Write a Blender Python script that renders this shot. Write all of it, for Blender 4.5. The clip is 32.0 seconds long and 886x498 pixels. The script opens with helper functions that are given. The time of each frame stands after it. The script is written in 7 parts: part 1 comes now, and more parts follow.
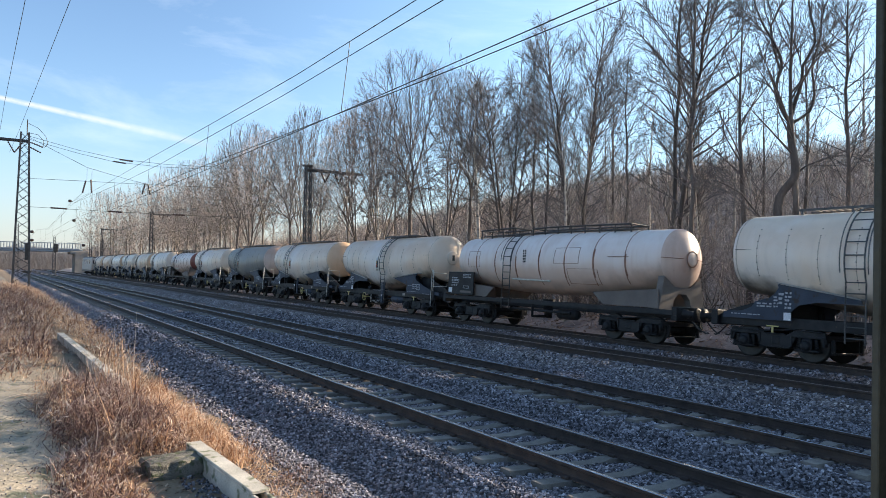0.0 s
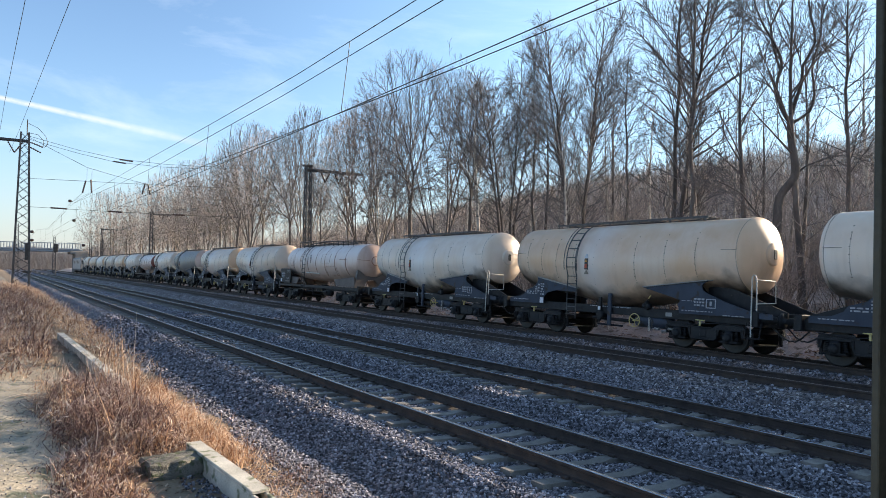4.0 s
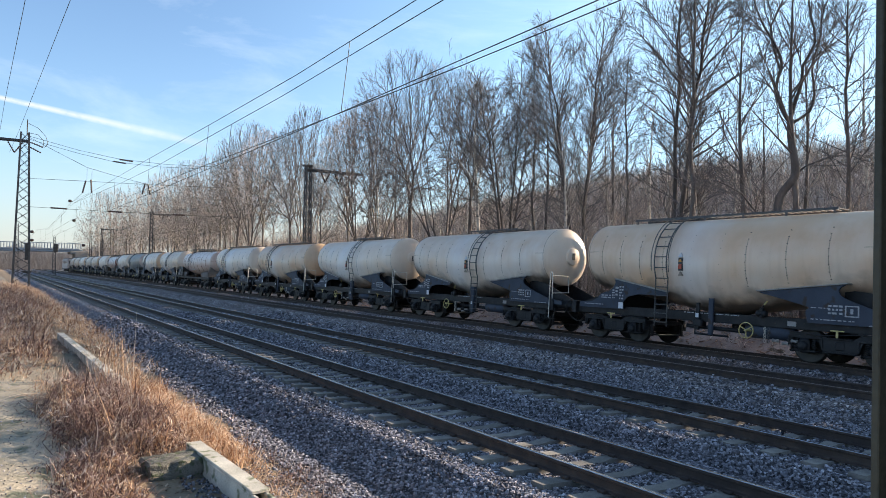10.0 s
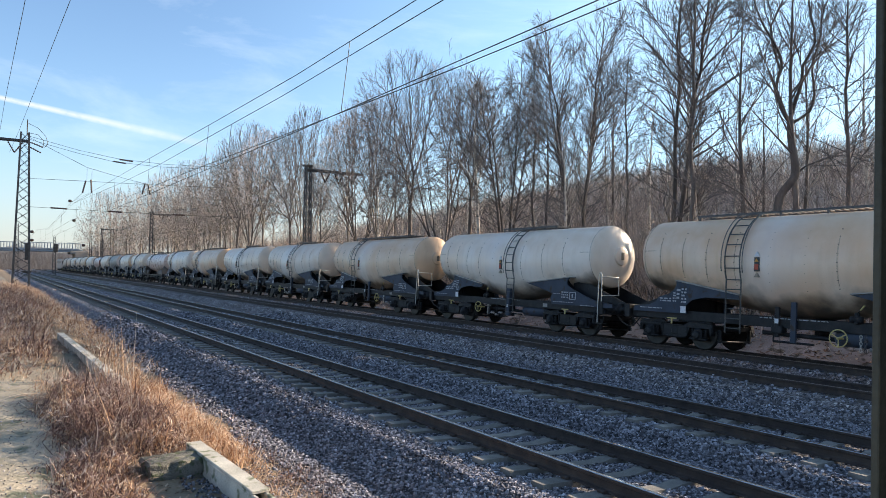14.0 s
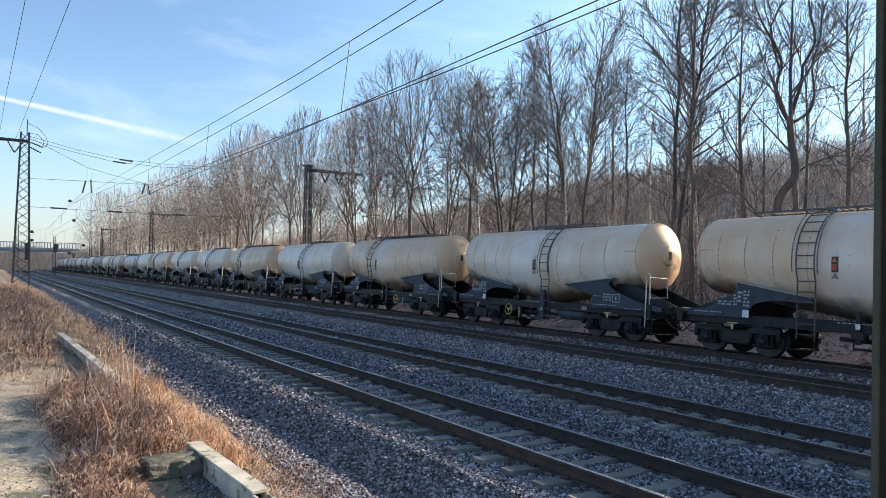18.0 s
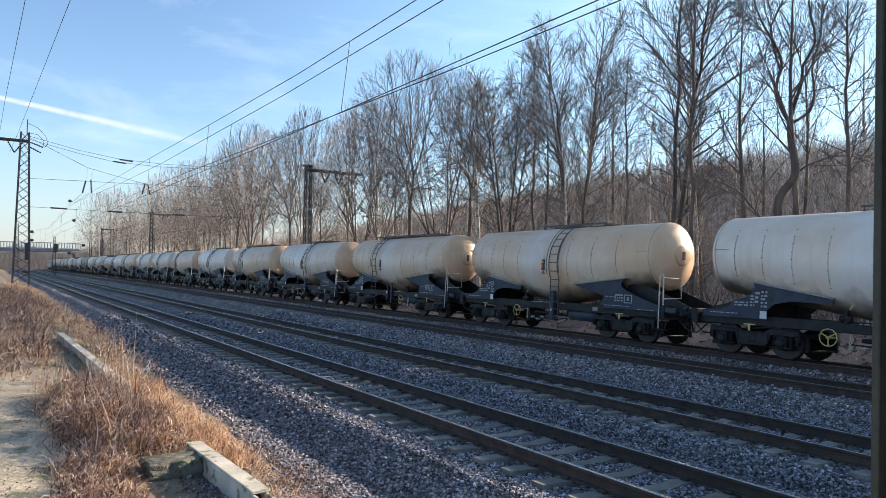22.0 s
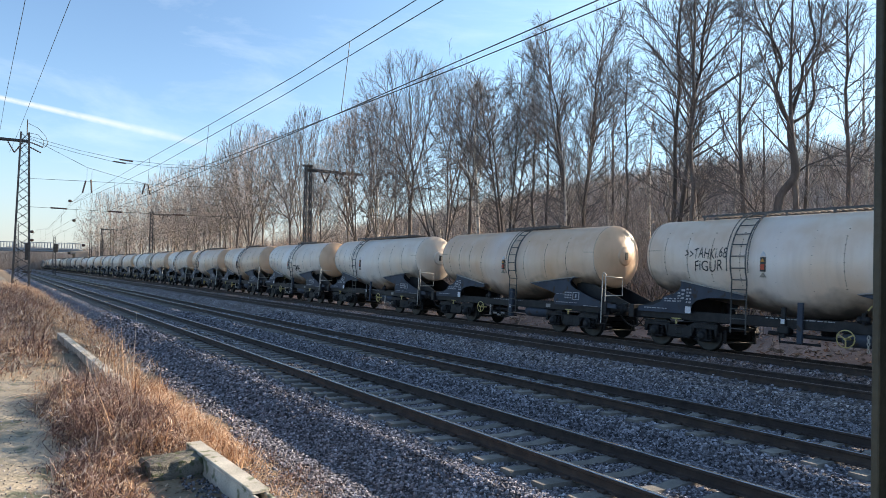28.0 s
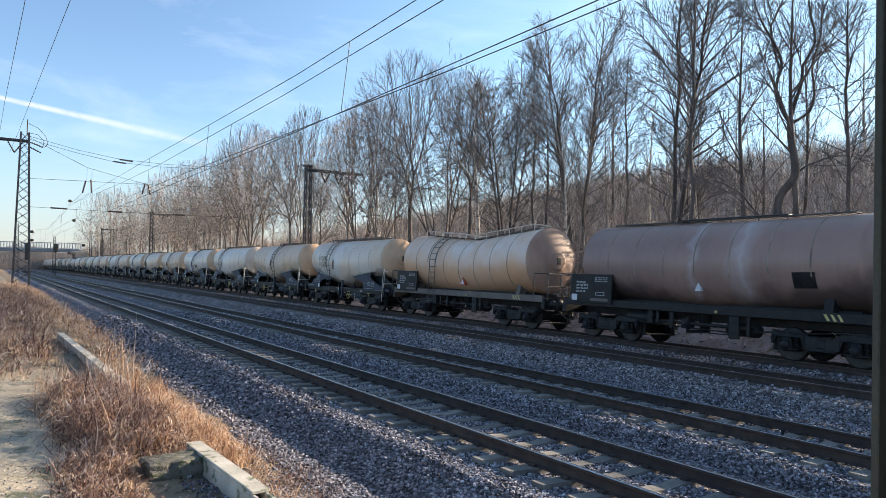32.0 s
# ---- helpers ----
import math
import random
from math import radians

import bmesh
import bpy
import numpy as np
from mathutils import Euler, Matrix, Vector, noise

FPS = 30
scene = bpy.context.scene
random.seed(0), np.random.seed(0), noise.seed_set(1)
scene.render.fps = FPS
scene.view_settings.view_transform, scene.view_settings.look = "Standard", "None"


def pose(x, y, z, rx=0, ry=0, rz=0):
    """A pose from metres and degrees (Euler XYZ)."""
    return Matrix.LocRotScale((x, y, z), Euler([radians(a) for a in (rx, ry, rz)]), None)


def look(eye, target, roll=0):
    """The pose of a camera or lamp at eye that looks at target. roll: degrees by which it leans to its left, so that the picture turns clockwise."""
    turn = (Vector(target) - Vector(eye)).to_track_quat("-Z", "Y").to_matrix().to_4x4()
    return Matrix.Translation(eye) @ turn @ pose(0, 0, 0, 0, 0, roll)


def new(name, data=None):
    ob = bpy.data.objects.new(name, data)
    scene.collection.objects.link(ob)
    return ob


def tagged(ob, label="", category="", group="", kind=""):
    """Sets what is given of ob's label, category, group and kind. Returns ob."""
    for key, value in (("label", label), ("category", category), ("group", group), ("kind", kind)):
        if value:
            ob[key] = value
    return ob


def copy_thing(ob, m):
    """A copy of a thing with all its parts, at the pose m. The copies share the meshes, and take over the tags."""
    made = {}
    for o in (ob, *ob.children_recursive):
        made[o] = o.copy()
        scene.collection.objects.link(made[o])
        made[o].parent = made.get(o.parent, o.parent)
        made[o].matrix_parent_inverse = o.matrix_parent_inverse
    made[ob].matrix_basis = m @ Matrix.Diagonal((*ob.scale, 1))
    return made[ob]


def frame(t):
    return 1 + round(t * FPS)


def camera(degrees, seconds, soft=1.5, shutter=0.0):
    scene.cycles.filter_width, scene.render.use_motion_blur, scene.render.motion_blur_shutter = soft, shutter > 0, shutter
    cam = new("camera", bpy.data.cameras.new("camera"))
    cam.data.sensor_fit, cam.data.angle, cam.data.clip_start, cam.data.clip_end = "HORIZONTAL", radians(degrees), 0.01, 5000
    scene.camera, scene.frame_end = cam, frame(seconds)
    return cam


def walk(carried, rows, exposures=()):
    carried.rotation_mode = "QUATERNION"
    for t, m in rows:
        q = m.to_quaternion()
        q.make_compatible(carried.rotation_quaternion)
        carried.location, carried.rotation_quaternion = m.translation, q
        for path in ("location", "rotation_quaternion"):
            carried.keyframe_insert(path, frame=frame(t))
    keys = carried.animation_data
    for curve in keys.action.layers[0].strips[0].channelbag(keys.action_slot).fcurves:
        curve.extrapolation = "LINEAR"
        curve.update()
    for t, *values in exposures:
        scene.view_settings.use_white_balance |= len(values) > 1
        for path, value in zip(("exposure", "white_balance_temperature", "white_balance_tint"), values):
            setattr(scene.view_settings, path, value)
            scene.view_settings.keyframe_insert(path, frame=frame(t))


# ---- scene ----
cam = camera(65.78, 32.0, 0.35, 0.12)
EYE = (0.0, 0.0, 2.475)
YAW, PITCH, ROLL = radians(33.303), radians(1.614), 0.689
AIM = (math.sin(YAW) * math.cos(PITCH), EYE[1] + math.cos(YAW) * math.cos(PITCH), EYE[2] + math.sin(PITCH))
walk(cam, [(0.0, look(EYE, AIM, ROLL)), (32.0, look(EYE, AIM, ROLL))], [(0.0, 1.52, 6600, 11), (32.0, 1.52, 6600, 11)])

# ---- sun and sky ----
SUN_AZ, SUN_EL = radians(94.0), radians(17.5)
SUN_DIR = Vector((math.sin(SUN_AZ) * math.cos(SUN_EL), math.cos(SUN_AZ) * math.cos(SUN_EL), math.sin(SUN_EL)))
sun = new("sun", bpy.data.lights.new("sun", "SUN"))
sun.data.energy, sun.data.angle, sun.data.color = 5.0, radians(0.6), (1.0, 0.84, 0.64)
sun.matrix_world = look(SUN_DIR * 200, (0, 0, 0))
world = bpy.data.worlds.new("world")
scene.world = world
world.use_nodes = True


def build_sky():
    nt = world.node_tree
    nt.nodes.clear()
    N, L = nt.nodes.new, nt.links.new
    out, bg = N("ShaderNodeOutputWorld"), N("ShaderNodeBackground")
    sky = N("ShaderNodeTexSky")
    sky.sky_type, sky.sun_disc = "NISHITA", False
    sky.sun_elevation, sky.sun_rotation = SUN_EL, SUN_AZ
    sky.altitude, sky.air_density, sky.dust_density, sky.ozone_density = 50, 1.0, 0.3, 3.0
    bg.inputs["Strength"].default_value = 0.091
    # thin drifting cloud veil
    co, mp = N("ShaderNodeTexCoord"), N("ShaderNodeMapping")
    mp.inputs["Scale"].default_value = (1.6, 1.6, 6.0)
    mp.inputs["Rotation"].default_value = (0.15, 0.1, 0.4)
    L(co.outputs["Generated"], mp.inputs["Vector"])
    nz = N("ShaderNodeTexNoise")
    nz.inputs["Scale"].default_value, nz.inputs["Detail"].default_value = 2.2, 9.0
    nz.inputs["Roughness"].default_value, nz.inputs["Distortion"].default_value = 0.62, 0.4
    L(mp.outputs[0], nz.inputs["Vector"])
    rp = N("ShaderNodeValToRGB")
    rp.color_ramp.elements[0].position, rp.color_ramp.elements[1].position = 0.5, 0.86
    rp.color_ramp.elements[0].color, rp.color_ramp.elements[1].color = (0, 0, 0, 1), (0.32, 0.32, 0.32, 1)
    L(nz.outputs["Fac"], rp.inputs["Fac"])
    mx = N("ShaderNodeMixRGB")
    mx.inputs["Color2"].default_value = (5.2, 5.7, 6.2, 1)
    L(rp.outputs["Color"], mx.inputs["Fac"])
    L(sky.outputs["Color"], mx.inputs["Color1"])
    # pale haze along the horizon
    sep, mr, hz = N("ShaderNodeSeparateXYZ"), N("ShaderNodeMapRange"), N("ShaderNodeMixRGB")
    L(co.outputs["Generated"], sep.inputs[0])
    mr.interpolation_type = "SMOOTHSTEP"
    mr.inputs["From Min"].default_value, mr.inputs["From Max"].default_value = 0.2, -0.06
    mr.inputs["To Max"].default_value = 0.8
    L(sep.outputs["Z"], mr.inputs["Value"])
    L(mr.outputs[0], hz.inputs["Fac"])
    hz.inputs["Color2"].default_value = (2.2, 2.36, 2.78, 1)
    L(mx.outputs["Color"], hz.inputs["Color1"])
    # bright veil round the low sun
    dot, au, gl = N("ShaderNodeVectorMath"), N("ShaderNodeMapRange"), N("ShaderNodeMixRGB")
    dot.operation = "DOT_PRODUCT"
    L(co.outputs["Generated"], dot.inputs[0])
    dot.inputs[1].default_value = SUN_DIR
    au.interpolation_type = "SMOOTHSTEP"
    au.inputs["From Min"].default_value, au.inputs["From Max"].default_value = 0.2, 1.0
    au.inputs["To Max"].default_value = 0.48
    L(dot.outputs["Value"], au.inputs["Value"])
    L(au.outputs[0], gl.inputs["Fac"])
    L(hz.outputs["Color"], gl.inputs["Color1"])
    gl.inputs["Color2"].default_value = (2.9, 4.9, 6.1, 1)
    L(gl.outputs["Color"], bg.inputs["Color"])
    L(bg.outputs[0], out.inputs["Surface"])


build_sky()


# ---- materials ----
def material(name, c1, c2, rough=0.7, metal=0.0, scale=6.0, bump=0.2, fine=60.0, stretch=(1, 1, 1), c3=None, spots=0.0, per_object=0.0, spec=0.5):
    """Paint or stone with broad stains (c1 to c2), fine grain, and optional rust spots (c3)."""
    m = bpy.data.materials.new(name)
    m.use_nodes = True
    nt = m.node_tree
    b = nt.nodes["Principled BSDF"]
    N, L = nt.nodes.new, nt.links.new
    co, mp = N("ShaderNodeTexCoord"), N("ShaderNodeMapping")
    mp.inputs["Scale"].default_value = stretch
    L(co.outputs["Object"], mp.inputs["Vector"])
    broad, grain = N("ShaderNodeTexNoise"), N("ShaderNodeTexNoise")
    for node, s, d in ((broad, scale, 5.0), (grain, fine, 3.0)):
        node.inputs["Scale"].default_value, node.inputs["Detail"].default_value = s, d
        L(mp.outputs[0], node.inputs["Vector"])
    ramp = N("ShaderNodeValToRGB")
    ramp.color_ramp.elements[0].position, ramp.color_ramp.elements[1].position = 0.35, 0.68
    ramp.color_ramp.elements[0].color, ramp.color_ramp.elements[1].color = (*c1, 1), (*c2, 1)
    L(broad.outputs["Fac"], ramp.inputs["Fac"])
    mul = N("ShaderNodeMixRGB")
    mul.blend_type = "MULTIPLY"
    mul.inputs["Fac"].default_value = 0.55
    gr = N("ShaderNodeValToRGB")
    gr.color_ramp.elements[0].position, gr.color_ramp.elements[1].position = 0.3, 0.7
    gr.color_ramp.elements[0].color, gr.color_ramp.elements[1].color = (0.55, 0.55, 0.55, 1), (1.0, 1.0, 1.0, 1)
    L(grain.outputs["Fac"], gr.inputs["Fac"])
    L(ramp.outputs["Color"], mul.inputs["Color1"])
    L(gr.outputs["Color"], mul.inputs["Color2"])
    colour = mul.outputs["Color"]
    if c3 is not None:
        sp, sr, mix = N("ShaderNodeTexNoise"), N("ShaderNodeValToRGB"), N("ShaderNodeMixRGB")
        sp.inputs["Scale"].default_value, sp.inputs["Detail"].default_value = scale * 2.7, 8.0
        L(mp.outputs[0], sp.inputs["Vector"])
        sr.color_ramp.elements[0].position, sr.color_ramp.elements[1].position = 0.62 - spots, 0.72 - spots
        L(sp.outputs["Fac"], sr.inputs["Fac"])
        L(sr.outputs["Color"], mix.inputs["Fac"])
        L(colour, mix.inputs["Color1"])
        mix.inputs["Color2"].default_value = (*c3, 1)
        colour = mix.outputs["Color"]
    if per_object:
        info, hs, mr = N("ShaderNodeObjectInfo"), N("ShaderNodeHueSaturation"), N("ShaderNodeMapRange")
        mr.inputs["To Min"].default_value, mr.inputs["To Max"].default_value = 1 - per_object, 1 + per_object
        L(info.outputs["Random"], mr.inputs["Value"])
        L(mr.outputs[0], hs.inputs["Value"])
        L(colour, hs.inputs["Color"])
        colour = hs.outputs["Color"]
    L(colour, b.inputs["Base Color"])
    b.inputs["Roughness"].default_value, b.inputs["Metallic"].default_value = rough, metal
    b.inputs["Specular IOR Level"].default_value = spec
    if bump:
        bp = N("ShaderNodeBump")
        bp.inputs["Strength"].default_value, bp.inputs["Distance"].default_value = bump, 0.02
        L(grain.outputs["Fac"], bp.inputs["Height"])
        L(bp.outputs["Normal"], b.inputs["Normal"])
    return m


def island_material(name, stops, rough=0.9, scale=30.0, spec=0.3, bump=0.3, glow_through=0.0):
    """Loose pieces joined in one mesh, each of its own shade."""
    m = bpy.data.materials.new(name)
    m.use_nodes = True
    nt = m.node_tree
    b = nt.nodes["Principled BSDF"]
    N, L = nt.nodes.new, nt.links.new
    geo, ramp = N("ShaderNodeNewGeometry"), N("ShaderNodeValToRGB")
    els = ramp.color_ramp.elements
    while len(els) < len(stops):
        els.new(0.5)
    for e, (pos, c) in zip(els, stops):
        e.position, e.color = pos, (*c, 1)
    L(geo.outputs["Random Per Island"], ramp.inputs["Fac"])
    nz, gr, mul, co = N("ShaderNodeTexNoise"), N("ShaderNodeValToRGB"), N("ShaderNodeMixRGB"), N("ShaderNodeTexCoord")
    nz.inputs["Scale"].default_value = scale
    L(co.outputs["Object"], nz.inputs["Vector"])
    gr.color_ramp.elements[0].color, gr.color_ramp.elements[0].position = (0.5, 0.5, 0.5, 1), 0.3
    gr.color_ramp.elements[1].position = 0.7
    L(nz.outputs["Fac"], gr.inputs["Fac"])
    mul.blend_type, mul.inputs["Fac"].default_value = "MULTIPLY", 0.6
    L(ramp.outputs["Color"], mul.inputs["Color1"])
    L(gr.outputs["Color"], mul.inputs["Color2"])
    L(mul.outputs["Color"], b.inputs["Base Color"])
    b.inputs["Roughness"].default_value, b.inputs["Specular IOR Level"].default_value = rough, spec
    if bump:
        bp = N("ShaderNodeBump")
        bp.inputs["Strength"].default_value, bp.inputs["Distance"].default_value = bump, 0.01
        L(nz.outputs["Fac"], bp.inputs["Height"])
        L(bp.outputs["Normal"], b.inputs["Normal"])
    if glow_through:
        tl, ms = N("ShaderNodeBsdfTranslucent"), N("ShaderNodeMixShader")
        ms.inputs["Fac"].default_value = glow_through
        L(mul.outputs["Color"], tl.inputs["Color"])
        L(b.outputs[0], ms.inputs[1])
        L(tl.outputs[0], ms.inputs[2])
        L(ms.outputs[0], nt.nodes["Material Output"].inputs["Surface"])
    return m


def tank_material(name, base, stain, dirt, amount=0.5, rough=0.42, skirt=None, soot=0.9, smears=(), blue_band=0.0, yellow=0.95):
    """Weathered tank paint: cloudy yellowing, run-down streaks, sooty belly splash."""
    m = bpy.data.materials.new(name)
    m.use_nodes = True
    nt = m.node_tree
    b = nt.nodes["Principled BSDF"]
    N, L = nt.nodes.new, nt.links.new
    co, info = N("ShaderNodeTexCoord"), N("ShaderNodeObjectInfo")
    off = N("ShaderNodeVectorMath")
    off.operation = "MULTIPLY_ADD"
    off.inputs[1].default_value = (1, 1, 1)
    cx = N("ShaderNodeCombineXYZ")
    sc = N("ShaderNodeMath")
    sc.operation, sc.inputs[1].default_value = "MULTIPLY", 57.0
    L(info.outputs["Random"], sc.inputs[0])
    L(sc.outputs[0], cx.inputs["Y"])
    L(co.outputs["Object"], off.inputs[0])
    L(cx.outputs[0], off.inputs[2])

    def noise_ramp(scale, stretch, lo, hi, detail=5.0):
        mp, n, r = N("ShaderNodeMapping"), N("ShaderNodeTexNoise"), N("ShaderNodeValToRGB")
        mp.inputs["Scale"].default_value = stretch
        L(off.outputs[0], mp.inputs["Vector"])
        L(mp.outputs[0], n.inputs["Vector"])
        n.inputs["Scale"].default_value, n.inputs["Detail"].default_value = scale, detail
        r.color_ramp.elements[0].position, r.color_ramp.elements[1].position = lo, hi
        L(n.outputs["Fac"], r.inputs["Fac"])
        return r.outputs["Color"], n.outputs["Fac"]

    def mix(fac, a, c, k=1.0):
        mx = N("ShaderNodeMixRGB")
        if k != 1.0:
            mm = N("ShaderNodeMath")
            mm.operation, mm.inputs[1].default_value = "MULTIPLY", k
            L(fac, mm.inputs[0])
            fac = mm.outputs[0]
        L(fac, mx.inputs["Fac"])
        if isinstance(a, tuple):
            mx.inputs["Color1"].default_value = (*a, 1)
        else:
            L(a, mx.inputs["Color1"])
        mx.inputs["Color2"].default_value = (*c, 1)
        return mx.outputs["Color"]

    cloud, _ = noise_ramp(0.5, (1, 1.2, 1), 0.38, 0.68)
    streak, _ = noise_ramp(3.0, (1.0, 1.6, 0.12), 0.5, 0.8)
    speck, fac = noise_ramp(26.0, (1, 1, 1), 0.66, 0.74, 8.0)
    col = mix(cloud, base, stain, amount)
    col = mix(streak, col, dirt, 0.32)
    col = mix(speck, col, tuple(0.5 * v for v in dirt), 0.4)
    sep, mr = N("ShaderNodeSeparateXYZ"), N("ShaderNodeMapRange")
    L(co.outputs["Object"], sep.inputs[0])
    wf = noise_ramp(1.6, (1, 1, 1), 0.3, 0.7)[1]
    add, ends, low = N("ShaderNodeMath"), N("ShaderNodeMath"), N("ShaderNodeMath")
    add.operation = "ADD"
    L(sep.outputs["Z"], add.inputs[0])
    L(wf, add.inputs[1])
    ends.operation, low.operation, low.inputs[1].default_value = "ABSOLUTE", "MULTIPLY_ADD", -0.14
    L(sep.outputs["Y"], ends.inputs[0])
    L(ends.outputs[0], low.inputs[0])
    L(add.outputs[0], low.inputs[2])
    # sun-yellowed upper flank, in uneven patches
    crown, tone = N("ShaderNodeMapRange"), N("ShaderNodeMath")
    crown.inputs["From Min"].default_value, crown.inputs["From Max"].default_value = 3.2, 4.1
    L(add.outputs[0], crown.inputs["Value"])
    tone.operation = "MULTIPLY"
    L(crown.outputs[0], tone.inputs[0])
    L(wf, tone.inputs[1])
    col = mix(tone.outputs[0], col, tuple(0.86 * v for v in stain), yellow)
    if blue_band:
        # paler bluish band round the tank, strongest at this y
        mid, wide, band_mask = N("ShaderNodeMath"), N("ShaderNodeMath"), N("ShaderNodeMapRange")
        mid.operation, mid.inputs[1].default_value = "SUBTRACT", blue_band
        L(sep.outputs["Y"], mid.inputs[0])
        wide.operation = "ABSOLUTE"
        L(mid.outputs[0], wide.inputs[0])
        band_mask.inputs["From Min"].default_value, band_mask.inputs["From Max"].default_value = 1.25, 0.0
        L(wide.outputs[0], band_mask.inputs["Value"])
        col = mix(band_mask.outputs[0], col, (0.68, 0.71, 0.75), 0.3)
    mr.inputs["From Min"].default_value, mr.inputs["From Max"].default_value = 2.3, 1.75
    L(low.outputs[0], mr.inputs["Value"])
    if skirt:
        sk = N("ShaderNodeMapRange")
        sk.inputs["From Min"].default_value, sk.inputs["From Max"].default_value = 3.8, 2.8
        L(add.outputs[0], sk.inputs["Value"])
        col = mix(sk.outputs[0], col, skirt, 0.85)
    for y0, half, k in smears:
        sub_y, sm = N("ShaderNodeMath"), N("ShaderNodeMapRange")
        sub_y.operation, sub_y.inputs[1].default_value = "SUBTRACT", y0
        L(sep.outputs["Y"], sub_y.inputs[0])
        wav, ab = N("ShaderNodeMath"), N("ShaderNodeMath")
        wav.operation, wav.inputs[1].default_value = "MULTIPLY_ADD", 0.9
        L(wf, wav.inputs[0])
        L(sub_y.outputs[0], wav.inputs[2])
        ab.operation = "ABSOLUTE"
        L(wav.outputs[0], ab.inputs[0])
        sm.inputs["From Min"].default_value, sm.inputs["From Max"].default_value = half, 0.0
        L(ab.outputs[0], sm.inputs["Value"])
        col = mix(sm.outputs[0], col, (0.45, 0.4, 0.4), k)
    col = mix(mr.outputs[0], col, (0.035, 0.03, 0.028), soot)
    L(col, b.inputs["Base Color"])
    b.inputs["Roughness"].default_value = rough
    bp = N("ShaderNodeBump")
    bp.inputs["Strength"].default_value, bp.inputs["Distance"].default_value = 0.12, 0.02
    L(fac, bp.inputs["Height"])
    L(bp.outputs["Normal"], b.inputs["Normal"])
    return m


TANK_CREAM = tank_material("tank_cream", (0.75, 0.655, 0.57), (0.72, 0.52, 0.365), (0.42, 0.31, 0.22), 0.85, 0.33, blue_band=0.5, yellow=1.35)
TANK_WHITE = tank_material("tank_white", (0.8, 0.72, 0.645), (0.78, 0.605, 0.455), (0.47, 0.38, 0.3), 0.85, 0.33, blue_band=0.5, yellow=1.35)
TANK_TAN = tank_material("tank_tan", (0.74, 0.59, 0.465), (0.7, 0.45, 0.275), (0.44, 0.28, 0.16), 0.95, 0.35, blue_band=0.5, yellow=1.35)
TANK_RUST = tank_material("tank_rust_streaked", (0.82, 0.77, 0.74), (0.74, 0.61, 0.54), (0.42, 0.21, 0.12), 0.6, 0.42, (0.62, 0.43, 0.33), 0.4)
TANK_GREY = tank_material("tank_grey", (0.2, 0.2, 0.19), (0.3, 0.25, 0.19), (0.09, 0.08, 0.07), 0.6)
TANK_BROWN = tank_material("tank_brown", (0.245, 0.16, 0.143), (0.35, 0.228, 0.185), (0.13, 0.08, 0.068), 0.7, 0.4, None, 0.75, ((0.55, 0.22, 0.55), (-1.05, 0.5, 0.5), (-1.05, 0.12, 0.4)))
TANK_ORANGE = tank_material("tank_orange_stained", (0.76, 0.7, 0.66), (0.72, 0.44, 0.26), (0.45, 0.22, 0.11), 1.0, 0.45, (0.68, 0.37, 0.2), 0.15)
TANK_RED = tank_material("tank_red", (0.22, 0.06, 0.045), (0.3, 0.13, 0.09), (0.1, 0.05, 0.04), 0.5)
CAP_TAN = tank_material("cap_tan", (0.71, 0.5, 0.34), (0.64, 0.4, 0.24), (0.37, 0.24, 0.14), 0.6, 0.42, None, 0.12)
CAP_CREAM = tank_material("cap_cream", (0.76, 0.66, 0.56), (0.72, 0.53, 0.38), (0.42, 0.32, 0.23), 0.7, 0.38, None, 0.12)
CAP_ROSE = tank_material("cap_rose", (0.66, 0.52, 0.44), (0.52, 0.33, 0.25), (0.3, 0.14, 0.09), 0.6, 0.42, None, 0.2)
SEAM = material("seam_grime", (0.16, 0.135, 0.11), (0.42, 0.35, 0.27), 0.8, scale=2.0)
RUST_SEAM = material("rust_seam", (0.19, 0.085, 0.055), (0.4, 0.22, 0.15), 0.85, scale=2.0)
FRAME_BLUE = material("frame_blue_grey", (0.032, 0.042, 0.064), (0.05, 0.063, 0.09), 0.6, scale=1.5, c3=(0.04, 0.03, 0.025), spots=0.05, bump=0.1, spec=0.3)
CAP_DULL = tank_material("cap_dull_brown", (0.44, 0.275, 0.2), (0.27, 0.155, 0.115), (0.16, 0.08, 0.06), 0.8, 0.62, None, 0.1)
FRAME_BROWN = material("frame_brown", (0.13, 0.105, 0.092), (0.18, 0.15, 0.13), 0.7, scale=1.5, bump=0.1)
FRAME_PALE = material("ledge_pale", (0.26, 0.25, 0.24), (0.44, 0.41, 0.37), 0.7, scale=3.0)
DARK_STEEL = material("dark_steel", (0.008, 0.0085, 0.0105), (0.021, 0.021, 0.023), 0.55, scale=4.0, c3=(0.05, 0.04, 0.032), spots=-0.02, bump=0.2, spec=0.3)
WHEEL_STEEL = material("wheel_steel", (0.01, 0.0095, 0.009), (0.02, 0.018, 0.017), 0.7, 0.0, scale=5.0, spec=0.2)
RIM_STEEL = material("rim_steel", (0.014, 0.013, 0.012), (0.03, 0.027, 0.025), 0.5, 0.2, scale=5.0, bump=0.0)
BLACK_PAINT = material("black_paint", (0.02, 0.02, 0.022), (0.04, 0.04, 0.04), 0.5, scale=4.0)
LADDER_STEEL = material("ladder_steel", (0.06, 0.065, 0.07), (0.11, 0.11, 0.11), 0.55, 0.3, scale=6.0)
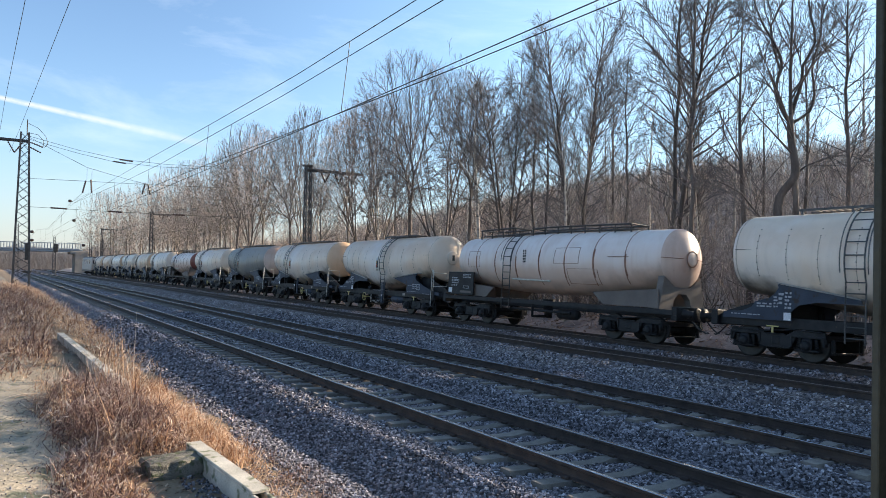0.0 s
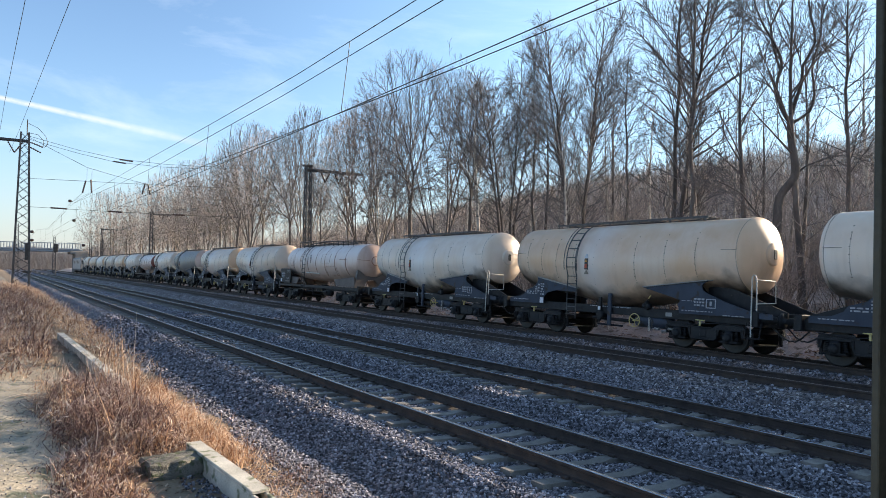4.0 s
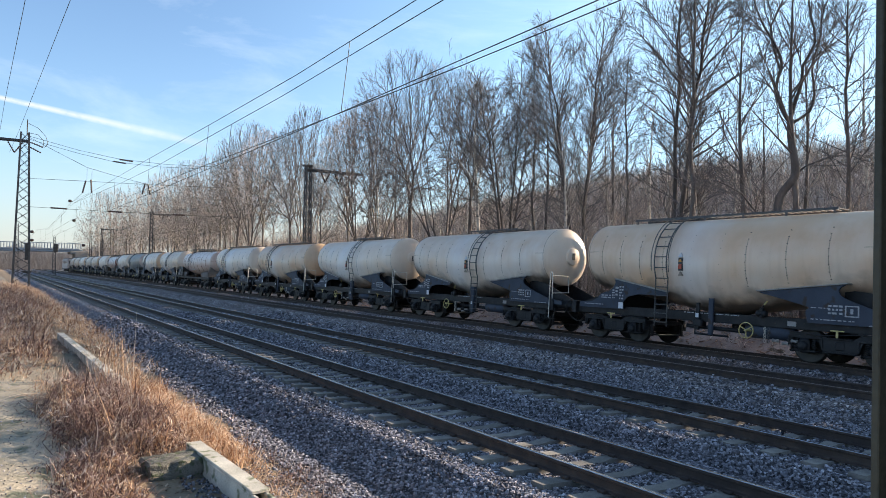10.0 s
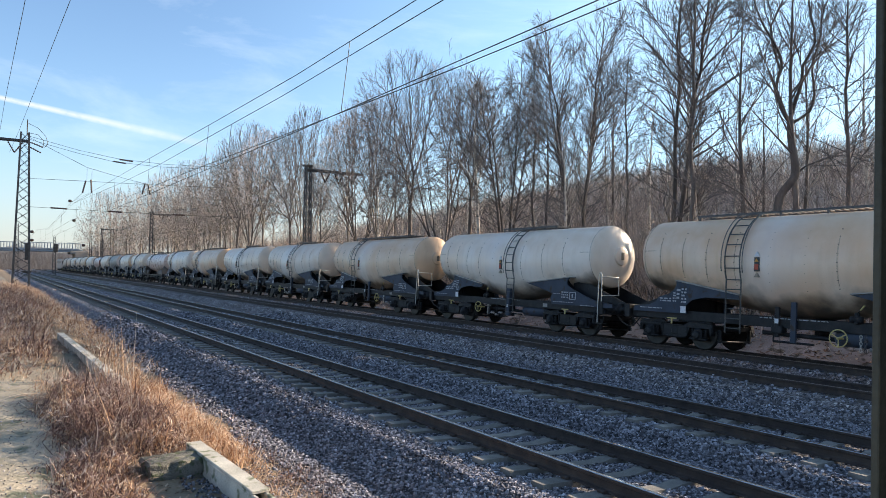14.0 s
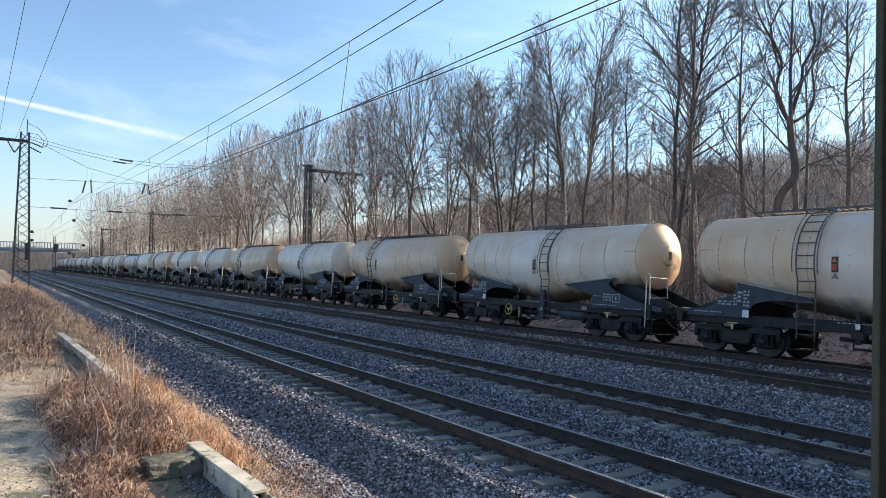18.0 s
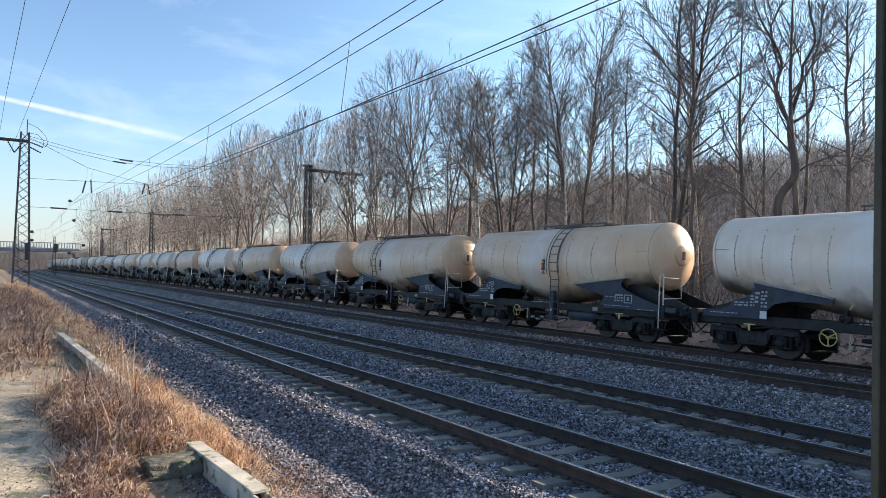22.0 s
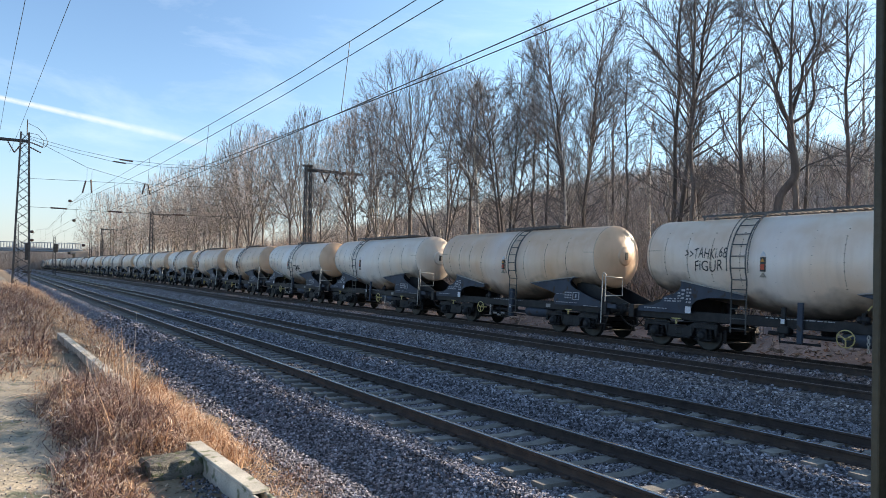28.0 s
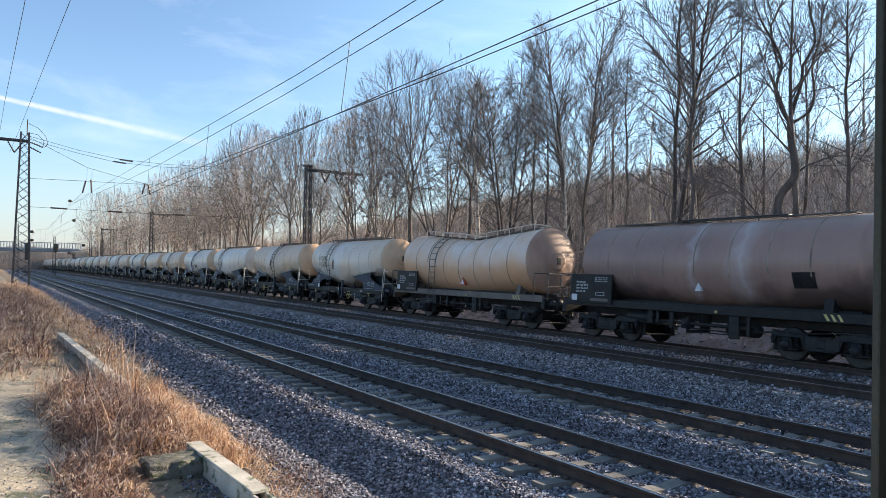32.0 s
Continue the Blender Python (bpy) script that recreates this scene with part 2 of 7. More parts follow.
RAIL_WHITE = material("handrail_paint", (0.5, 0.48, 0.43), (0.65, 0.62, 0.56), 0.5, scale=8.0)
YELLOW_PAINT = material("yellow_paint", (0.5, 0.4, 0.14), (0.6, 0.5, 0.22), 0.5, scale=8.0)
LETTER_WHITE = material("letter_white", (0.28, 0.29, 0.31), (0.42, 0.43, 0.45), 0.6, scale=20.0, bump=0.0)
LABEL_WHITE = material("label_white", (0.6, 0.61, 0.65), (0.7, 0.71, 0.74), 0.5, scale=20.0, bump=0.0)
LABEL_RED = material("label_red", (0.4, 0.05, 0.02), (0.5, 0.08, 0.03), 0.5, scale=20.0, bump=0.0)
LABEL_ORANGE = material("label_orange", (0.6, 0.25, 0.03), (0.65, 0.3, 0.05), 0.5, scale=20.0, bump=0.0)
SPRAY_BLACK = material("spray_black", (0.015, 0.015, 0.018), (0.03, 0.03, 0.03), 0.6, scale=20.0, bump=0.0)
RAIL_SIDE = material("rail_rust", (0.035, 0.024, 0.02), (0.065, 0.044, 0.034), 0.85, scale=6.0)
RAIL_HEAD = material("rail_head", (0.45, 0.45, 0.46), (0.6, 0.6, 0.61), 0.17, 0.95, scale=3.0, bump=0.02, stretch=(1, 0.1, 1))
RAIL_DULL = material("rail_head_dull", (0.12, 0.09, 0.075), (0.18, 0.14, 0.12), 0.5, 0.6, scale=3.0, bump=0.05)
CONCRETE = material("sleeper_concrete", (0.13, 0.118, 0.108), (0.23, 0.21, 0.19), 0.9, scale=3.0, bump=0.4, per_object=0.2)
WOOD_SLEEPER = material("sleeper_wood", (0.05, 0.04, 0.033), (0.09, 0.07, 0.055), 0.9, scale=3.0, bump=0.4, per_object=0.2)


def ballast_material(name, stops, scale):
    """A bed of crushed stone: each cell a stone of its own shade, shadow painted into the gaps between."""
    m = bpy.data.materials.new(name)
    m.use_nodes = True
    nt = m.node_tree
    b = nt.nodes["Principled BSDF"]
    N, L = nt.nodes.new, nt.links.new
    co, vo, ve, ramp = N("ShaderNodeTexCoord"), N("ShaderNodeTexVoronoi"), N("ShaderNodeTexVoronoi"), N("ShaderNodeValToRGB")
    warp, wn, wm = N("ShaderNodeVectorMath"), N("ShaderNodeTexNoise"), N("ShaderNodeVectorMath")
    wn.inputs["Scale"].default_value = 9.0
    L(co.outputs["Object"], wn.inputs["Vector"])
    wm.operation, wm.inputs["Scale"].default_value = "SCALE", 0.08
    L(wn.outputs["Color"], wm.inputs[0])
    warp.operation = "ADD"
    L(co.outputs["Object"], warp.inputs[0])
    L(wm.outputs[0], warp.inputs[1])
    ve.feature = "DISTANCE_TO_EDGE"
    for v in (vo, ve):
        v.inputs["Scale"].default_value = scale
        L(warp.outputs[0], v.inputs["Vector"])
    els = ramp.color_ramp.elements
    while len(els) < len(stops):
        els.new(0.5)
    for e, (pos, c) in zip(els, stops):
        e.position, e.color = pos, (*c, 1)
    sep = N("ShaderNodeSeparateColor")
    L(vo.outputs["Color"], sep.inputs[0])
    L(sep.outputs[0], ramp.inputs["Fac"])
    # cell edges darkened in the colour for the shadow between stones
    gap, mul = N("ShaderNodeMapRange"), N("ShaderNodeMixRGB")
    gap.inputs["From Min"].default_value, gap.inputs["From Max"].default_value = 0.0, 0.16
    gap.inputs["To Min"].default_value = 0.3
    L(ve.outputs["Distance"], gap.inputs["Value"])
    mul.blend_type, mul.inputs["Fac"].default_value = "MULTIPLY", 1.0
    L(ramp.outputs["Color"], mul.inputs["Color1"])
    L(gap.outputs[0], mul.inputs["Color2"])
    big, br, m2 = N("ShaderNodeTexNoise"), N("ShaderNodeValToRGB"), N("ShaderNodeMixRGB")
    big.inputs["Scale"].default_value, big.inputs["Detail"].default_value = 0.7, 4.0
    L(co.outputs["Object"], big.inputs["Vector"])
    br.color_ramp.elements[0].position, br.color_ramp.elements[1].position = 0.35, 0.7
    br.color_ramp.elements[0].color, br.color_ramp.elements[1].color = (0.72, 0.68, 0.66, 1), (1, 1, 1, 1)
    L(big.outputs["Fac"], br.inputs["Fac"])
    m2.blend_type, m2.inputs["Fac"].default_value = "MULTIPLY", 1.0
    L(mul.outputs["Color"], m2.inputs["Color1"])
    L(br.outputs["Color"], m2.inputs["Color2"])
    L(m2.outputs["Color"], b.inputs["Base Color"])
    b.inputs["Roughness"].default_value, b.inputs["Specular IOR Level"].default_value = 0.9, 0.2
    hgt, tilt, bp = N("ShaderNodeMath"), N("ShaderNodeMath"), N("ShaderNodeBump")
    hgt.operation, hgt.inputs[1].default_value = "MINIMUM", 0.25
    L(ve.outputs["Distance"], hgt.inputs[0])
    tilt.operation = "MULTIPLY_ADD"
    tilt.inputs[1].default_value = 2.0
    L(hgt.outputs[0], tilt.inputs[0])
    L(sep.outputs[1], tilt.inputs[2])
    bp.inputs["Strength"].default_value, bp.inputs["Distance"].default_value = 1.0, 0.03
    L(tilt.outputs[0], bp.inputs["Height"])
    L(bp.outputs["Normal"], b.inputs["Normal"])
    return m


BALLAST = ballast_material("ballast", [(0.0, (0.06, 0.056, 0.065)), (0.45, (0.23, 0.222, 0.25)), (0.8, (0.41, 0.396, 0.442)), (1.0, (0.55, 0.532, 0.59))], 18.0)
BALLAST_DARK = ballast_material("ballast_dark", [(0.0, (0.09, 0.082, 0.085)), (0.5, (0.26, 0.235, 0.24)), (0.85, (0.47, 0.435, 0.44)), (1.0, (0.72, 0.68, 0.68))], 16.0)
LEAF_LITTER = material("leaf_litter", (0.24, 0.2, 0.185), (0.44, 0.37, 0.34), 0.95, scale=0.7, bump=1.0, fine=14.0, c3=(0.09, 0.07, 0.05), spots=0.04)
PATH_DIRT = material("path_dirt", (0.23, 0.2, 0.15), (0.46, 0.39, 0.295), 0.95, scale=0.8, bump=0.9, fine=24.0, c3=(0.1, 0.105, 0.07), spots=0.09)
SOIL_GRASS = material("dry_soil", (0.15, 0.115, 0.08), (0.28, 0.2, 0.13), 0.95, scale=1.4, bump=1.0, fine=18.0)
BARK = material("bark", (0.068, 0.058, 0.053), (0.175, 0.149, 0.134), 0.95, scale=1.5, bump=0.8, fine=12.0, stretch=(1, 1, 0.3), per_object=0.25)
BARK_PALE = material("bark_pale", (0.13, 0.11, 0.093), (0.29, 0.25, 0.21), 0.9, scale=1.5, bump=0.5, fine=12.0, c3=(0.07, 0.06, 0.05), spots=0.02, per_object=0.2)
BARK_BIRCH = material("bark_birch", (0.33, 0.3, 0.265), (0.6, 0.55, 0.49), 0.85, scale=1.8, bump=0.4, fine=10.0, stretch=(1, 1, 2.0), c3=(0.06, 0.05, 0.045), spots=0.04, per_object=0.2)
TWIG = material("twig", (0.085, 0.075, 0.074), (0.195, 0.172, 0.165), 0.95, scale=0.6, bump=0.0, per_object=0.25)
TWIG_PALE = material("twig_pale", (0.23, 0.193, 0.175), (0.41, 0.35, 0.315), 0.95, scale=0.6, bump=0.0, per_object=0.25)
MAST_STEEL = material("mast_steel", (0.04, 0.043, 0.05), (0.08, 0.083, 0.09), 0.6, 0.3, scale=2.0, c3=(0.07, 0.05, 0.035), spots=0.0)
WIRE = material("wire_copper", (0.03, 0.032, 0.033), (0.05, 0.052, 0.05), 0.5, 0.6, scale=2.0, bump=0.0)
INSULATOR = material("insulator_brown", (0.05, 0.03, 0.025), (0.08, 0.05, 0.04), 0.25, scale=4.0, bump=0.0)
FENCE_GREY = material("fence_grey", (0.17, 0.165, 0.16), (0.26, 0.25, 0.235), 0.9, scale=1.5, bump=0.3)
BEAM_CONCRETE = material("beam_concrete", (0.46, 0.415, 0.34), (0.68, 0.62, 0.52), 0.9, scale=2.5, bump=0.4, c3=(0.16, 0.17, 0.1), spots=0.06)
BLOCK_STONE = material("block_stone", (0.09, 0.083, 0.07), (0.2, 0.185, 0.155), 0.95, scale=5.0, bump=1.0, c3=(0.07, 0.08, 0.04), spots=0.08)
POST_STEEL = material("post_steel", (0.036, 0.037, 0.028), (0.066, 0.065, 0.048), 0.65, 0.1, scale=3.0, c3=(0.03, 0.03, 0.025), spots=0.0)
BRIDGE_PAINT = material("bridge_paint", (0.2, 0.24, 0.29), (0.3, 0.33, 0.37), 0.7, scale=0.5)
BRIDGE_STONE = material("bridge_stone", (0.2, 0.19, 0.18), (0.3, 0.28, 0.26), 0.9, scale=0.5)
LOCO_BODY = material("loco_body", (0.42, 0.36, 0.32), (0.5, 0.44, 0.4), 0.5, scale=0.8)
LOCO_DARK = material("loco_dark", (0.04, 0.04, 0.045), (0.07, 0.07, 0.07), 0.5, scale=0.8)
LOCO_GLASS = material("loco_glass", (0.01, 0.012, 0.015), (0.02, 0.022, 0.025), 0.1, scale=0.8, bump=0.0)
STONE_BITS = island_material("stone_bits", [(0.0, (0.038, 0.036, 0.041)), (0.5, (0.176, 0.17, 0.191)), (0.85, (0.352, 0.341, 0.38)), (1.0, (0.54, 0.523, 0.575))])
GRASS_DRY = island_material("grass_dry", [(0.0, (0.1, 0.045, 0.03)), (0.35, (0.5, 0.275, 0.16)), (0.7, (0.88, 0.61, 0.4)), (1.0, (0.98, 0.89, 0.76))], bump=0.0, glow_through=0.4)
BRAMBLE = island_material("bramble", [(0.0, (0.05, 0.028, 0.026)), (0.55, (0.18, 0.1, 0.085)), (0.85, (0.5, 0.35, 0.29)), (1.0, (0.85, 0.72, 0.62))], bump=0.0, glow_through=0.2)
DEAD_LEAF = island_material("dead_leaf", [(0.0, (0.09, 0.05, 0.035)), (0.5, (0.3, 0.185, 0.125)), (1.0, (0.62, 0.46, 0.34))], bump=0.0, glow_through=0.15)
# greyed and paled twigs: distance haze is put into the colour
HAZE_TINTED_WOOD = island_material("haze_tinted_twigs", [(0.0, (0.24, 0.2, 0.18)), (0.6, (0.32, 0.28, 0.26)), (1.0, (0.4, 0.36, 0.34))], bump=0.0)
THICKET = island_material("thicket_twigs", [(0.0, (0.11, 0.088, 0.075)), (0.55, (0.48, 0.375, 0.31)), (1.0, (0.93, 0.81, 0.7))], bump=0.0)


# ---- mesh building ----
class Mesh:
    """Gathers boxes, tubes, discs and turned shapes into one mesh."""

    def __init__(self):
        self.v, self.f, self.s = [], [], []

    def add(self, verts, faces, smooth=False):
        n = len(self.v)
        self.v += [tuple(v) for v in verts]
        self.f += [tuple(i + n for i in f) for f in faces]
        self.s += [smooth] * len(faces)
        return self

    def box(self, x0, x1, y0, y1, z0, z1, bevel=0.0):
        if bevel <= 0:
            vs = [(x, y, z) for z in (z0, z1) for y in (y0, y1) for x in (x0, x1)]
            return self.add(vs, [(0, 2, 3, 1), (4, 5, 7, 6), (0, 1, 5, 4), (2, 6, 7, 3), (0, 4, 6, 2), (1, 3, 7, 5)])
        b = min(bevel, (x1 - x0) / 2.01, (y1 - y0) / 2.01, (z1 - z0) / 2.01)
        bm = bmesh.new()
        bmesh.ops.create_cube(bm, size=1.0)
        for v in bm.verts:
            v.co = Vector((x0 + (v.co.x + 0.5) * (x1 - x0), y0 + (v.co.y + 0.5) * (y1 - y0), z0 + (v.co.z + 0.5) * (z1 - z0)))
        bmesh.ops.bevel(bm, geom=bm.edges[:], offset=b, segments=1, affect="EDGES")
        bm.verts.index_update()
        self.add([v.co[:] for v in bm.verts], [[v.index for v in f.verts] for f in bm.faces])
        bm.free()
        return self

    def prism(self, poly, axis, a, b):
        """A polygon extruded along one axis from a to b; poly holds the other two coordinates in x, y, z order."""
        n = len(poly)

        def at(p, w):
            return {"x": (w, p[0], p[1]), "y": (p[0], w, p[1]), "z": (p[0], p[1], w)}[axis]
        vs = [at(p, a) for p in poly] + [at(p, b) for p in poly]
        fs = [tuple(range(n)), tuple(range(2 * n - 1, n - 1, -1))] + [(i, i + n, (i + 1) % n + n, (i + 1) % n) for i in range(n)]
        return self.add(vs, fs)

    def tube(self, pts, r, sides=8, caps=True, closed=False, smooth=True):
        """A round bar along a line of points; r is one radius or one for each point."""
        pts = [Vector(p) for p in pts]
        n = len(pts)
        rs = r if isinstance(r, (list, tuple)) else [r] * n
        vs, last = [], None
        for i, p in enumerate(pts):
            if closed:
                d = pts[(i + 1) % n] - pts[i - 1]
            else:
                d = pts[min(i + 1, n - 1)] - pts[max(i - 1, 0)]
            d.normalize()
            if last is None:
                u = d.orthogonal().normalized()
            else:
                u = (last - d * last.dot(d))
                u = u.normalized() if u.length > 1e-6 else d.orthogonal().normalized()
            last = u
            w = d.cross(u)
            for k in range(sides):
                t = 2 * math.pi * k / sides
                vs.append(p + (u * math.cos(t) + w * math.sin(t)) * rs[i])
        fs = []
        for i in range(n if closed else n - 1):
            j = (i + 1) % n
            for k in range(sides):
                m = (k + 1) % sides
                fs.append((i * sides + k, i * sides + m, j * sides + m, j * sides + k))
        self.add(vs, fs, smooth)
        if caps and not closed:
            self.add(vs[:sides], [tuple(range(sides - 1, -1, -1))])
            self.add(vs[-sides:], [tuple(range(sides))])
        return self

    def turned(self, rows, axis="y", centre=(0, 0, 0), sides=32, smooth=True):
        """A turned shape: rows of (along, radius)."""
        vs, fs = [], []
        for a, r in rows:
            for k in range(sides):
                t = 2 * math.pi * k / sides
                c, s = math.cos(t) * r, math.sin(t) * r
                o = {"x": (a, c, s), "y": (c, a, s), "z": (c, s, a)}[axis]
                vs.append((o[0] + centre[0], o[1] + centre[1], o[2] + centre[2]))
        for i in range(len(rows) - 1):
            for k in range(sides):
                m = (k + 1) % sides
                fs.append((i * sides + k, i * sides + m, (i + 1) * sides + m, (i + 1) * sides + k))
        self.add(vs, fs, smooth)
        for i in (0, len(rows) - 1):
            if rows[i][1] > 1e-4:
                self.add(vs[i * sides:(i + 1) * sides], [tuple(range(sides))])
        return self

    def mesh(self, name, mat):
        me = bpy.data.meshes.new(name)
        me.from_pydata(self.v, [], self.f)
        me.polygons.foreach_set("use_smooth", self.s)
        bm = bmesh.new()
        bm.from_mesh(me)
        bmesh.ops.recalc_face_normals(bm, faces=bm.faces[:])
        bm.to_mesh(me)
        bm.free()
        me.materials.append(mat)
        return me


def part(name, m, mat, parent, label="", at=None):
    """One mesh object under a thing or a part."""
    ob = new(name, m.mesh(name, mat) if isinstance(m, Mesh) else m)
    ob.parent = parent
    if at is not None:
        ob.matrix_basis = at
    if label:
        tagged(ob, label)
    return ob


def empty(name, m=None):
    ob = new(name)
    ob.empty_display_size = 0.2
    if m is not None:
        ob.matrix_basis = m
    return ob


def raw_mesh(name, verts, faces, mat, smooth=False):
    """A mesh from arrays of vertices and of equal-sided faces."""
    verts, faces = np.asarray(verts, np.float32), np.asarray(faces, np.int32)
    me = bpy.data.meshes.new(name)
    n, k = faces.shape
    me.vertices.add(len(verts))
    me.vertices.foreach_set("co", verts.ravel())
    me.loops.add(n * k)
    me.loops.foreach_set("vertex_index", faces.ravel())
    me.polygons.add(n)
    me.polygons.foreach_set("loop_start", np.arange(0, n * k, k, dtype=np.int32))
    me.polygons.foreach_set("use_smooth", np.full(n, smooth))
    me.update(calc_edges=True)
    me.materials.append(mat)
    return me


# ---- ground ----
CANT = 3.43
T1, T2, T3, T4 = 6.874, 10.633, 15.85, 19.218
RNG = np.random.default_rng(7)
PX = [-4000, -60, -8, -1, 1.2, 1.9, 2.6, 3.4, 4.2, 5.1, 8.6, 8.95, 12.3, 12.8, 13.7, 14.2, 17.4, 17.6, 20.9, 21.8, 23.0, 26, 31, 40, 50, 60, 75, 100, 130, 200, 4000]
PZ = [3, 2.2, 0.6, 0.3, 0.15, 0.06, -0.12, -0.36, -0.46, -0.15, -0.34, -0.14, -0.34, -0.42, -0.36, -0.08, -0.26, -0.09, -0.29, -0.72, -0.7, 0.2, 0.9, 2.0, 4.6, 7.3, 11.2, 17.5, 20.0, 21, 22]


def ground_z(x, y):
    x, y = np.asarray(x, float), np.asarray(y, float)
    z = np.interp(x, PX, PZ)
    fall = np.clip((y - 75) / 160, 0, 1)
    z = np.where(x > 40, 2.0 + (z - 2.0) * (1 - 0.75 * fall * fall * (3 - 2 * fall)), z)
    rough = 0.03 * np.sin(x * 3.1 + y * 1.7) + 0.025 * np.sin(x * 1.3 - y * 2.9 + 1) + 0.03 * np.sin(y * 0.7 + x * 0.4)
    amp = np.where(x < 3.4, 1.0, np.where(x < 21, 0.25, 2.5))
    return z + rough * amp


def build_ground():
    xs = np.unique(np.r_[-4000, -1500, -500, -150, -60, -25, -12, -8, -6, np.arange(-4, 3.4, 0.2), np.arange(3.4, 21, 0.25), np.arange(21, 40, 1.0), np.arange(40, 100, 3.0), 100, 120, 150, 200, 400, 1000, 4000])
    ys = np.unique(np.r_[-4000, -1000, -300, -100, -50, -20, -10, np.arange(-4, 30, 0.33), np.arange(30, 70, 1.0), np.arange(70, 200, 5.0), np.arange(200, 420, 15.0), 500, 700, 1000, 2000, 4500])
    X, Y = np.meshgrid(xs, ys)
    Z = ground_z(X, Y)
    v = np.stack([X, Y, Z], -1).reshape(-1, 3)
    nx, ny = len(xs), len(ys)
    i = (np.arange(ny - 1)[:, None] * nx + np.arange(nx - 1)[None, :]).ravel()
    me = raw_mesh("ground", v, np.stack([i, i + 1, i + nx + 1, i + nx], -1), SOIL_GRASS, True)
    for m in (PATH_DIRT, BALLAST, BALLAST_DARK, LEAF_LITTER):
        me.materials.append(m)
    cx = ((X[:-1, :-1] + X[1:, 1:]) / 2).ravel()
    cy = ((Y[:-1, :-1] + Y[1:, 1:]) / 2).ravel()
    edge = 1.15 + 0.3 * np.sin(cy * 1.3) + 0.2 * np.sin(cy * 3.7 + 1)
    idx = np.where(cx < edge, 1, 0)
    idx = np.where(cx > 3.55 + 0.2 * np.sin(cy * 2.1) + 0.15 * np.sin(cy * 5.3), 2, idx)
    idx = np.where(cx > 13.2, 3, idx)
    idx = np.where(cx > 21.6, 4, idx)
    me.polygons.foreach_set("material_index", idx.astype(np.int32))
    tagged(new("ground", me), "grey ballast bed, dry grassy verge, dirt path and leaf-strewn wooded slope", "ground", kind="structure")


build_ground()


# ---- tracks ----
def rail_profile():
    half = [(0.075, -0.172), (0.075, -0.16), (0.02, -0.145), (0.01, -0.12), (0.01, -0.055), (0.036, -0.04), (0.036, -0.012), (0.028, -0.002)]
    return half + [(-x, z) for x, z in reversed(half)]


def sleeper_mesh(mat):
    m = Mesh()
    h, t = 0.145, 0.105
    rows = [(-1.3, 0.0), (-0.5, 0.0), (-0.3, -0.035), (0.3, -0.035), (0.5, 0.0), (1.3, 0.0)]
    vs, fs = [], []
    for x, dz in rows:
        vs += [(x, -h, -0.4), (x, h, -0.4), (x, t, -0.178 + dz), (x, -t, -0.178 + dz)]
    for i in range(len(rows) - 1):
        for k in range(4):
            fs.append((4 * i + k, 4 * i + (k + 1) % 4, 4 * i + 4 + (k + 1) % 4, 4 * i + 4 + k))
    fs += [(0, 1, 2, 3), (23, 22, 21, 20)]
    m.add(vs, fs)
    return m.mesh("sleeper", mat)


def build_track(centre, label, head, sleeper_mat, y_near, y_far, count):
    tr = tagged(empty("track", pose(centre, 0, 0, 0, CANT, 0)), label, "railway track", "parallel tracks", "structure")
    for x in (-0.7525, 0.7525):
        r = part("rail", Mesh().prism([(x + a, b) for a, b in rail_profile()], "y", y_near, y_far), RAIL_SIDE, tr, "rusty steel rail")
        part("rail_head", Mesh().prism([(x - 0.03, -0.004), (x + 0.03, -0.004), (x + 0.026, 0.003), (x - 0.026, 0.003)], "y", y_near, y_far), head, r, "worn running surface")
    me = sleeper_mesh(sleeper_mat)
    clip = Mesh()
    for x in (-0.7525, 0.7525):
        for s in (-1, 1):
            clip.box(x + s * 0.085 - 0.035, x + s * 0.085 + 0.035, -0.06, 0.06, -0.178, -0.14, 0.01)
    cm = clip.mesh("rail_clip", RAIL_SIDE)
    y0 = 2.0
    for i in range(count):
        s = part("sleeper", me, sleeper_mat, tr, at=pose(0, y0 + i * 0.62, RNG.uniform(-0.006, 0.006), 0, 0, RNG.uniform(-0.5, 0.5)))
        if i < 40 and centre < 12:
            part("rail_clips", cm, RAIL_SIDE, s)
    far = Mesh()
    y = y0 + count * 0.62
    while y < 190:
        far.box(-1.3, 1.3, y - 0.12, y + 0.12, -0.3, -0.178)
        y += 0.62
    tagged(part("far_sleepers", far, sleeper_mat, tr), kind="stuff")


build_track(T1, "canted track with shiny rails on concrete sleepers in grey ballast", RAIL_HEAD, CONCRETE, -15, 520, 110)
build_track(T2, "canted track with worn rails on concrete sleepers in grey ballast", RAIL_HEAD, CONCRETE, -15, 520, 110)
build_track(T3, "dark rusty track on dirty timber sleepers sunk in ballast", RAIL_DULL, WOOD_SLEEPER, -15, 520, 80)
build_track(T4, "rusty track under the tank train on timber sleepers", RAIL_DULL, WOOD_SLEEPER, -220, 520, 80)


# ---- tank wagons ----
def ring_arc(y, cz, r, a0, a1, n, x0=0.0):
    """Points round a tank's skin; angle 0 is the top, positive towards -x."""
    return [(x0 - r * math.sin(a0 + (a1 - a0) * i / n), y, cz + r * math.cos(a0 + (a1 - a0) * i / n)) for i in range(n + 1)]


TOP_Z, R_MID, R_END, Y_END = 4.14, 1.5, 1.16, 5.0


TANK_AHEAD, FRAME_AHEAD = 0.45, 0.39


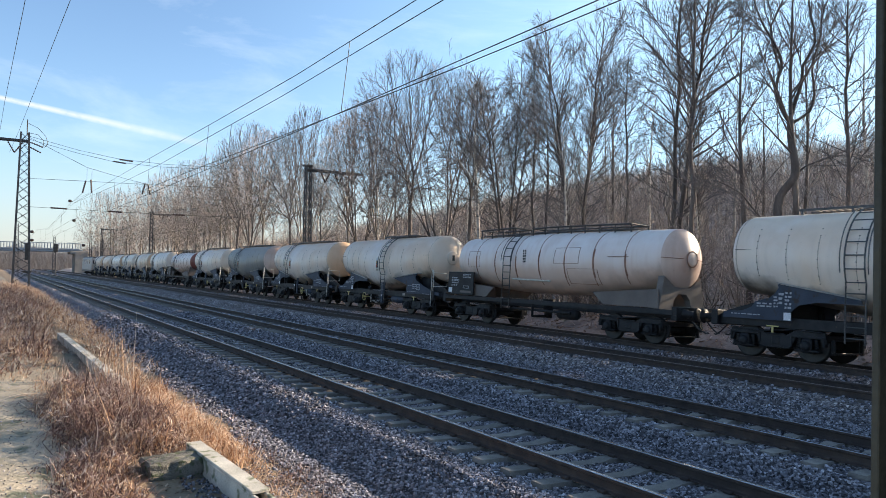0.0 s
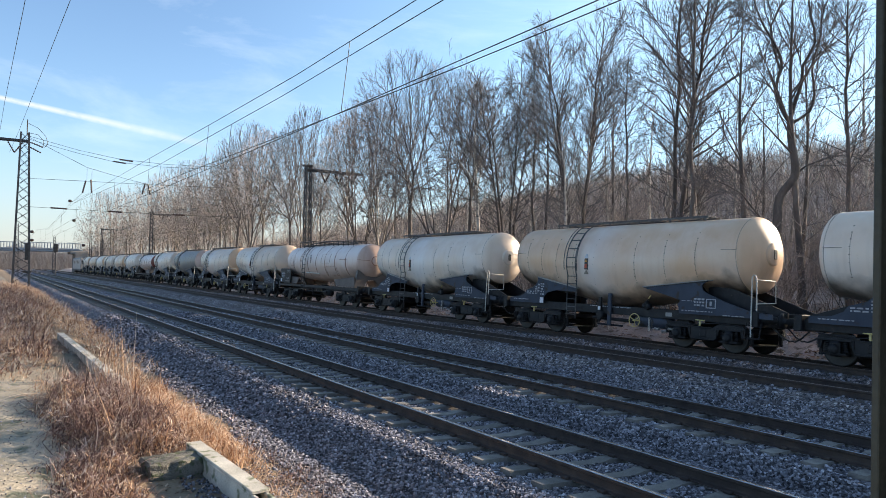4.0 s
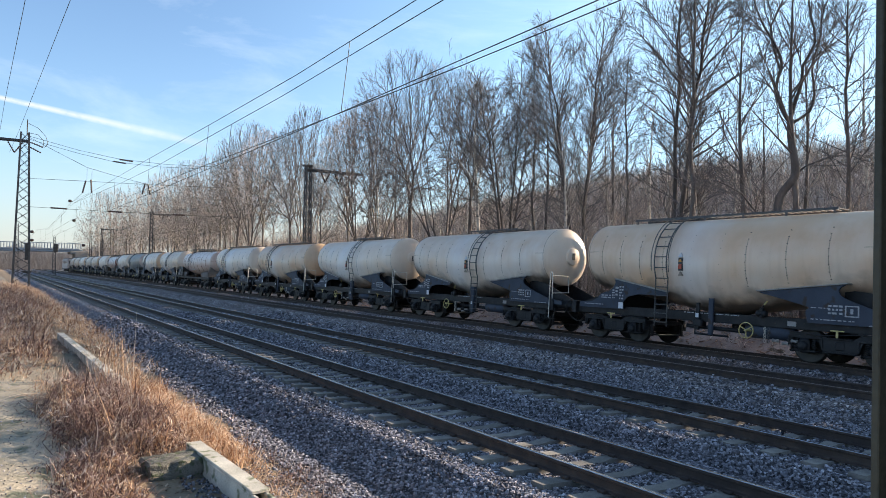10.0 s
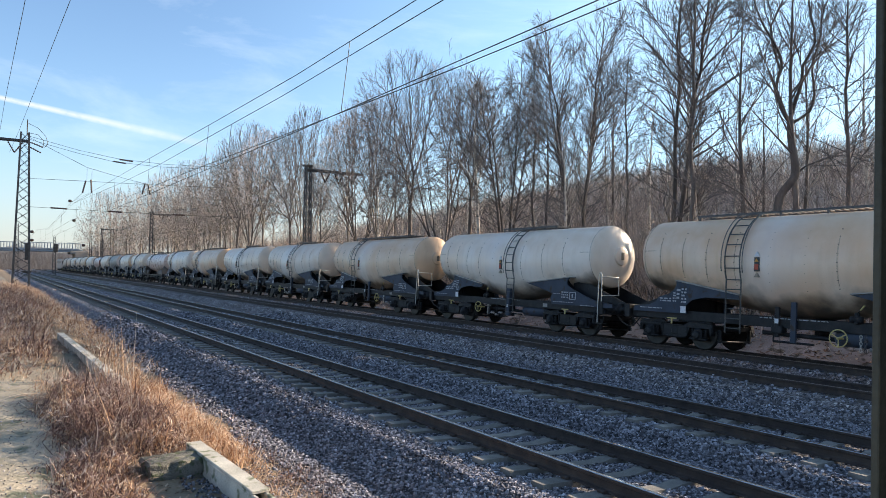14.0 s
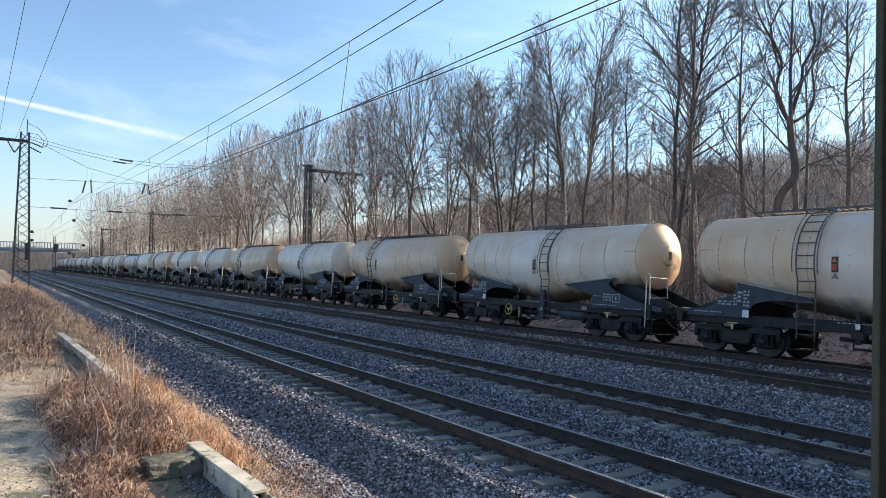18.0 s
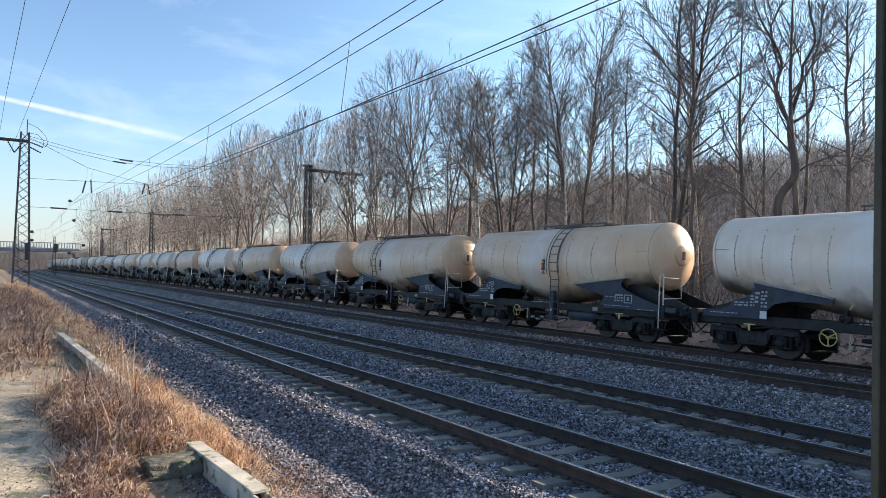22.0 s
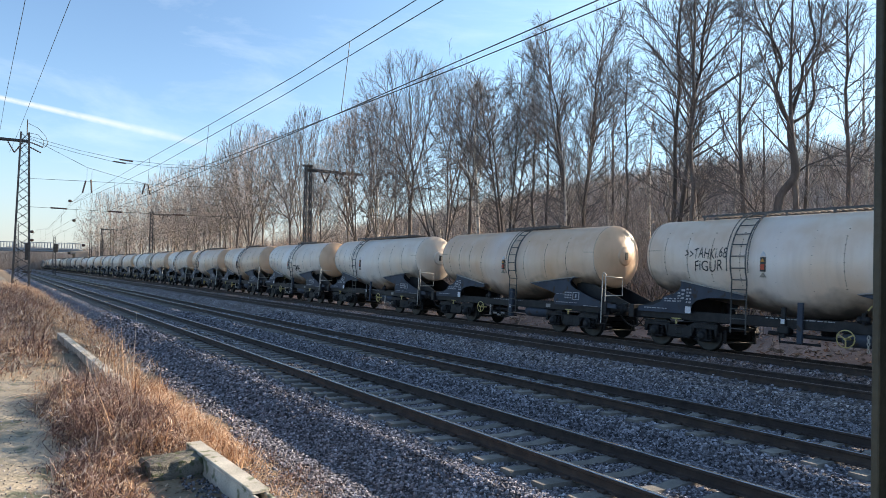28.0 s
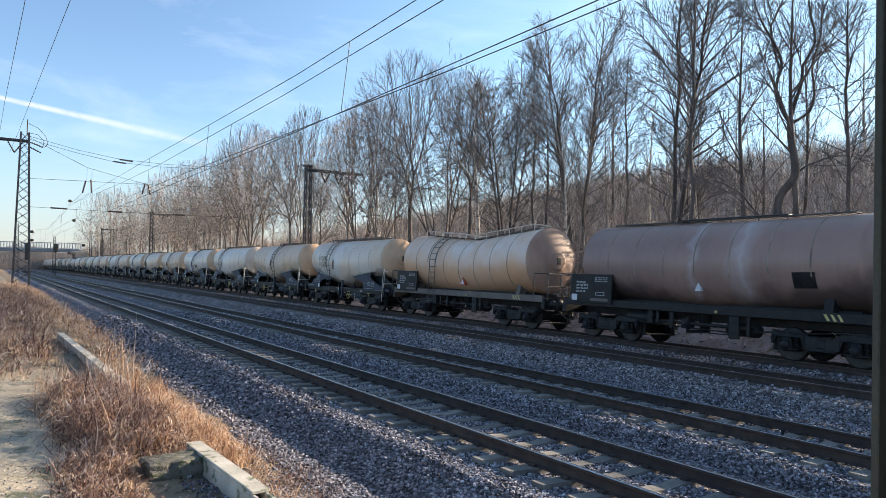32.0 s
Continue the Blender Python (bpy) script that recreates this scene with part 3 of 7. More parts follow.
def skin_plain(y):
    """Radius and axis height of the sagging tank at y from its middle."""
    r = R_MID - (R_MID - R_END) * min(1.0, max(0.0, abs(y) - 0.35) / (Y_END - 0.35))
    return r, TOP_Z - r


def skin(y):
    return skin_plain(y - TANK_AHEAD)


def ahead(w, names, by):
    """Shifts the named parts of a wagon along it."""
    for o in w.children:
        if o.name.split(".")[0] in names:
            o.location.y += by


def hoop(mesh, y, w, grow, cone=skin, a0=-math.pi, a1=math.pi, n=40):
    """A flat band round the tank."""
    vs, fs = [], []
    for yy in (y - w / 2, y + w / 2):
        r, cz = cone(yy)
        for g in (grow, -0.01):
            vs += [(p[0], yy, p[2]) for p in ring_arc(yy, cz, r + g, a0, a1, n)]
    k = n + 1
    for i in range(n):
        fs += [(i, i + 1, 2 * k + i + 1, 2 * k + i), (i, k + i, k + i + 1, i + 1), (2 * k + i, 2 * k + i + 1, 3 * k + i + 1, 3 * k + i)]
    mesh.add(vs, fs, True)
    return mesh


def tank_shell(y0, y1, cone, sides=48, step=0.4):
    m = Mesh()
    n = max(2, int(round((y1 - y0) / step)))
    ys = sorted({round(y0 + (y1 - y0) * i / n, 4) for i in range(n + 1)})
    vs, fs = [], []
    for y in ys:
        r, cz = cone(y)
        vs += ring_arc(y, cz, r, 0, 2 * math.pi * (1 - 1 / sides), sides - 1)
    for i in range(len(ys) - 1):
        for k in range(sides):
            j = (k + 1) % sides
            fs.append((i * sides + k, i * sides + j, (i + 1) * sides + j, (i + 1) * sides + k))
    return m.add(vs, fs, True)


# depth and radius along a dished end, from rim to middle
CAP_CURVE = ((0, 1), (0.08, 0.995), (0.16, 0.978), (0.24, 0.948), (0.33, 0.895), (0.43, 0.815), (0.54, 0.715), (0.65, 0.605), (0.76, 0.485), (0.86, 0.36), (0.94, 0.23), (0.985, 0.11))


def dished_cap(y, r, cz, out, depth=0.36):
    rows = [(y + out * depth * a, r * b) for a, b in CAP_CURVE]
    rows.append((y + out * depth, 0.001))
    return Mesh().turned(rows, "y", (0, 0, cz), 48)


def bogie(thing, y, mesh_store):
    """Two-axle bogie: frame, axle boxes, springs, brake gear."""
    if not mesh_store:
        fr = Mesh()
        for s in (-1, 1):
            x = s * 1.0
            fr.prism([(-1.4, 0.58), (-1.35, 0.8), (-0.55, 0.84), (-0.3, 0.7), (0.3, 0.7), (0.55, 0.84), (1.35, 0.8), (1.4, 0.58), (1.3, 0.45), (1.24, 0.66), (0.56, 0.66), (0.46, 0.4), (0.3, 0.34), (-0.3, 0.34), (-0.46, 0.4), (-0.56, 0.66), (-1.24, 0.66), (-1.3, 0.45)], "x", x - 0.06, x + 0.06)
        fr.box(-1.0, 1.0, -0.28, 0.28, 0.46, 0.72, 0.03)
        for e in (-1.28, 1.28):
            fr.box(-1.0, 1.0, e - 0.05, e + 0.05, 0.62, 0.76)
        ab = Mesh().box(-0.15, 0.13, -0.14, 0.14, -0.19, 0.2, 0.05).box(-0.12, 0.12, -0.31, 0.31, -0.16, -0.1, 0.02).turned([(-0.23, 0.0), (-0.23, 0.1), (-0.2, 0.125), (-0.14, 0.14)], "x", (0, 0, 0), 18)
        for k in range(4):
            t = k * 1.5708 + 0.785
            ab.turned([(-0.235, 0.0), (-0.235, 0.018), (-0.2, 0.018)], "x", (0, 0.085 * math.cos(t), 0.085 * math.sin(t)), 6)
        sp = Mesh().tube([(0.062 * math.cos(t), 0.062 * math.sin(t), 0.27 * t / 31.4) for t in np.linspace(0, 31.4, 61)], 0.015, 5).tube([(0, 0, 0.0), (0, 0, 0.27)], 0.03, 6)
        for s in (-1, 1):
            x = s * 1.0
            for e in (-0.9, 0.9):
                fr.box(x - 0.1, x + 0.1, e - 0.42, e + 0.42, 0.66, 0.72, 0.01)
                fr.box(x - 0.095, x + 0.095, e - 0.46, e - 0.42, 0.45, 0.72, 0.01)
                fr.box(x - 0.095, x + 0.095, e + 0.42, e + 0.46, 0.45, 0.72, 0.01)
            fr.box(x - 0.1, x + 0.1, -0.42, 0.42, 0.33, 0.37, 0.01).box(x - 0.1, x + 0.1, -0.3, 0.3, 0.69, 0.73, 0.01)
            fr.tube([(x - s * 0.02 + s * 0.1, -1.36, 0.83), (x + s * 0.08, -0.5, 0.86), (x + s * 0.08, 0.5, 0.76), (x + s * 0.08, 1.36, 0.83)], 0.02, 6)
            fr.box(x + s * 0.05 - 0.03, x + s * 0.05 + 0.03, -0.12, 0.12, 0.42, 0.64, 0.02)
        br = Mesh().tube([(-0.85, 0, 0.3), (0.85, 0, 0.3)], 0.03, 6)
        for s in (-0.75, 0.75):
            br.box(s - 0.05, s + 0.05, -0.05, 0.05, 0.26, 0.66, 0.02)
        ws = Mesh().tube([(-0.68, 0, 0), (0.68, 0, 0)], 0.085, 12)
        c = -0.755
        wheel = Mesh().turned([(0.075, 0.0), (0.075, 0.4), (0.06, 0.47), (0.045, 0.475), (0.03, 0.455), (-0.06, 0.45), (-0.066, 0.4), (-0.03, 0.365), (0.0, 0.2), (-0.05, 0.15), (-0.07, 0.13), (-0.075, 0.0)], "x", (0, 0, 0), 24)
        rim = Mesh().turned([(-0.066, 0.405), (-0.069, 0.41), (-0.066, 0.452), (-0.058, 0.4545)], "x", (0, 0, 0), 28)
        hub = Mesh()
        for k in range(6):
            t = k * 1.0472
            hub.turned([(-0.092, 0.0), (-0.092, 0.016), (-0.07, 0.018)], "x", (0, 0.09 * math.cos(t), 0.09 * math.sin(t)), 6)
        for key, m, mat in (("frame", fr, DARK_STEEL), ("box", ab, DARK_STEEL), ("spring", sp, DARK_STEEL), ("brake", br, DARK_STEEL), ("axle", ws, WHEEL_STEEL), ("wheel", wheel, WHEEL_STEEL), ("rim", rim, RIM_STEEL), ("hub", hub, WHEEL_STEEL)):
            mesh_store[key] = m.mesh(key, mat)
    b = part("bogie", mesh_store["frame"], None, thing, "black two-axle bogie frame", pose(0, y, 0))
    for e in (-1.42, -0.42, 0.42, 1.42):
        part("brake_beam", mesh_store["brake"], None, b, at=pose(0, e, 0))
    for e in (-0.9, 0.9):
        for s in (-1, 1):
            part("axle_box", mesh_store["box"], None, b, at=pose(s * 1.02, e, 0.46, 0, 0, 0 if s < 0 else 180))
            for o in (-0.225, 0.225):
                part("coil_spring", mesh_store["spring"], None, b, at=pose(s * 1.03, e + o, 0.375))
        w = part("wheelset", mesh_store["axle"], None, thing, "dark steel wheels on an axle", pose(0, y + e, 0.46))
        for s in (-1, 1):
            part("wheel", mesh_store["wheel"], None, w, at=pose(s * 0.755, 0, 0, 0, 0, 0 if s < 0 else 180))
            part("tyre_rim", mesh_store["rim"], None, w, "worn steel tyre rim", pose(s * 0.755, 0, 0, 0, 0, 0 if s < 0 else 180))


BOGIE = {}


def bars(mesh, y0, z0, w, h, rows, x, seed, gap=0.45):
    """Unreadable lettering as rows of small bars on a side plate facing -x."""
    r = random.Random(seed)
    for i in range(rows):
        z = z0 - i * h / rows
        bh = h / rows * (1 - gap)
        y = y0
        while y > y0 - w:
            d = r.uniform(0.05, 0.16)
            e = max(y - d, y0 - w)
            if y - e > 0.02:
                mesh.box(x - 0.004, x, e, y, z - bh, z)
            y = e - r.uniform(0.025, 0.06)
    return mesh


def underframe(w, half, mat):
    """Centre sill, headstocks, buffers, couplings and brake hoses."""
    part("centre_sill", Mesh().box(-0.3, 0.3, -half + 0.6, half - 0.6, 0.86, 1.16, 0.02), mat, w)
    for s in (-1, 1):
        part("headstock", Mesh().box(-1.25, 1.25, s * (half - 0.62) - 0.11, s * (half - 0.62) + 0.11, 0.84, 1.28, 0.02), mat, w)
        for x in (-0.875, 0.875):
            rows = [(half - 0.56, 0.16), (half - 0.4, 0.15), (half - 0.38, 0.115), (half - 0.2, 0.11), (half - 0.18, 0.085), (half - 0.05, 0.085), (half - 0.045, 0.2), (half - 0.02, 0.225), (half - 0.004, 0.18), (half - 0.002, 0.0)]
            part("buffer", Mesh().turned([(s * a, r) for a, r in rows], "y", (x, 0, 1.06), 24), DARK_STEEL, w, "greasy black buffer")
        hook = Mesh().tube([(0, s * (half - 0.55), 1.02), (0, s * (half - 0.15), 1.02), (0, s * (half + 0.02), 0.93)], 0.05, 8)
        part("draw_hook", hook, DARK_STEEL, w)
        for x in (-0.45, 0.35):
            hose = Mesh().tube([(x, s * (half - 0.55), 0.86), (x * 0.95, s * (half - 0.3), 0.62), (x * 0.8, s * (half - 0.08), 0.5), (x * 0.7, s * half, 0.52)], 0.024, 6)
            part("brake_hose", hose, BLACK_PAINT, w)


def ladder_on(w, y, a0, a1, cone, width=0.5, drop=None, mat=None):
    """A ladder bent round the tank's flank, optionally hanging down past the frame."""
    mat = mat or LADDER_STEEL
    rails, rungs = Mesh(), []
    for o in (-width / 2, width / 2):
        r, cz = cone(y + o)
        pts = ring_arc(y + o, cz, r + 0.1, a0, a1, 16)
        if drop is not None:
            pts.append((pts[-1][0] + 0.02, y + o, drop))
        rails.tube(pts, 0.02, 6)
        r2 = [(p[0], p[1] + (0.1 if o > 0 else -0.1), p[2]) for p in ring_arc(y + o, cz, r + 0.14, a0 + 0.25, a1 * 0.92, 14)]
        rails.tube(r2, 0.014, 6)
    r, cz = cone(y)
    n = int((a1 - a0) * r / 0.29)
    for i in range(n + 1):
        a = a0 + (a1 - a0) * i / n
        p = (-(r + 0.1) * math.sin(a), cz + (r + 0.1) * math.cos(a))
        rungs.append(((p[0], y - width / 2, p[1]), (p[0], y + width / 2, p[1])))
    if drop is not None:
        p = (-(r + 0.1) * math.sin(a1), cz + (r + 0.1) * math.cos(a1))
        z = p[1] - 0.28
        while z > drop - 0.02:
            rungs.append(((p[0], y - width / 2, z), (p[0], y + width / 2, z)))
            z -= 0.28
    ld = part("ladder", rails, mat, w, "grey steel ladder bent round the tank")
    for a, b in rungs:
        part("rung", Mesh().tube([a, b], 0.016, 6), mat, ld)


def hopper_wagon(low_ladder, sign_side):
    """Bogie powder tank wagon whose belly sags to the middle."""
    w = empty("tank_wagon")
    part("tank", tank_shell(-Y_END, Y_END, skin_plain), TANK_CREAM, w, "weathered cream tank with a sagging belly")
    for s in (-1, 1):
        r, cz = skin_plain(s * Y_END)
        cap = part("end_cap", dished_cap(s * Y_END, r, cz, s, 0.47), CAP_TAN, w, "yellowed dished tank end")
        hy = s * (Y_END + 0.45)
        h = part("inspection_hatch", Mesh().turned([(hy - s * 0.1, 0.36), (hy + s * 0.03, 0.34), (hy + s * 0.05, 0.3), (hy + s * 0.06, 0.0)], "y", (0, 0, cz + 0.02), 32), CAP_TAN, cap)
        part("hatch_plate", Mesh().box(-0.07, 0.07, hy + s * 0.07 - 0.015, hy + s * 0.07 + 0.015, cz - 0.12, cz + 0.16, 0.01), BLACK_PAINT, cap, "small dark plate")
    for y in (4.3, 3.4, 2.5, 1.5, -1.4, -2.55, -3.65):
        for a in (0.75, -2.2):
            part("seam_strap", hoop(Mesh(), y, 0.009, 0.006, skin_plain, a + 0.35, a + 1.3, 14), SEAM, w)
    for s in (-1, 1):
        part("end_seam", hoop(Mesh(), s * (Y_END - 0.02), 0.012, 0.008, skin_plain), SEAM, w)
        part("end_seam", Mesh().box(-1.19, -1.155, min(s * 4.5, s * 5.0), max(s * 4.5, s * 5.0), 3.06, 3.075), SEAM, w)
    studs = Mesh()
    for y in (4.3, 3.4, 2.5, 1.5, 0.4, -0.6, -1.4, -2.55, -3.65):
        r, cz = skin_plain(y)
        for a in np.linspace(0.95, 2.1, 8):
            for sd in (-1, 1):
                q = (sd * (r + 0.01) * math.sin(a), y, cz + (r + 0.01) * math.cos(a))
                d = 0.006 if abs(y) < 1 else 0.011
                studs.box(q[0] - d, q[0] + d, y - d, y + d, q[2] - d, q[2] + d)
    tagged(part("cladding_studs", studs, BLACK_PAINT, w), kind="stuff")
    # saddle plates between frame and tank
    front = [(5.75, 1.26), (5.15, 1.3), (4.87, 1.42), (4.74, 1.58), (4.32, 1.7), (4.16, 1.83), (4.08, 1.97), (4.1, 2.09), (1.9, 1.72), (1.9, 1.6), (3.0, 1.62), (3.5, 1.52), (3.75, 1.3), (3.68, 1.08), (5.75, 1.08)]
    rear = [(-1.2, 1.85), (-3.66, 2.12), (-3.5, 2.04), (-3.44, 1.94), (-3.5, 1.82), (-3.7, 1.72), (-4.3, 1.5), (-5.05, 1.28), (-5.75, 1.22), (-5.75, 1.08), (-2.66, 1.08), (-2.6, 1.38), (-2.7, 1.48), (-2.45, 1.56)]
    for s in (-1, 1):
        for poly in (front, rear):
            part("saddle_plate", Mesh().prism(poly, "x", s * 1.16, s * 1.2), FRAME_BLUE, w, "blue-grey side plate under the tank")
        for ya, za, yb, zb in ((4.1, 2.1, 1.9, 1.73), (-1.2, 1.86, -3.66, 2.13)):
            xs = sorted((s * 0.93, s * 1.25))
            vs = [(x, y, z + d) for y, z in ((ya, za), (yb, zb)) for x in xs for d in (0.0, 0.028)]
            part("saddle_ledge", Mesh().add(vs, [(0, 1, 3, 2), (4, 6, 7, 5), (0, 4, 5, 1), (2, 3, 7, 6), (1, 5, 7, 3), (0, 2, 6, 4)]), FRAME_PALE, w, "pale flange along the side plate")
        part("side_sill", Mesh().box(s * 1.02 - 0.06, s * 1.02 + 0.06, -5.7, 5.7, 0.88, 1.17, 0.01), DARK_STEEL, w)
        # added black wedges stand in for the shaded inside of the far plates
        part("end_gusset", Mesh().prism([(-3.4, 2.0), (-4.3, 1.9), (-5.95, 1.3), (-5.95, 1.0), (-3.4, 1.0)], "x", s * 0.74, s * 0.78), DARK_STEEL, w, "added black wedge standing in for shade under the tank end")
        part("end_gusset", Mesh().prism([(3.9, 1.95), (4.5, 1.72), (6.0, 1.25), (6.0, 1.0), (3.9, 1.0)], "x", s * 0.74, s * 0.78), DARK_STEEL, w, "added black wedge standing in for shade under the tank end")
    for s in (-1, 1):
        r, cz = skin(s * 3.8)
        part("end_saddle", Mesh().prism([(-1.15, 1.1), (1.15, 1.1), (0.85, cz - 0.55), (0.4, cz - r * 0.95), (-0.4, cz - r * 0.95), (-0.85, cz - 0.55)], "y", s * 3.55, s * 3.7), DARK_STEEL, w)
    underframe(w, 6.25, DARK_STEEL)
    for y in (4.2, -3.45):
        bogie(w, y, BOGIE)
    # outlets, valves and brake gear below the belly
    part("outlet_valve", Mesh().turned([(0.62, 0.0), (0.62, 0.14), (0.75, 0.2), (0.95, 0.2), (1.2, 0.35), (1.35, 0.45)], "z", (0, 0.1, 0), 24), DARK_STEEL, w)
    part("pipework", Mesh().tube([(-0.9, 1.3, 0.72), (-0.9, -1.1, 0.68), (-0.6, -1.3, 0.68), (0.3, -1.4, 0.7)], 0.06, 10).tube([(-1.05, 0.9, 0.95), (-1.05, 0.9, 0.5), (-1.0, -0.2, 0.5)], 0.035, 8), DARK_STEEL, w)
    part("brake_cylinder", Mesh().turned([(-1.2, 0.0), (-1.2, 0.15), (-0.55, 0.15), (-0.5, 0.05), (-0.2, 0.04)], "y", (0.25, 0, 0.72), 20), DARK_STEEL, w)
    part("air_tank", Mesh().turned([(-2.2, 0.0), (-2.17, 0.15), (-2.1, 0.21), (-0.8, 0.21), (-0.73, 0.15), (-0.7, 0.0)], "y", (-0.86, 0, 0.74), 24), FRAME_BLUE, w, "blue-black brake air tank")
    by = -0.97 if low_ladder else 1.95
    ly_hang = 0.75 if low_ladder else 0.0
    hw = part("brake_wheel", Mesh().tube([(-1.3, by + 0.22 * math.cos(t), 0.74 + 0.22 * math.sin(t)) for t in np.linspace(0, 2 * math.pi, 28, endpoint=False)], 0.015, 6, closed=True), YELLOW_PAINT, w, "yellow handbrake wheel")
    sp = Mesh().tube([(-1.36, by, 0.74), (-0.95, by, 0.74)], 0.03, 8)
    for k in range(3):
        t = k * 2.094 + 0.5
        sp.tube([(-1.3, by, 0.74), (-1.3, by + 0.22 * math.cos(t), 0.74 + 0.22 * math.sin(t))], 0.016, 6)
    part("spokes", sp, YELLOW_PAINT, hw)
    part("valve_hanger", Mesh().box(-1.18, -1.1, ly_hang - 0.06, ly_hang + 0.06, 0.62, 1.45, 0.01).box(-1.2, -0.9, ly_hang - 0.16, ly_hang + 0.16, 0.72, 0.94, 0.03), DARK_STEEL, w, "dark hanging valve bracket")
    if low_ladder:
        part("hanging_bar", Mesh().box(-1.2, -1.12, ly_hang - 0.55, ly_hang - 0.4, 0.5, 1.6, 0.01), FRAME_BLUE, w, "blue-grey hanging bar")
    part("bracket_label", Mesh().box(-1.19, -1.181, ly_hang - 0.055, ly_hang + 0.055, 1.0, 1.13), LABEL_WHITE, w)
    if not low_ladder:
        part("valve_box", Mesh().box(-1.24, -1.08, -0.12, 0.12, 0.46, 1.6, 0.02), FRAME_BLUE, w, "tall blue-grey valve box beside the ladder")
        part("box_label", Mesh().box(-1.25, -1.241, -0.06, 0.06, 0.82, 0.93), LABEL_WHITE, w)
    part("sill_label", Mesh().box(-1.092, -1.082, -2.3, -2.06, 0.95, 1.08), FRAME_PALE, w, "pale data sheet on the sill")
    # discharge valves with levers, brake rods and hanging links
    vy = by - 0.35
    part("discharge_valve", Mesh().turned([(vy - 0.14, 0.0), (vy - 0.14, 0.09), (vy - 0.06, 0.09), (vy - 0.05, 0.06), (vy + 0.05, 0.06), (vy + 0.06, 0.09), (vy + 0.14, 0.09), (vy + 0.14, 0.0)], "y", (-1.12, 0, 1.24), 16).box(-1.16, -1.06, vy - 0.05, vy + 0.05, 1.12, 1.42, 0.015), DARK_STEEL, w)
    lever = part("valve_lever", Mesh().tube([(-1.18, vy, 1.36), (-1.2, vy - 0.12, 1.48)], 0.016, 6), DARK_STEEL, w)
    part("lever_grip", Mesh().tube([(-1.2, vy - 0.12, 1.48), (-1.22, vy - 0.22, 1.6)], 0.02, 6), YELLOW_PAINT, lever, "yellow lever grip")
    part("brake_rod", Mesh().tube([(-0.95, by - 0.3, 0.6), (-0.95, by - 2.6, 0.55)], 0.022, 6).tube([(-1.0, by - 1.0, 0.58), (-1.02, by - 1.25, 0.42), (-1.0, by - 1.75, 0.4)], 0.02, 6), DARK_STEEL, w)
    for q in (0.45, 0.56):
        link = Mesh()
        for i in range(5):
            z = 0.82 - 0.085 * i
            link.tube([(-1.1 + 0.03 * math.cos(t) * (i % 2), by - q + 0.03 * math.cos(t) * (1 - i % 2), z + 0.05 * math.sin(t)) for t in np.linspace(0, 2 * math.pi, 8, endpoint=False)], 0.011, 4, closed=True)
        # bright chain paint stands in for white glints beside the brake wheel
        part("hanging_chain", link, RAIL_WHITE if q < 0.5 else LADDER_STEEL, w, "hanging chain, painted bright for its glints")
    for q, z in ((-0.75, 0.52), (-1.05, 0.46), (-1.3, 0.55)):
        part("pipe_fitting", Mesh().turned([(-0.08, 0.0), (-0.08, 0.045), (-0.03, 0.045), (-0.02, 0.03), (0.06, 0.03), (0.07, 0.05), (0.1, 0.05), (0.1, 0.0)], "y", (-1.05, by + q, z), 12), FRAME_PALE, w, "pale pipe fitting")
    for yb in (4.2, -3.45):
        part("brake_handle", Mesh().box(-1.24, -1.2, yb - 0.17, yb + 0.17, 0.9, 0.935, 0.008).box(-1.235, -1.205, yb - 0.025, yb + 0.025, 0.74, 0.9), YELLOW_PAINT, w, "dull yellow changeover handle")
    # roof walkway
    walkb = Mesh()
    w0, w1 = (-3.4, 3.6) if low_ladder else (-2.3, 1.25)
    for x in (-0.32, 0.32):
        walkb.box(x - 0.02, x + 0.02, w0, w1, TOP_Z + 0.06, TOP_Z + 0.12)
    for i in range(int((w1 - w0) / 0.195)):
        y = w0 + 0.05 + i * 0.195
        walkb.box(-0.32, 0.32, y - 0.04, y + 0.04, TOP_Z + 0.085, TOP_Z + 0.11)
    for i in range(6):
        y = w0 + 0.1 + (w1 - w0 - 0.2) * i / 5
        walkb.box(-0.34, -0.3, y - 0.03, y + 0.03, TOP_Z - 0.1, TOP_Z + 0.08)
        walkb.box(0.3, 0.34, y - 0.03, y + 0.03, TOP_Z - 0.1, TOP_Z + 0.08)
    tagged(part("roof_walkway", walkb, LADDER_STEEL, w, "dark grating walkway on the roof"), kind="stuff")
    ahead(w, {"tank", "end_cap", "seam_strap", "end_seam", "cladding_studs", "roof_walkway", "end_saddle"}, TANK_AHEAD)
    ahead(w, {"centre_sill", "headstock", "buffer", "draw_hook", "brake_hose", "side_sill"}, FRAME_AHEAD)
    ly = 1.95 if low_ladder else -0.36
    ladder_on(w, ly, 0.12, 1.95 if low_ladder else 2.0, skin, 0.5 if low_ladder else 0.42, 0.62)
    # handrails and steps at the rear platform
    hr = Mesh().tube([(-1.28, -5.16, 0.55), (-1.28, -5.16, 2.25), (-1.28, -5.2, 2.32), (-1.28, -5.26, 2.3), (-1.28, -5.3, 2.2), (-1.28, -5.32, 1.3)], 0.018, 8).tube([(-1.28, -5.26, 2.18), (-0.6, -5.45, 2.18), (-0.55, -5.45, 1.55), (-1.28, -5.3, 1.5)], 0.016, 8)
    part("handrail", hr, RAIL_WHITE, w, "pale bent handrail")
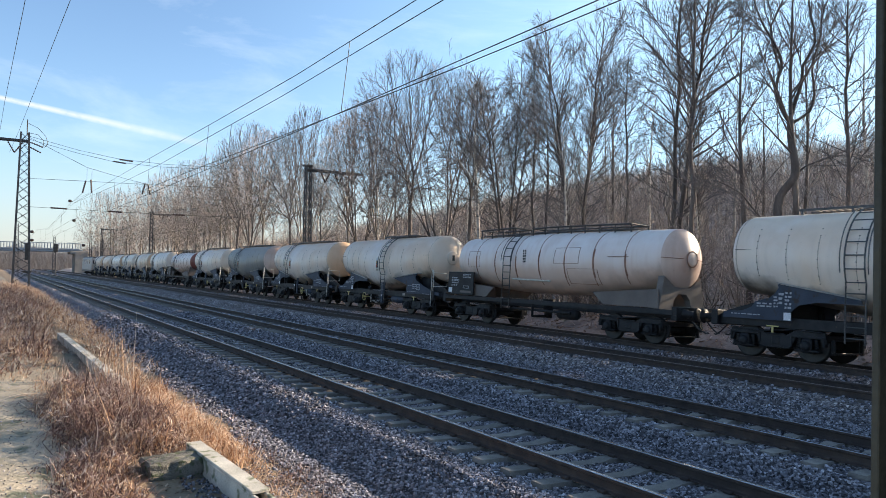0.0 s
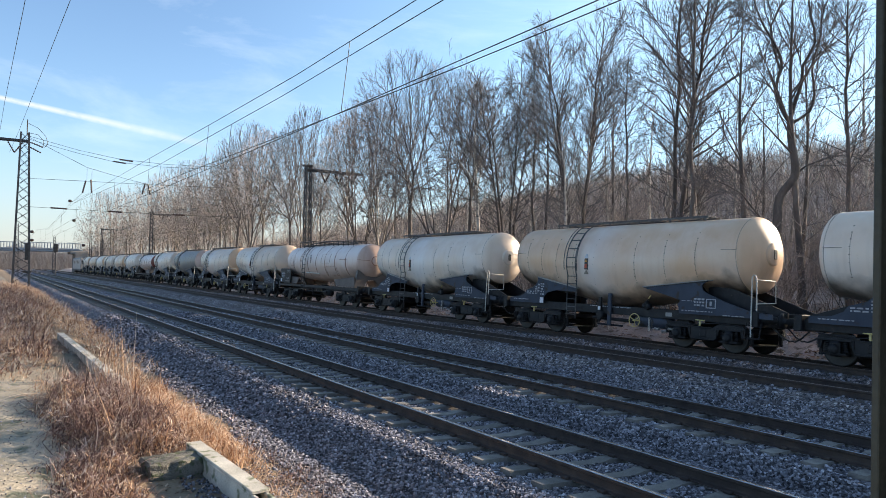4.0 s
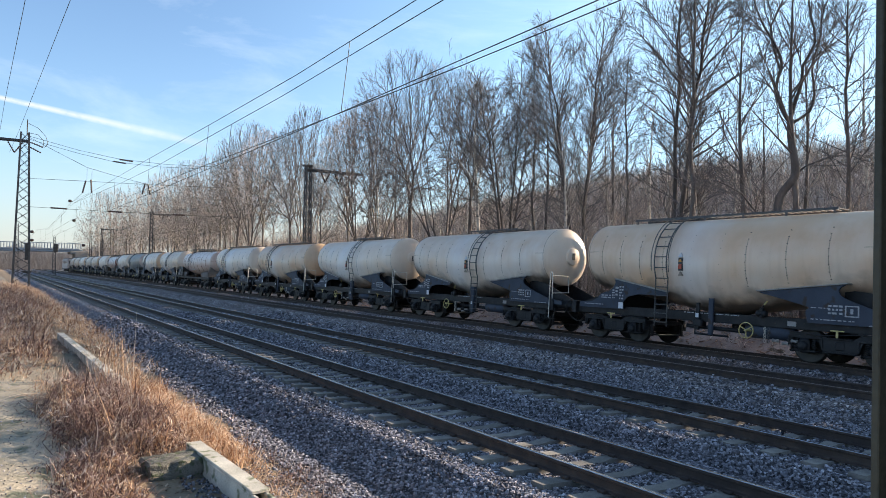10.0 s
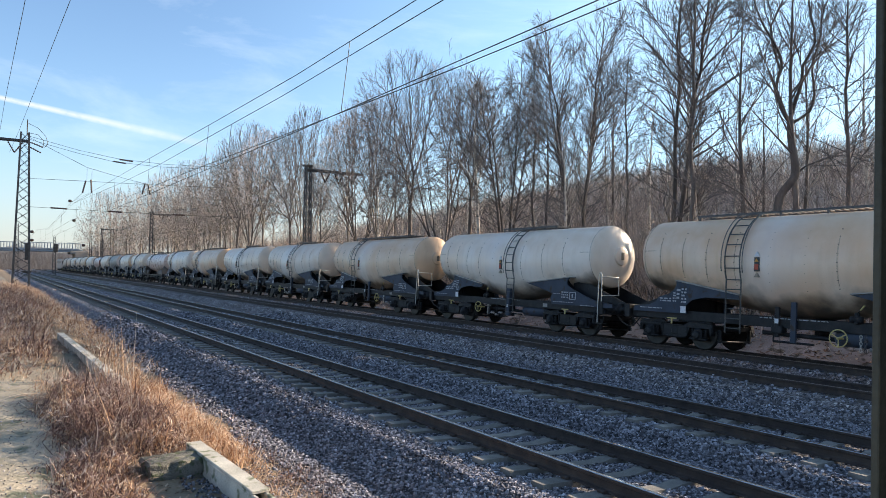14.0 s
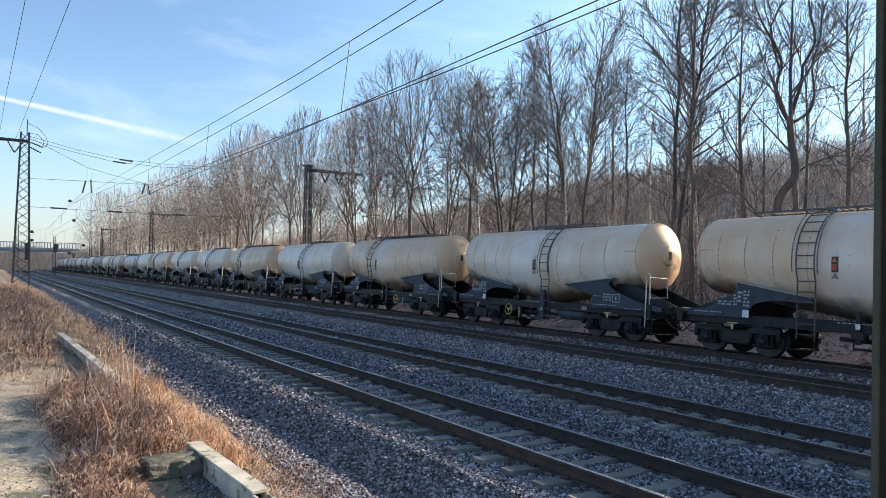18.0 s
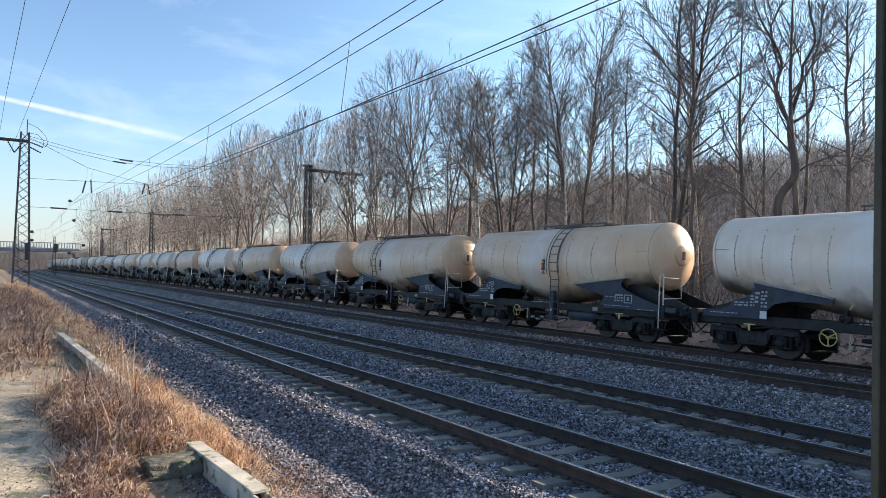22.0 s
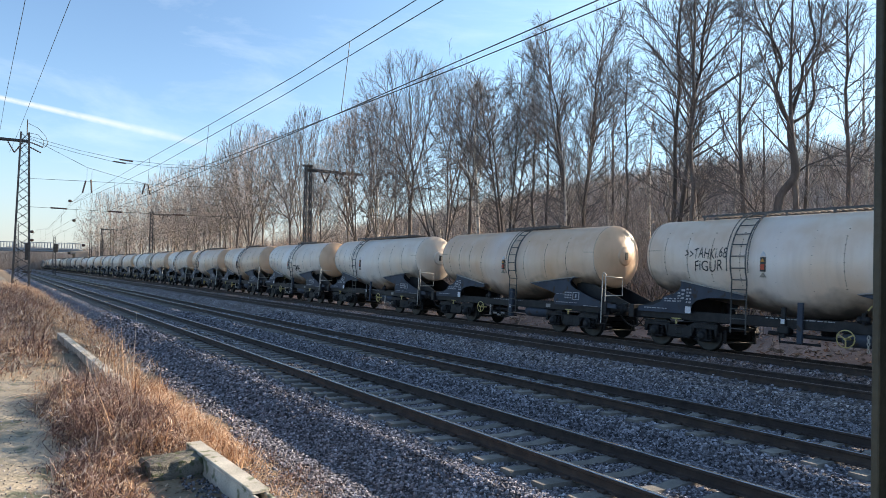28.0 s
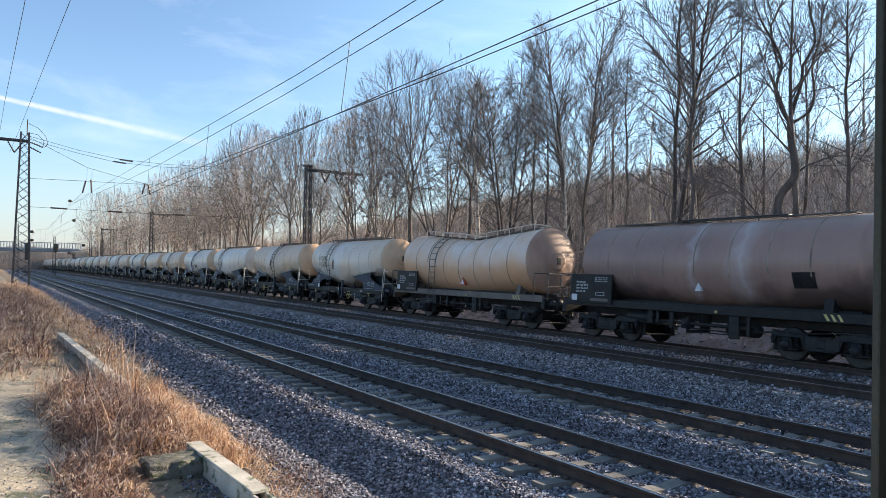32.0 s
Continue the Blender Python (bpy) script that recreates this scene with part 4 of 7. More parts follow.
    st = Mesh().box(-1.38, -1.08, -5.45, -4.95, 0.5, 0.53, 0.01).tube([(-1.3, -4.97, 0.5), (-1.2, -4.97, 0.95)], 0.018, 6).tube([(-1.3, -5.43, 0.5), (-1.2, -5.43, 0.95)], 0.018, 6)
    part("step", st, DARK_STEEL, w)
    # lettering on the plates
    rows = Mesh()
    for y, z, wd, ht, n in ((5.5, 1.22, 0.9, 0.05, 1), (4.7, 1.55, 0.44, 0.15, 2), (4.2, 1.74, 0.12, 0.34, 4), (4.06, 1.84, 0.15, 0.36, 3), (3.88, 1.87, 0.18, 0.5, 5)):
        bars(rows, y, z, wd, ht, n, -1.205, 3 + n)
    bars(rows, 1.3, 1.15, 1.9, 0.05, 1, -1.084, 21)
    bars(rows, -4.2, 1.12, 0.7, 0.04, 1, -1.205, 22)
    tagged(part("lettering", rows, LETTER_WHITE, w, "rows of small white lettering"), kind="stuff")
    tagged(part("lettering", bars(bars(bars(Mesh(), -2.75, 1.5, 0.5, 0.04, 1, -1.205, 6), -3.2, 1.58, 0.36, 0.28, 3, -1.205, 7), -2.75, 1.2, 1.1, 0.05, 1, -1.205, 8), LETTER_WHITE, w, "rows of small white lettering"), kind="stuff")
    box = Mesh()
    for a, b, c, d in ((-3.62, -3.96, 1.58, 1.55), (-3.62, -3.96, 1.32, 1.29), (-3.62, -3.65, 1.58, 1.29), (-3.93, -3.96, 1.58, 1.29)):
        box.box(-1.208, -1.2, b, a, d, c)
    part("stencil_frame", box, LETTER_WHITE, w)
    part("stencil_mark", Mesh().box(-1.208, -1.2, -3.82, -3.75, 1.37, 1.5), LETTER_WHITE, w)
    part("white_label", Mesh().box(-1.212, -1.2, 3.7, 3.9, 1.1, 1.31), LABEL_WHITE, w, "square white label")
    r, cz = skin(ly)
    sy = ly - 0.75 if sign_side > 0 else ly + 0.62
    r, cz = skin(sy)
    sg = Mesh().box(-r - 0.03, -r + 0.06, sy - 0.08, sy + 0.08, cz - 0.26, cz + 0.14, 0.01)
    hz = part("warning_sign", sg, BLACK_PAINT, w, "small black warning plate")
    part("warning_symbol", Mesh().prism([(sy - 0.06, cz + 0.01), (sy + 0.06, cz + 0.01), (sy, cz + 0.11)], "x", -r - 0.04, -r - 0.03), LABEL_ORANGE, hz)
    part("warning_symbol", Mesh().box(-r - 0.04, -r - 0.03, sy - 0.055, sy + 0.055, cz - 0.21, cz - 0.06), LABEL_RED, hz)
    part("warning_triangle", Mesh().prism([(sy - 0.08, cz - 0.42), (sy + 0.08, cz - 0.42), (sy, cz - 0.29)], "x", -r - 0.025, -r + 0.05), SEAM, hz)
    part("warning_triangle", Mesh().prism([(sy - 0.08, cz + 0.16), (sy + 0.08, cz + 0.16), (sy, cz + 0.3)], "x", -r - 0.025, -r + 0.03), LABEL_WHITE, hz)
    return w


def recolour(ob, names, mat, rear_only=False):
    for o in ob.children_recursive:
        if o.name.split(".")[0] in names and not (rear_only and o.data.vertices[0].co.y > 0):
            o.material_slots[0].link = "OBJECT"
            o.material_slots[0].material = mat


def plain_skin_brown(y):
    r = 1.41 - 0.1 * abs(y) / 4.75
    return r, 4.06 - r


def railed_wagon(L, e, shell, cap_mat, seam_mat, frame_mat, pale, label, saddled, bent=False):
    """Straight bogie tank wagon with end platforms and a railed roof walkway."""
    w = empty("tank_wagon")

    def cone(y):
        u = abs(y) / e
        if bent:
            return 1.28 + 0.09 * u, 2.54 + 0.3 * u
        if saddled:
            r = 1.25 - 0.22 * u * u
            return r, 3.98 - 0.08 * u - r
        r = 1.41 - 0.1 * u
        return r, 4.06 - r
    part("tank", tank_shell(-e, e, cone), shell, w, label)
    for s in (-1, 1):
        r, cz = cone(s * e)
        cap = part("end_cap", dished_cap(s * e, r, cz, s, 0.45), cap_mat, w)
        hy = s * (e + 0.43)
        hr = 0.26 if saddled else 0.42
        part("inspection_hatch", Mesh().turned([(hy - s * 0.1, hr), (hy + s * 0.04, hr - 0.02), (hy + s * 0.05, hr - 0.09), (hy + s * 0.06, 0.0)], "y", (0, 0, cz), 32), cap_mat, cap)
        if saddled:
            ring = Mesh().tube([(0.26 * math.cos(t), hy + s * 0.03, cz + 0.26 * math.sin(t)) for t in np.linspace(0, 2 * math.pi, 28, endpoint=False)], 0.022, 5, closed=True)
            part("hatch_rim", ring, RUST_SEAM, cap)
            for q in (-1, 1):
                part("cap_seam", Mesh().tube([(q * r * b, s * e + s * (0.45 * a + 0.004), cz) for a, b in CAP_CURVE if b > 0.26], 0.012, 5), RUST_SEAM, cap)
            continue
        part("hatch_plate", Mesh().box(-0.09, 0.09, hy + s * 0.07 - 0.02, hy + s * 0.07 + 0.02, cz - 0.15, cz + 0.12), BLACK_PAINT, cap)
    n = 8
    for i in range(1, n):
        for q in ((0.2, -2.4) if bent or saddled else (0.35, -1.9)):
            part("seam_band", hoop(Mesh(), -e + 2 * e * i / n, 0.028 if saddled else 0.035, 0.008, cone, q, q + (1.55 if not (bent or saddled) else 2.2), 24), seam_mat, w)
        if saddled:
            part("rust_streak", hoop(Mesh(), -e + 2 * e * i / n - 0.03, 0.035 + 0.02 * (i % 3), 0.005, cone, 1.2 + 0.2 * (i % 2), 2.1, 12), RUST_SEAM, w, "rust run down from a seam")
    if not saddled:
        part("tank_bed", Mesh().box(-0.62, 0.62, -e + 0.2, e - 0.2, 1.1, 1.46, 0.02), DARK_STEEL, w)
    if saddled:
        for y0, z0, dy, dz in ((5.0, 3.2, 0.9, 0.7), (-0.9, 3.25, 1.3, 0.6), (-1.6, 2.45, 1.5, 0.55), (-3.6, 2.9, 0.9, 0.02)):
            pl = Mesh()
            for a, b in (((y0, z0), (y0 - dy, z0)), ((y0, z0 - dz), (y0 - dy, z0 - dz)), ((y0, z0), (y0, z0 - dz)), ((y0 - dy, z0), (y0 - dy, z0 - dz))):
                line = []
                for i in range(9):
                    yy, zz = a[0] + (b[0] - a[0]) * i / 8, a[1] + (b[1] - a[1]) * i / 8
                    r, cz = cone(yy)
                    line.append((-math.sqrt(max(0.01, (r + 0.004) ** 2 - (zz - cz) ** 2)), yy, zz))
                pl.tube(line, 0.009, 4)
            part("patch_outline", pl, seam_mat, w)
        part("side_rail", Mesh().tube([(-1.2, 1.6, 2.0), (-1.2, -0.7, 1.96)], 0.035, 6), RAIL_WHITE, w)
        tagged(part("stencil", bars(Mesh(), 0.95, 3.2, 0.18, 0.55, 5, -1.25, 21, 0.3), SPRAY_BLACK, w, "small black stencilled marks"), kind="stuff")
    underframe(w, L / 2, DARK_STEEL)
    for s in (-1, 1):
        part("side_sill", Mesh().box(s * 1.2 - 0.06, s * 1.2 + 0.06, -L / 2 + 0.65, L / 2 - 0.65, 1.0 if saddled else 1.12, 1.17 if saddled else 1.38, 0.01), DARK_STEEL if saddled else frame_mat, w)
        if saddled:
            for poly in ([(e + 0.1, 1.2), (e, 1.82), (e - 2.9, 1.62), (e - 2.4, 1.2)], [(-e - 0.1, 1.2), (-e - 0.05, 1.82), (-e + 2.85, 1.62), (-e + 2.3, 1.2)]):
                part("saddle_plate", Mesh().prism(poly, "x", s * 1.12, s * 1.17), frame_mat, w)
        part("number_board", Mesh().box(s * 1.3 - 0.03, s * 1.3 + 0.03, L / 2 - 3.0, L / 2 - 1.0, 1.22, 2.25, 0.01), DARK_STEEL, w, "dark side board with lettering")
        for q in (-1, 1):
            y, wd = q * (e - (0.0 if saddled else 0.9)), 1.0 if saddled else 0.85
            r, cz = cone(y)
            part("tank_cradle", Mesh().prism([(-1.15 * wd, 1.15), (-0.5, 1.15), (-0.42, 1.5), (-0.2, 1.7), (0.2, 1.7), (0.42, 1.5), (0.5, 1.15), (1.15 * wd, 1.15), (0.95 * wd, cz - 0.6), (0.4, cz - r * 0.92), (-0.4, cz - r * 0.92), (-0.95 * wd, cz - 0.6)], "y", y - 0.12, y + 0.12), frame_mat, w) if s > 0 else None
    tagged(part("lettering", bars(bars(Mesh(), L / 2 - 1.3, 2.0, 0.5, 0.45, 4, -1.335, 11), L / 2 - 2.2, 2.15, 0.6, 0.2, 3, -1.335, 12), LETTER_WHITE, w), kind="stuff")
    frames = Mesh()
    for y0, z0, dy, dz in ((L / 2 - 1.55, 1.72, 0.32, 0.18), (L / 2 - 2.25, 1.5, 0.42, 0.12)):
        for a, b, c, d in ((0, dy, 0, 0.02), (0, dy, dz - 0.02, dz), (0, 0.02, 0, dz), (dy - 0.02, dy, 0, dz)):
            frames.box(-1.338, -1.33, y0 - b, y0 - a, z0 + c, z0 + d)
    part("stencil_frame", frames, LETTER_WHITE, w)
    part("board_stripe", Mesh().box(-1.337, -1.33, L / 2 - 2.85, L / 2 - 2.0, 1.3, 1.4), FRAME_BROWN, w)
    part("white_label", Mesh().box(-1.342, -1.33, L / 2 - 1.35, L / 2 - 1.08, 1.3, 1.52), LABEL_WHITE, w)
    for y in (L / 2 - 2.6, -L / 2 + 2.6):
        bogie(w, y, BOGIE)
    part("outlet_valve", Mesh().turned([(0.5, 0.0), (0.5, 0.16), (0.7, 0.16), (0.9, 0.22), (1.25, 0.26)], "z", (-0.3, 0.3, 0), 20), DARK_STEEL, w)
    part("pipework", Mesh().tube([(-1.1, 1.6, 0.8), (-1.1, -1.8, 0.78)], 0.05, 8).tube([(-1.15, 0.3, 1.0), (-1.15, 0.3, 0.55), (-0.5, 0.3, 0.55)], 0.06, 8), DARK_STEEL, w)
    part("air_tank", Mesh().turned([(-1.9, 0.0), (-1.88, 0.14), (-1.8, 0.2), (-0.9, 0.2), (-0.82, 0.14), (-0.8, 0.0)], "y", (-0.75, 0, 0.72), 20), DARK_STEEL, w)
    if not saddled:
        for y, z0, z1, d in ((L / 2 - 4.6, 0.7, 1.12, 0.1), (0.9, 0.6, 1.12, 0.07), (-1.3, 0.45, 1.12, 0.16), (-1.75, 0.55, 1.12, 0.05), (1.45, 0.72, 1.12, 0.05)):
            part("hanger", Mesh().box(-1.2, -1.12, y - d, y + d, z0, z1, 0.012), DARK_STEEL, w)
        part("brake_reservoir", Mesh().turned([(L / 2 - 4.55, 0.0), (L / 2 - 4.5, 0.14), (L / 2 - 4.42, 0.22), (L / 2 - 3.5, 0.22), (L / 2 - 3.42, 0.14), (L / 2 - 3.37, 0.0)], "y", (-0.85, 0, 0.86), 20), DARK_STEEL, w)
        part("brake_rod", Mesh().tube([(-1.0, 2.6, 0.72), (-1.0, 0.9, 0.66), (-1.02, -1.3, 0.62), (-1.0, -2.6, 0.78)], 0.022, 6).tube([(-1.1, 0.2, 0.55), (-1.1, -1.2, 0.55)], 0.018, 6), DARK_STEEL, w)
        part("valve_block", Mesh().box(-1.12, -0.85, 0.25, 0.6, 0.62, 0.95, 0.03).turned([(-1.2, 0.0), (-1.2, 0.09), (-1.1, 0.11)], "x", (0, 0.42, 0.78), 14), DARK_STEEL, w)
        part("pull_knob", Mesh().turned([(-1.3, 0.0), (-1.29, 0.045), (-1.26, 0.05), (-1.24, 0.0)], "x", (0, -0.75, 1.2), 12), YELLOW_PAINT, w, "yellow pull knob")
        marks = Mesh()
        for k in range(3):
            y = -e + 0.75 - 0.17 * k
            marks.prism([(y, 1.16), (y - 0.07, 1.16), (y + 0.03, 1.33), (y + 0.1, 1.33)], "x", -1.266, -1.26)
        part("sill_marks", marks, YELLOW_PAINT, w, "slanted yellow stripes on the sill")
    def roof(y):
        r, cz = cone(y)
        return r + cz
    walkb = Mesh()
    a, c = ((4.9, -4.0) if saddled else (e - 0.6, -e + 0.6))
    for i in range(int((a - c) / 0.2)):
        y = c + i * 0.2
        walkb.box(-0.35, 0.35, y - 0.06, y + 0.06, roof(y) + 0.02, roof(y) + 0.05)
    for x in (-0.36, 0.36):
        for i in range(10):
            y0, y1 = c + (a - c) * i / 10, c + (a - c) * (i + 1) / 10
            walkb.tube([(x, y0, roof(y0) + 0.03), (x, y1, roof(y1) + 0.03)], 0.03, 4)
    tagged(part("roof_walkway", walkb, LADDER_STEEL, w, "dark grating walkway on the roof"), kind="stuff")
    thick = 0.034 if saddled else 0.022
    # front cage by the ladder, then the long rail
    for y1, y0, up in (((4.9, 2.5, 0.3), (1.3, -4.0, 0.2)) if saddled else ((e - 0.7, 1.2, 0.24), (0.7, -e + 0.6, 0.2)) if bent else ((1.2, -2.4, 0.06),)):
        rail = Mesh()
        for x in (-0.46, 0.46):
            n = max(2, int((y1 - y0) / 0.75))
            ys = [y0 + (y1 - y0) * i / n for i in range(n + 1)]
            rail.tube([(x, y, roof(y) + up) for y in ys], thick, 6)
            for y in ys:
                rail.tube([(x, y, roof(y) - 0.15), (x, y, roof(y) + up)], thick, 6)
        for y in (y0, y1):
            rail.tube([(-0.46, y, roof(y) + up), (0.46, y, roof(y) + up)], thick, 6)
        part("roof_railing", rail, pale, w, "railing along the roof")
    if saddled or bent:
        ladder_on(w, 1.9 if saddled else 2.05, 0.3, 1.7, cone, 0.5, 0.75, BLACK_PAINT if saddled else None)
    hr = Mesh()
    for s in (-1, 1):
        for x in (-1.25, 1.25):
            for y in (L / 2 - 0.35, L / 2 - 1.2):
                hr.tube([(x, s * y, 1.2), (x, s * y, 2.25)], 0.022, 6)
            hr.tube([(x, s * (L / 2 - 0.35), 2.25), (x, s * (L / 2 - 1.2), 2.25)], 0.022, 6)
        for z in (1.75, 2.25):
            hr.tube([(-1.25, s * (L / 2 - 0.35), z), (1.25, s * (L / 2 - 0.35), z)], 0.018, 6)
    if not saddled:
        part("platform_railing", hr, BLACK_PAINT, w)
    return w


def tag_wagon(w, label):
    return tagged(w, label, "tank wagon", "wagons of the train")


HIDE = pose(T4, -400, 0, 0, CANT, 0)
KINDS = {(a, s): tag_wagon(hopper_wagon(a, s), "cream bogie tank wagon with a sagging belly, grimy underframe") for a in (True, False) for s in (1, -1)}
TRAIN = []
used = set()


def put_hopper(k, low, side, shell, cap, label):
    src = KINDS[(low, side)]
    if (low, side) in used:
        w = copy_thing(src, HIDE)
    else:
        w = src
        used.add((low, side))
    TRAIN.append((w, 6.65 - 12.5 * k + (1.96 if k < -1 else 0.0)))
    return w, shell, cap, label


CREW = [(k, k % 3 != 0, 1 if k % 2 else -1, (TANK_CREAM, TANK_TAN, TANK_WHITE)[k % 3], (CAP_TAN, CAP_CREAM)[k % 2]) for k in range(-12, -6)]
CREW += [(-5, True, 1, TANK_CREAM, CAP_CREAM), (-4, True, 1, TANK_GREY, CAP_ROSE), (-3, True, 1, TANK_CREAM, CAP_TAN), (-2, False, -1, TANK_CREAM, CAP_CREAM),
         (0, True, 1, TANK_WHITE, CAP_CREAM), (1, True, 1, TANK_TAN, CAP_TAN), (2, False, -1, TANK_WHITE, CAP_CREAM), (3, False, -1, TANK_CREAM, CAP_CREAM),
         (4, True, 1, TANK_TAN, CAP_TAN), (5, False, -1, TANK_WHITE, CAP_CREAM), (6, True, 1, TANK_TAN, CAP_TAN), (7, False, -1, TANK_CREAM, CAP_TAN),
         (8, True, 1, TANK_TAN, CAP_TAN), (9, False, -1, TANK_TAN, CAP_TAN), (10, False, -1, TANK_WHITE, CAP_TAN), (11, True, 1, TANK_WHITE, CAP_CREAM),
         (12, False, -1, TANK_TAN, CAP_TAN), (13, True, 1, TANK_CREAM, CAP_TAN)]
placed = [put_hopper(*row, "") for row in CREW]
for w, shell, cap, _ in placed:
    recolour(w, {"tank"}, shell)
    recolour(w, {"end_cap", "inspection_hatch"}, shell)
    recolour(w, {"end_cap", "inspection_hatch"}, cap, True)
RUSTY = tag_wagon(railed_wagon(14.4, 5.8, TANK_RUST, CAP_ROSE, RUST_SEAM, FRAME_BROWN, BLACK_PAINT, "white tank with rust-brown bands and streaks", True), "white bogie tank wagon streaked with rust, black roof railing")
TRAIN.append((RUSTY, 6.65 + 12.5 + 1.55))
RED_END = tag_wagon(railed_wagon(12.4, 4.8, TANK_RUST, TANK_RED, RUST_SEAM, FRAME_BROWN, BLACK_PAINT, "grimy white banded tank", True), "grimy white bogie tank wagon with a dark red end")
TRAIN.append((RED_END, 6.65 + 12.5 * 6 + 1.96 + FRAME_AHEAD))
WHITE_END = tag_wagon(railed_wagon(13.1, 4.9, TANK_ORANGE, CAP_DULL, SEAM, FRAME_BROWN, RAIL_WHITE, "white tank stained orange towards its belly", False, True), "white bogie tank wagon with orange stains and pale roof railing")
TRAIN.append((WHITE_END, 6.65 - 12.5 * 14 + 0.09))
BROWN = tag_wagon(railed_wagon(12.7, 4.75, TANK_BROWN, TANK_BROWN, SEAM, DARK_STEEL, BLACK_PAINT, "dull dark brown tank", False), "dark brown bogie tank wagon with a dull dirty tank")
part("hazard_panel", Mesh().prism([(0.0, 1.8), (-0.26, 1.8), (-0.12, 2.05)], "x", -1.31, -1.2), LABEL_WHITE, BROWN, "white triangle sign")
part("hazard_panel", Mesh().prism([(-0.1, 1.66), (-0.5, 1.66), (-0.3, 2.0)], "x", -1.19, -1.05), LABEL_RED, WHITE_END, "red-edged triangle sign")
part("hazard_field", Mesh().prism([(-0.17, 1.7), (-0.43, 1.7), (-0.3, 1.92)], "x", -1.196, -1.16), LABEL_WHITE, WHITE_END)
part("paint_patch", hoop(Mesh(), -3.35, 0.62, 0.004, plain_skin_brown, 1.8, 2.15, 8), DARK_STEEL, BROWN, "black repainted patch")
TRAIN.append((BROWN, 6.65 - 12.5 * 15 - 0.3))


def sprayed(w, text, y, z, height, cone, slant=0.0, wide=1.0):
    """Spray-painted words wrapped onto the tank's near flank; y is their left end."""
    cu = bpy.data.curves.new("graffiti", "FONT")
    cu.body, cu.size, cu.resolution_u, cu.shear = text, height, 3, slant
    tmp = bpy.data.objects.new("graffiti", cu)
    scene.collection.objects.link(tmp)
    me = bpy.data.meshes.new_from_object(tmp.evaluated_get(bpy.context.evaluated_depsgraph_get()))
    bpy.data.objects.remove(tmp)
    bm = bmesh.new()
    bm.from_mesh(me)
    bmesh.ops.subdivide_edges(bm, edges=[e for e in bm.edges if e.calc_length() > 0.12], cuts=2)
    for v in bm.verts:
        yy = y - v.co.x * wide
        r, cz = cone(yy)
        a = math.acos(max(-1, min(1, (z - cz) / r))) - v.co.y / r + 0.02 * math.sin(yy * 9)
        v.co = Vector((-(r + 0.008) * math.sin(a), yy, cz + (r + 0.008) * math.cos(a)))
    bm.to_mesh(me)
    bm.free()
    me.materials.clear()
    me.materials.append(SPRAY_BLACK)
    part("graffiti", me, None, w, "black spray-painted graffiti")


def scrawl(w, y, z, cone):
    """A looping black spray tag."""
    pts = [(0, 0.32), (0.55, 0.3), (0.3, 0.34), (0.32, 0.1), (0.4, -0.05), (0.62, 0.3), (0.7, 0.05), (0.58, 0.12), (0.82, 0.3), (0.86, 0.0), (1.1, 0.2), (0.86, 0.32), (1.3, 0.3), (1.1, 0.2), (1.3, 0.05), (0.95, -0.08), (1.5, -0.06)]
    line = []
    for u, v in pts:
        u, v = u * 0.72, v * 1.1
        r, cz = cone(y - u)
        a = math.acos((z + v * 0.9 - cz) / r)
        line.append((-(r + 0.006) * math.sin(a), y - u, cz + (r + 0.006) * math.cos(a)))
    part("graffiti", Mesh().tube(line, 0.022, 5), SPRAY_BLACK, w, "looping black spray tag")


for (w, *_), row in zip(placed, CREW):
    if row[0] == 13:
        sprayed(w, ">>TAHKi.68", 3.95, 2.8, 0.46, skin, 0.12, 0.64)
        sprayed(w, "FiGUR", 3.6, 2.42, 0.46, skin, 0.12, 0.84)
    if row[0] == 10:
        scrawl(w, -0.62, 2.15, skin)


def locomotive():
    w = empty("locomotive")
    part("body", Mesh().box(-1.48, 1.48, -9.2, 9.2, 1.1, 3.75, 0.12), LOCO_BODY, w, "beige-grey locomotive body")
    part("roof", Mesh().prism([(-1.4, 3.75), (-1.1, 4.0), (1.1, 4.0), (1.4, 3.75)], "y", -8.8, 8.8), LOCO_DARK, w)
    part("underframe", Mesh().box(-1.4, 1.4, -9.4, 9.4, 0.75, 1.1, 0.03), LOCO_DARK, w)
    for s in (-1, 1):
        part("windscreen", Mesh().box(-1.2, 1.2, s * 9.21 - 0.02, s * 9.21 + 0.02, 2.5, 3.3), LOCO_GLASS, w)
        for i in range(4):
            part("side_window", Mesh().box(s * 1.49 - 0.02, s * 1.49 + 0.02, -6 + i * 3.6, -4.8 + i * 3.6, 2.5, 3.2), LOCO_GLASS, w)
    for y in (5.0, -5.0):
        bogie(w, y, BOGIE)
    return tagged(w, "beige-grey locomotive heading the tank train", "locomotive")


LOCO = locomotive()
TRAIN.append((LOCO, 6.65 + 12.5 * 12 + 6.25 + 9.5 + 2.4))


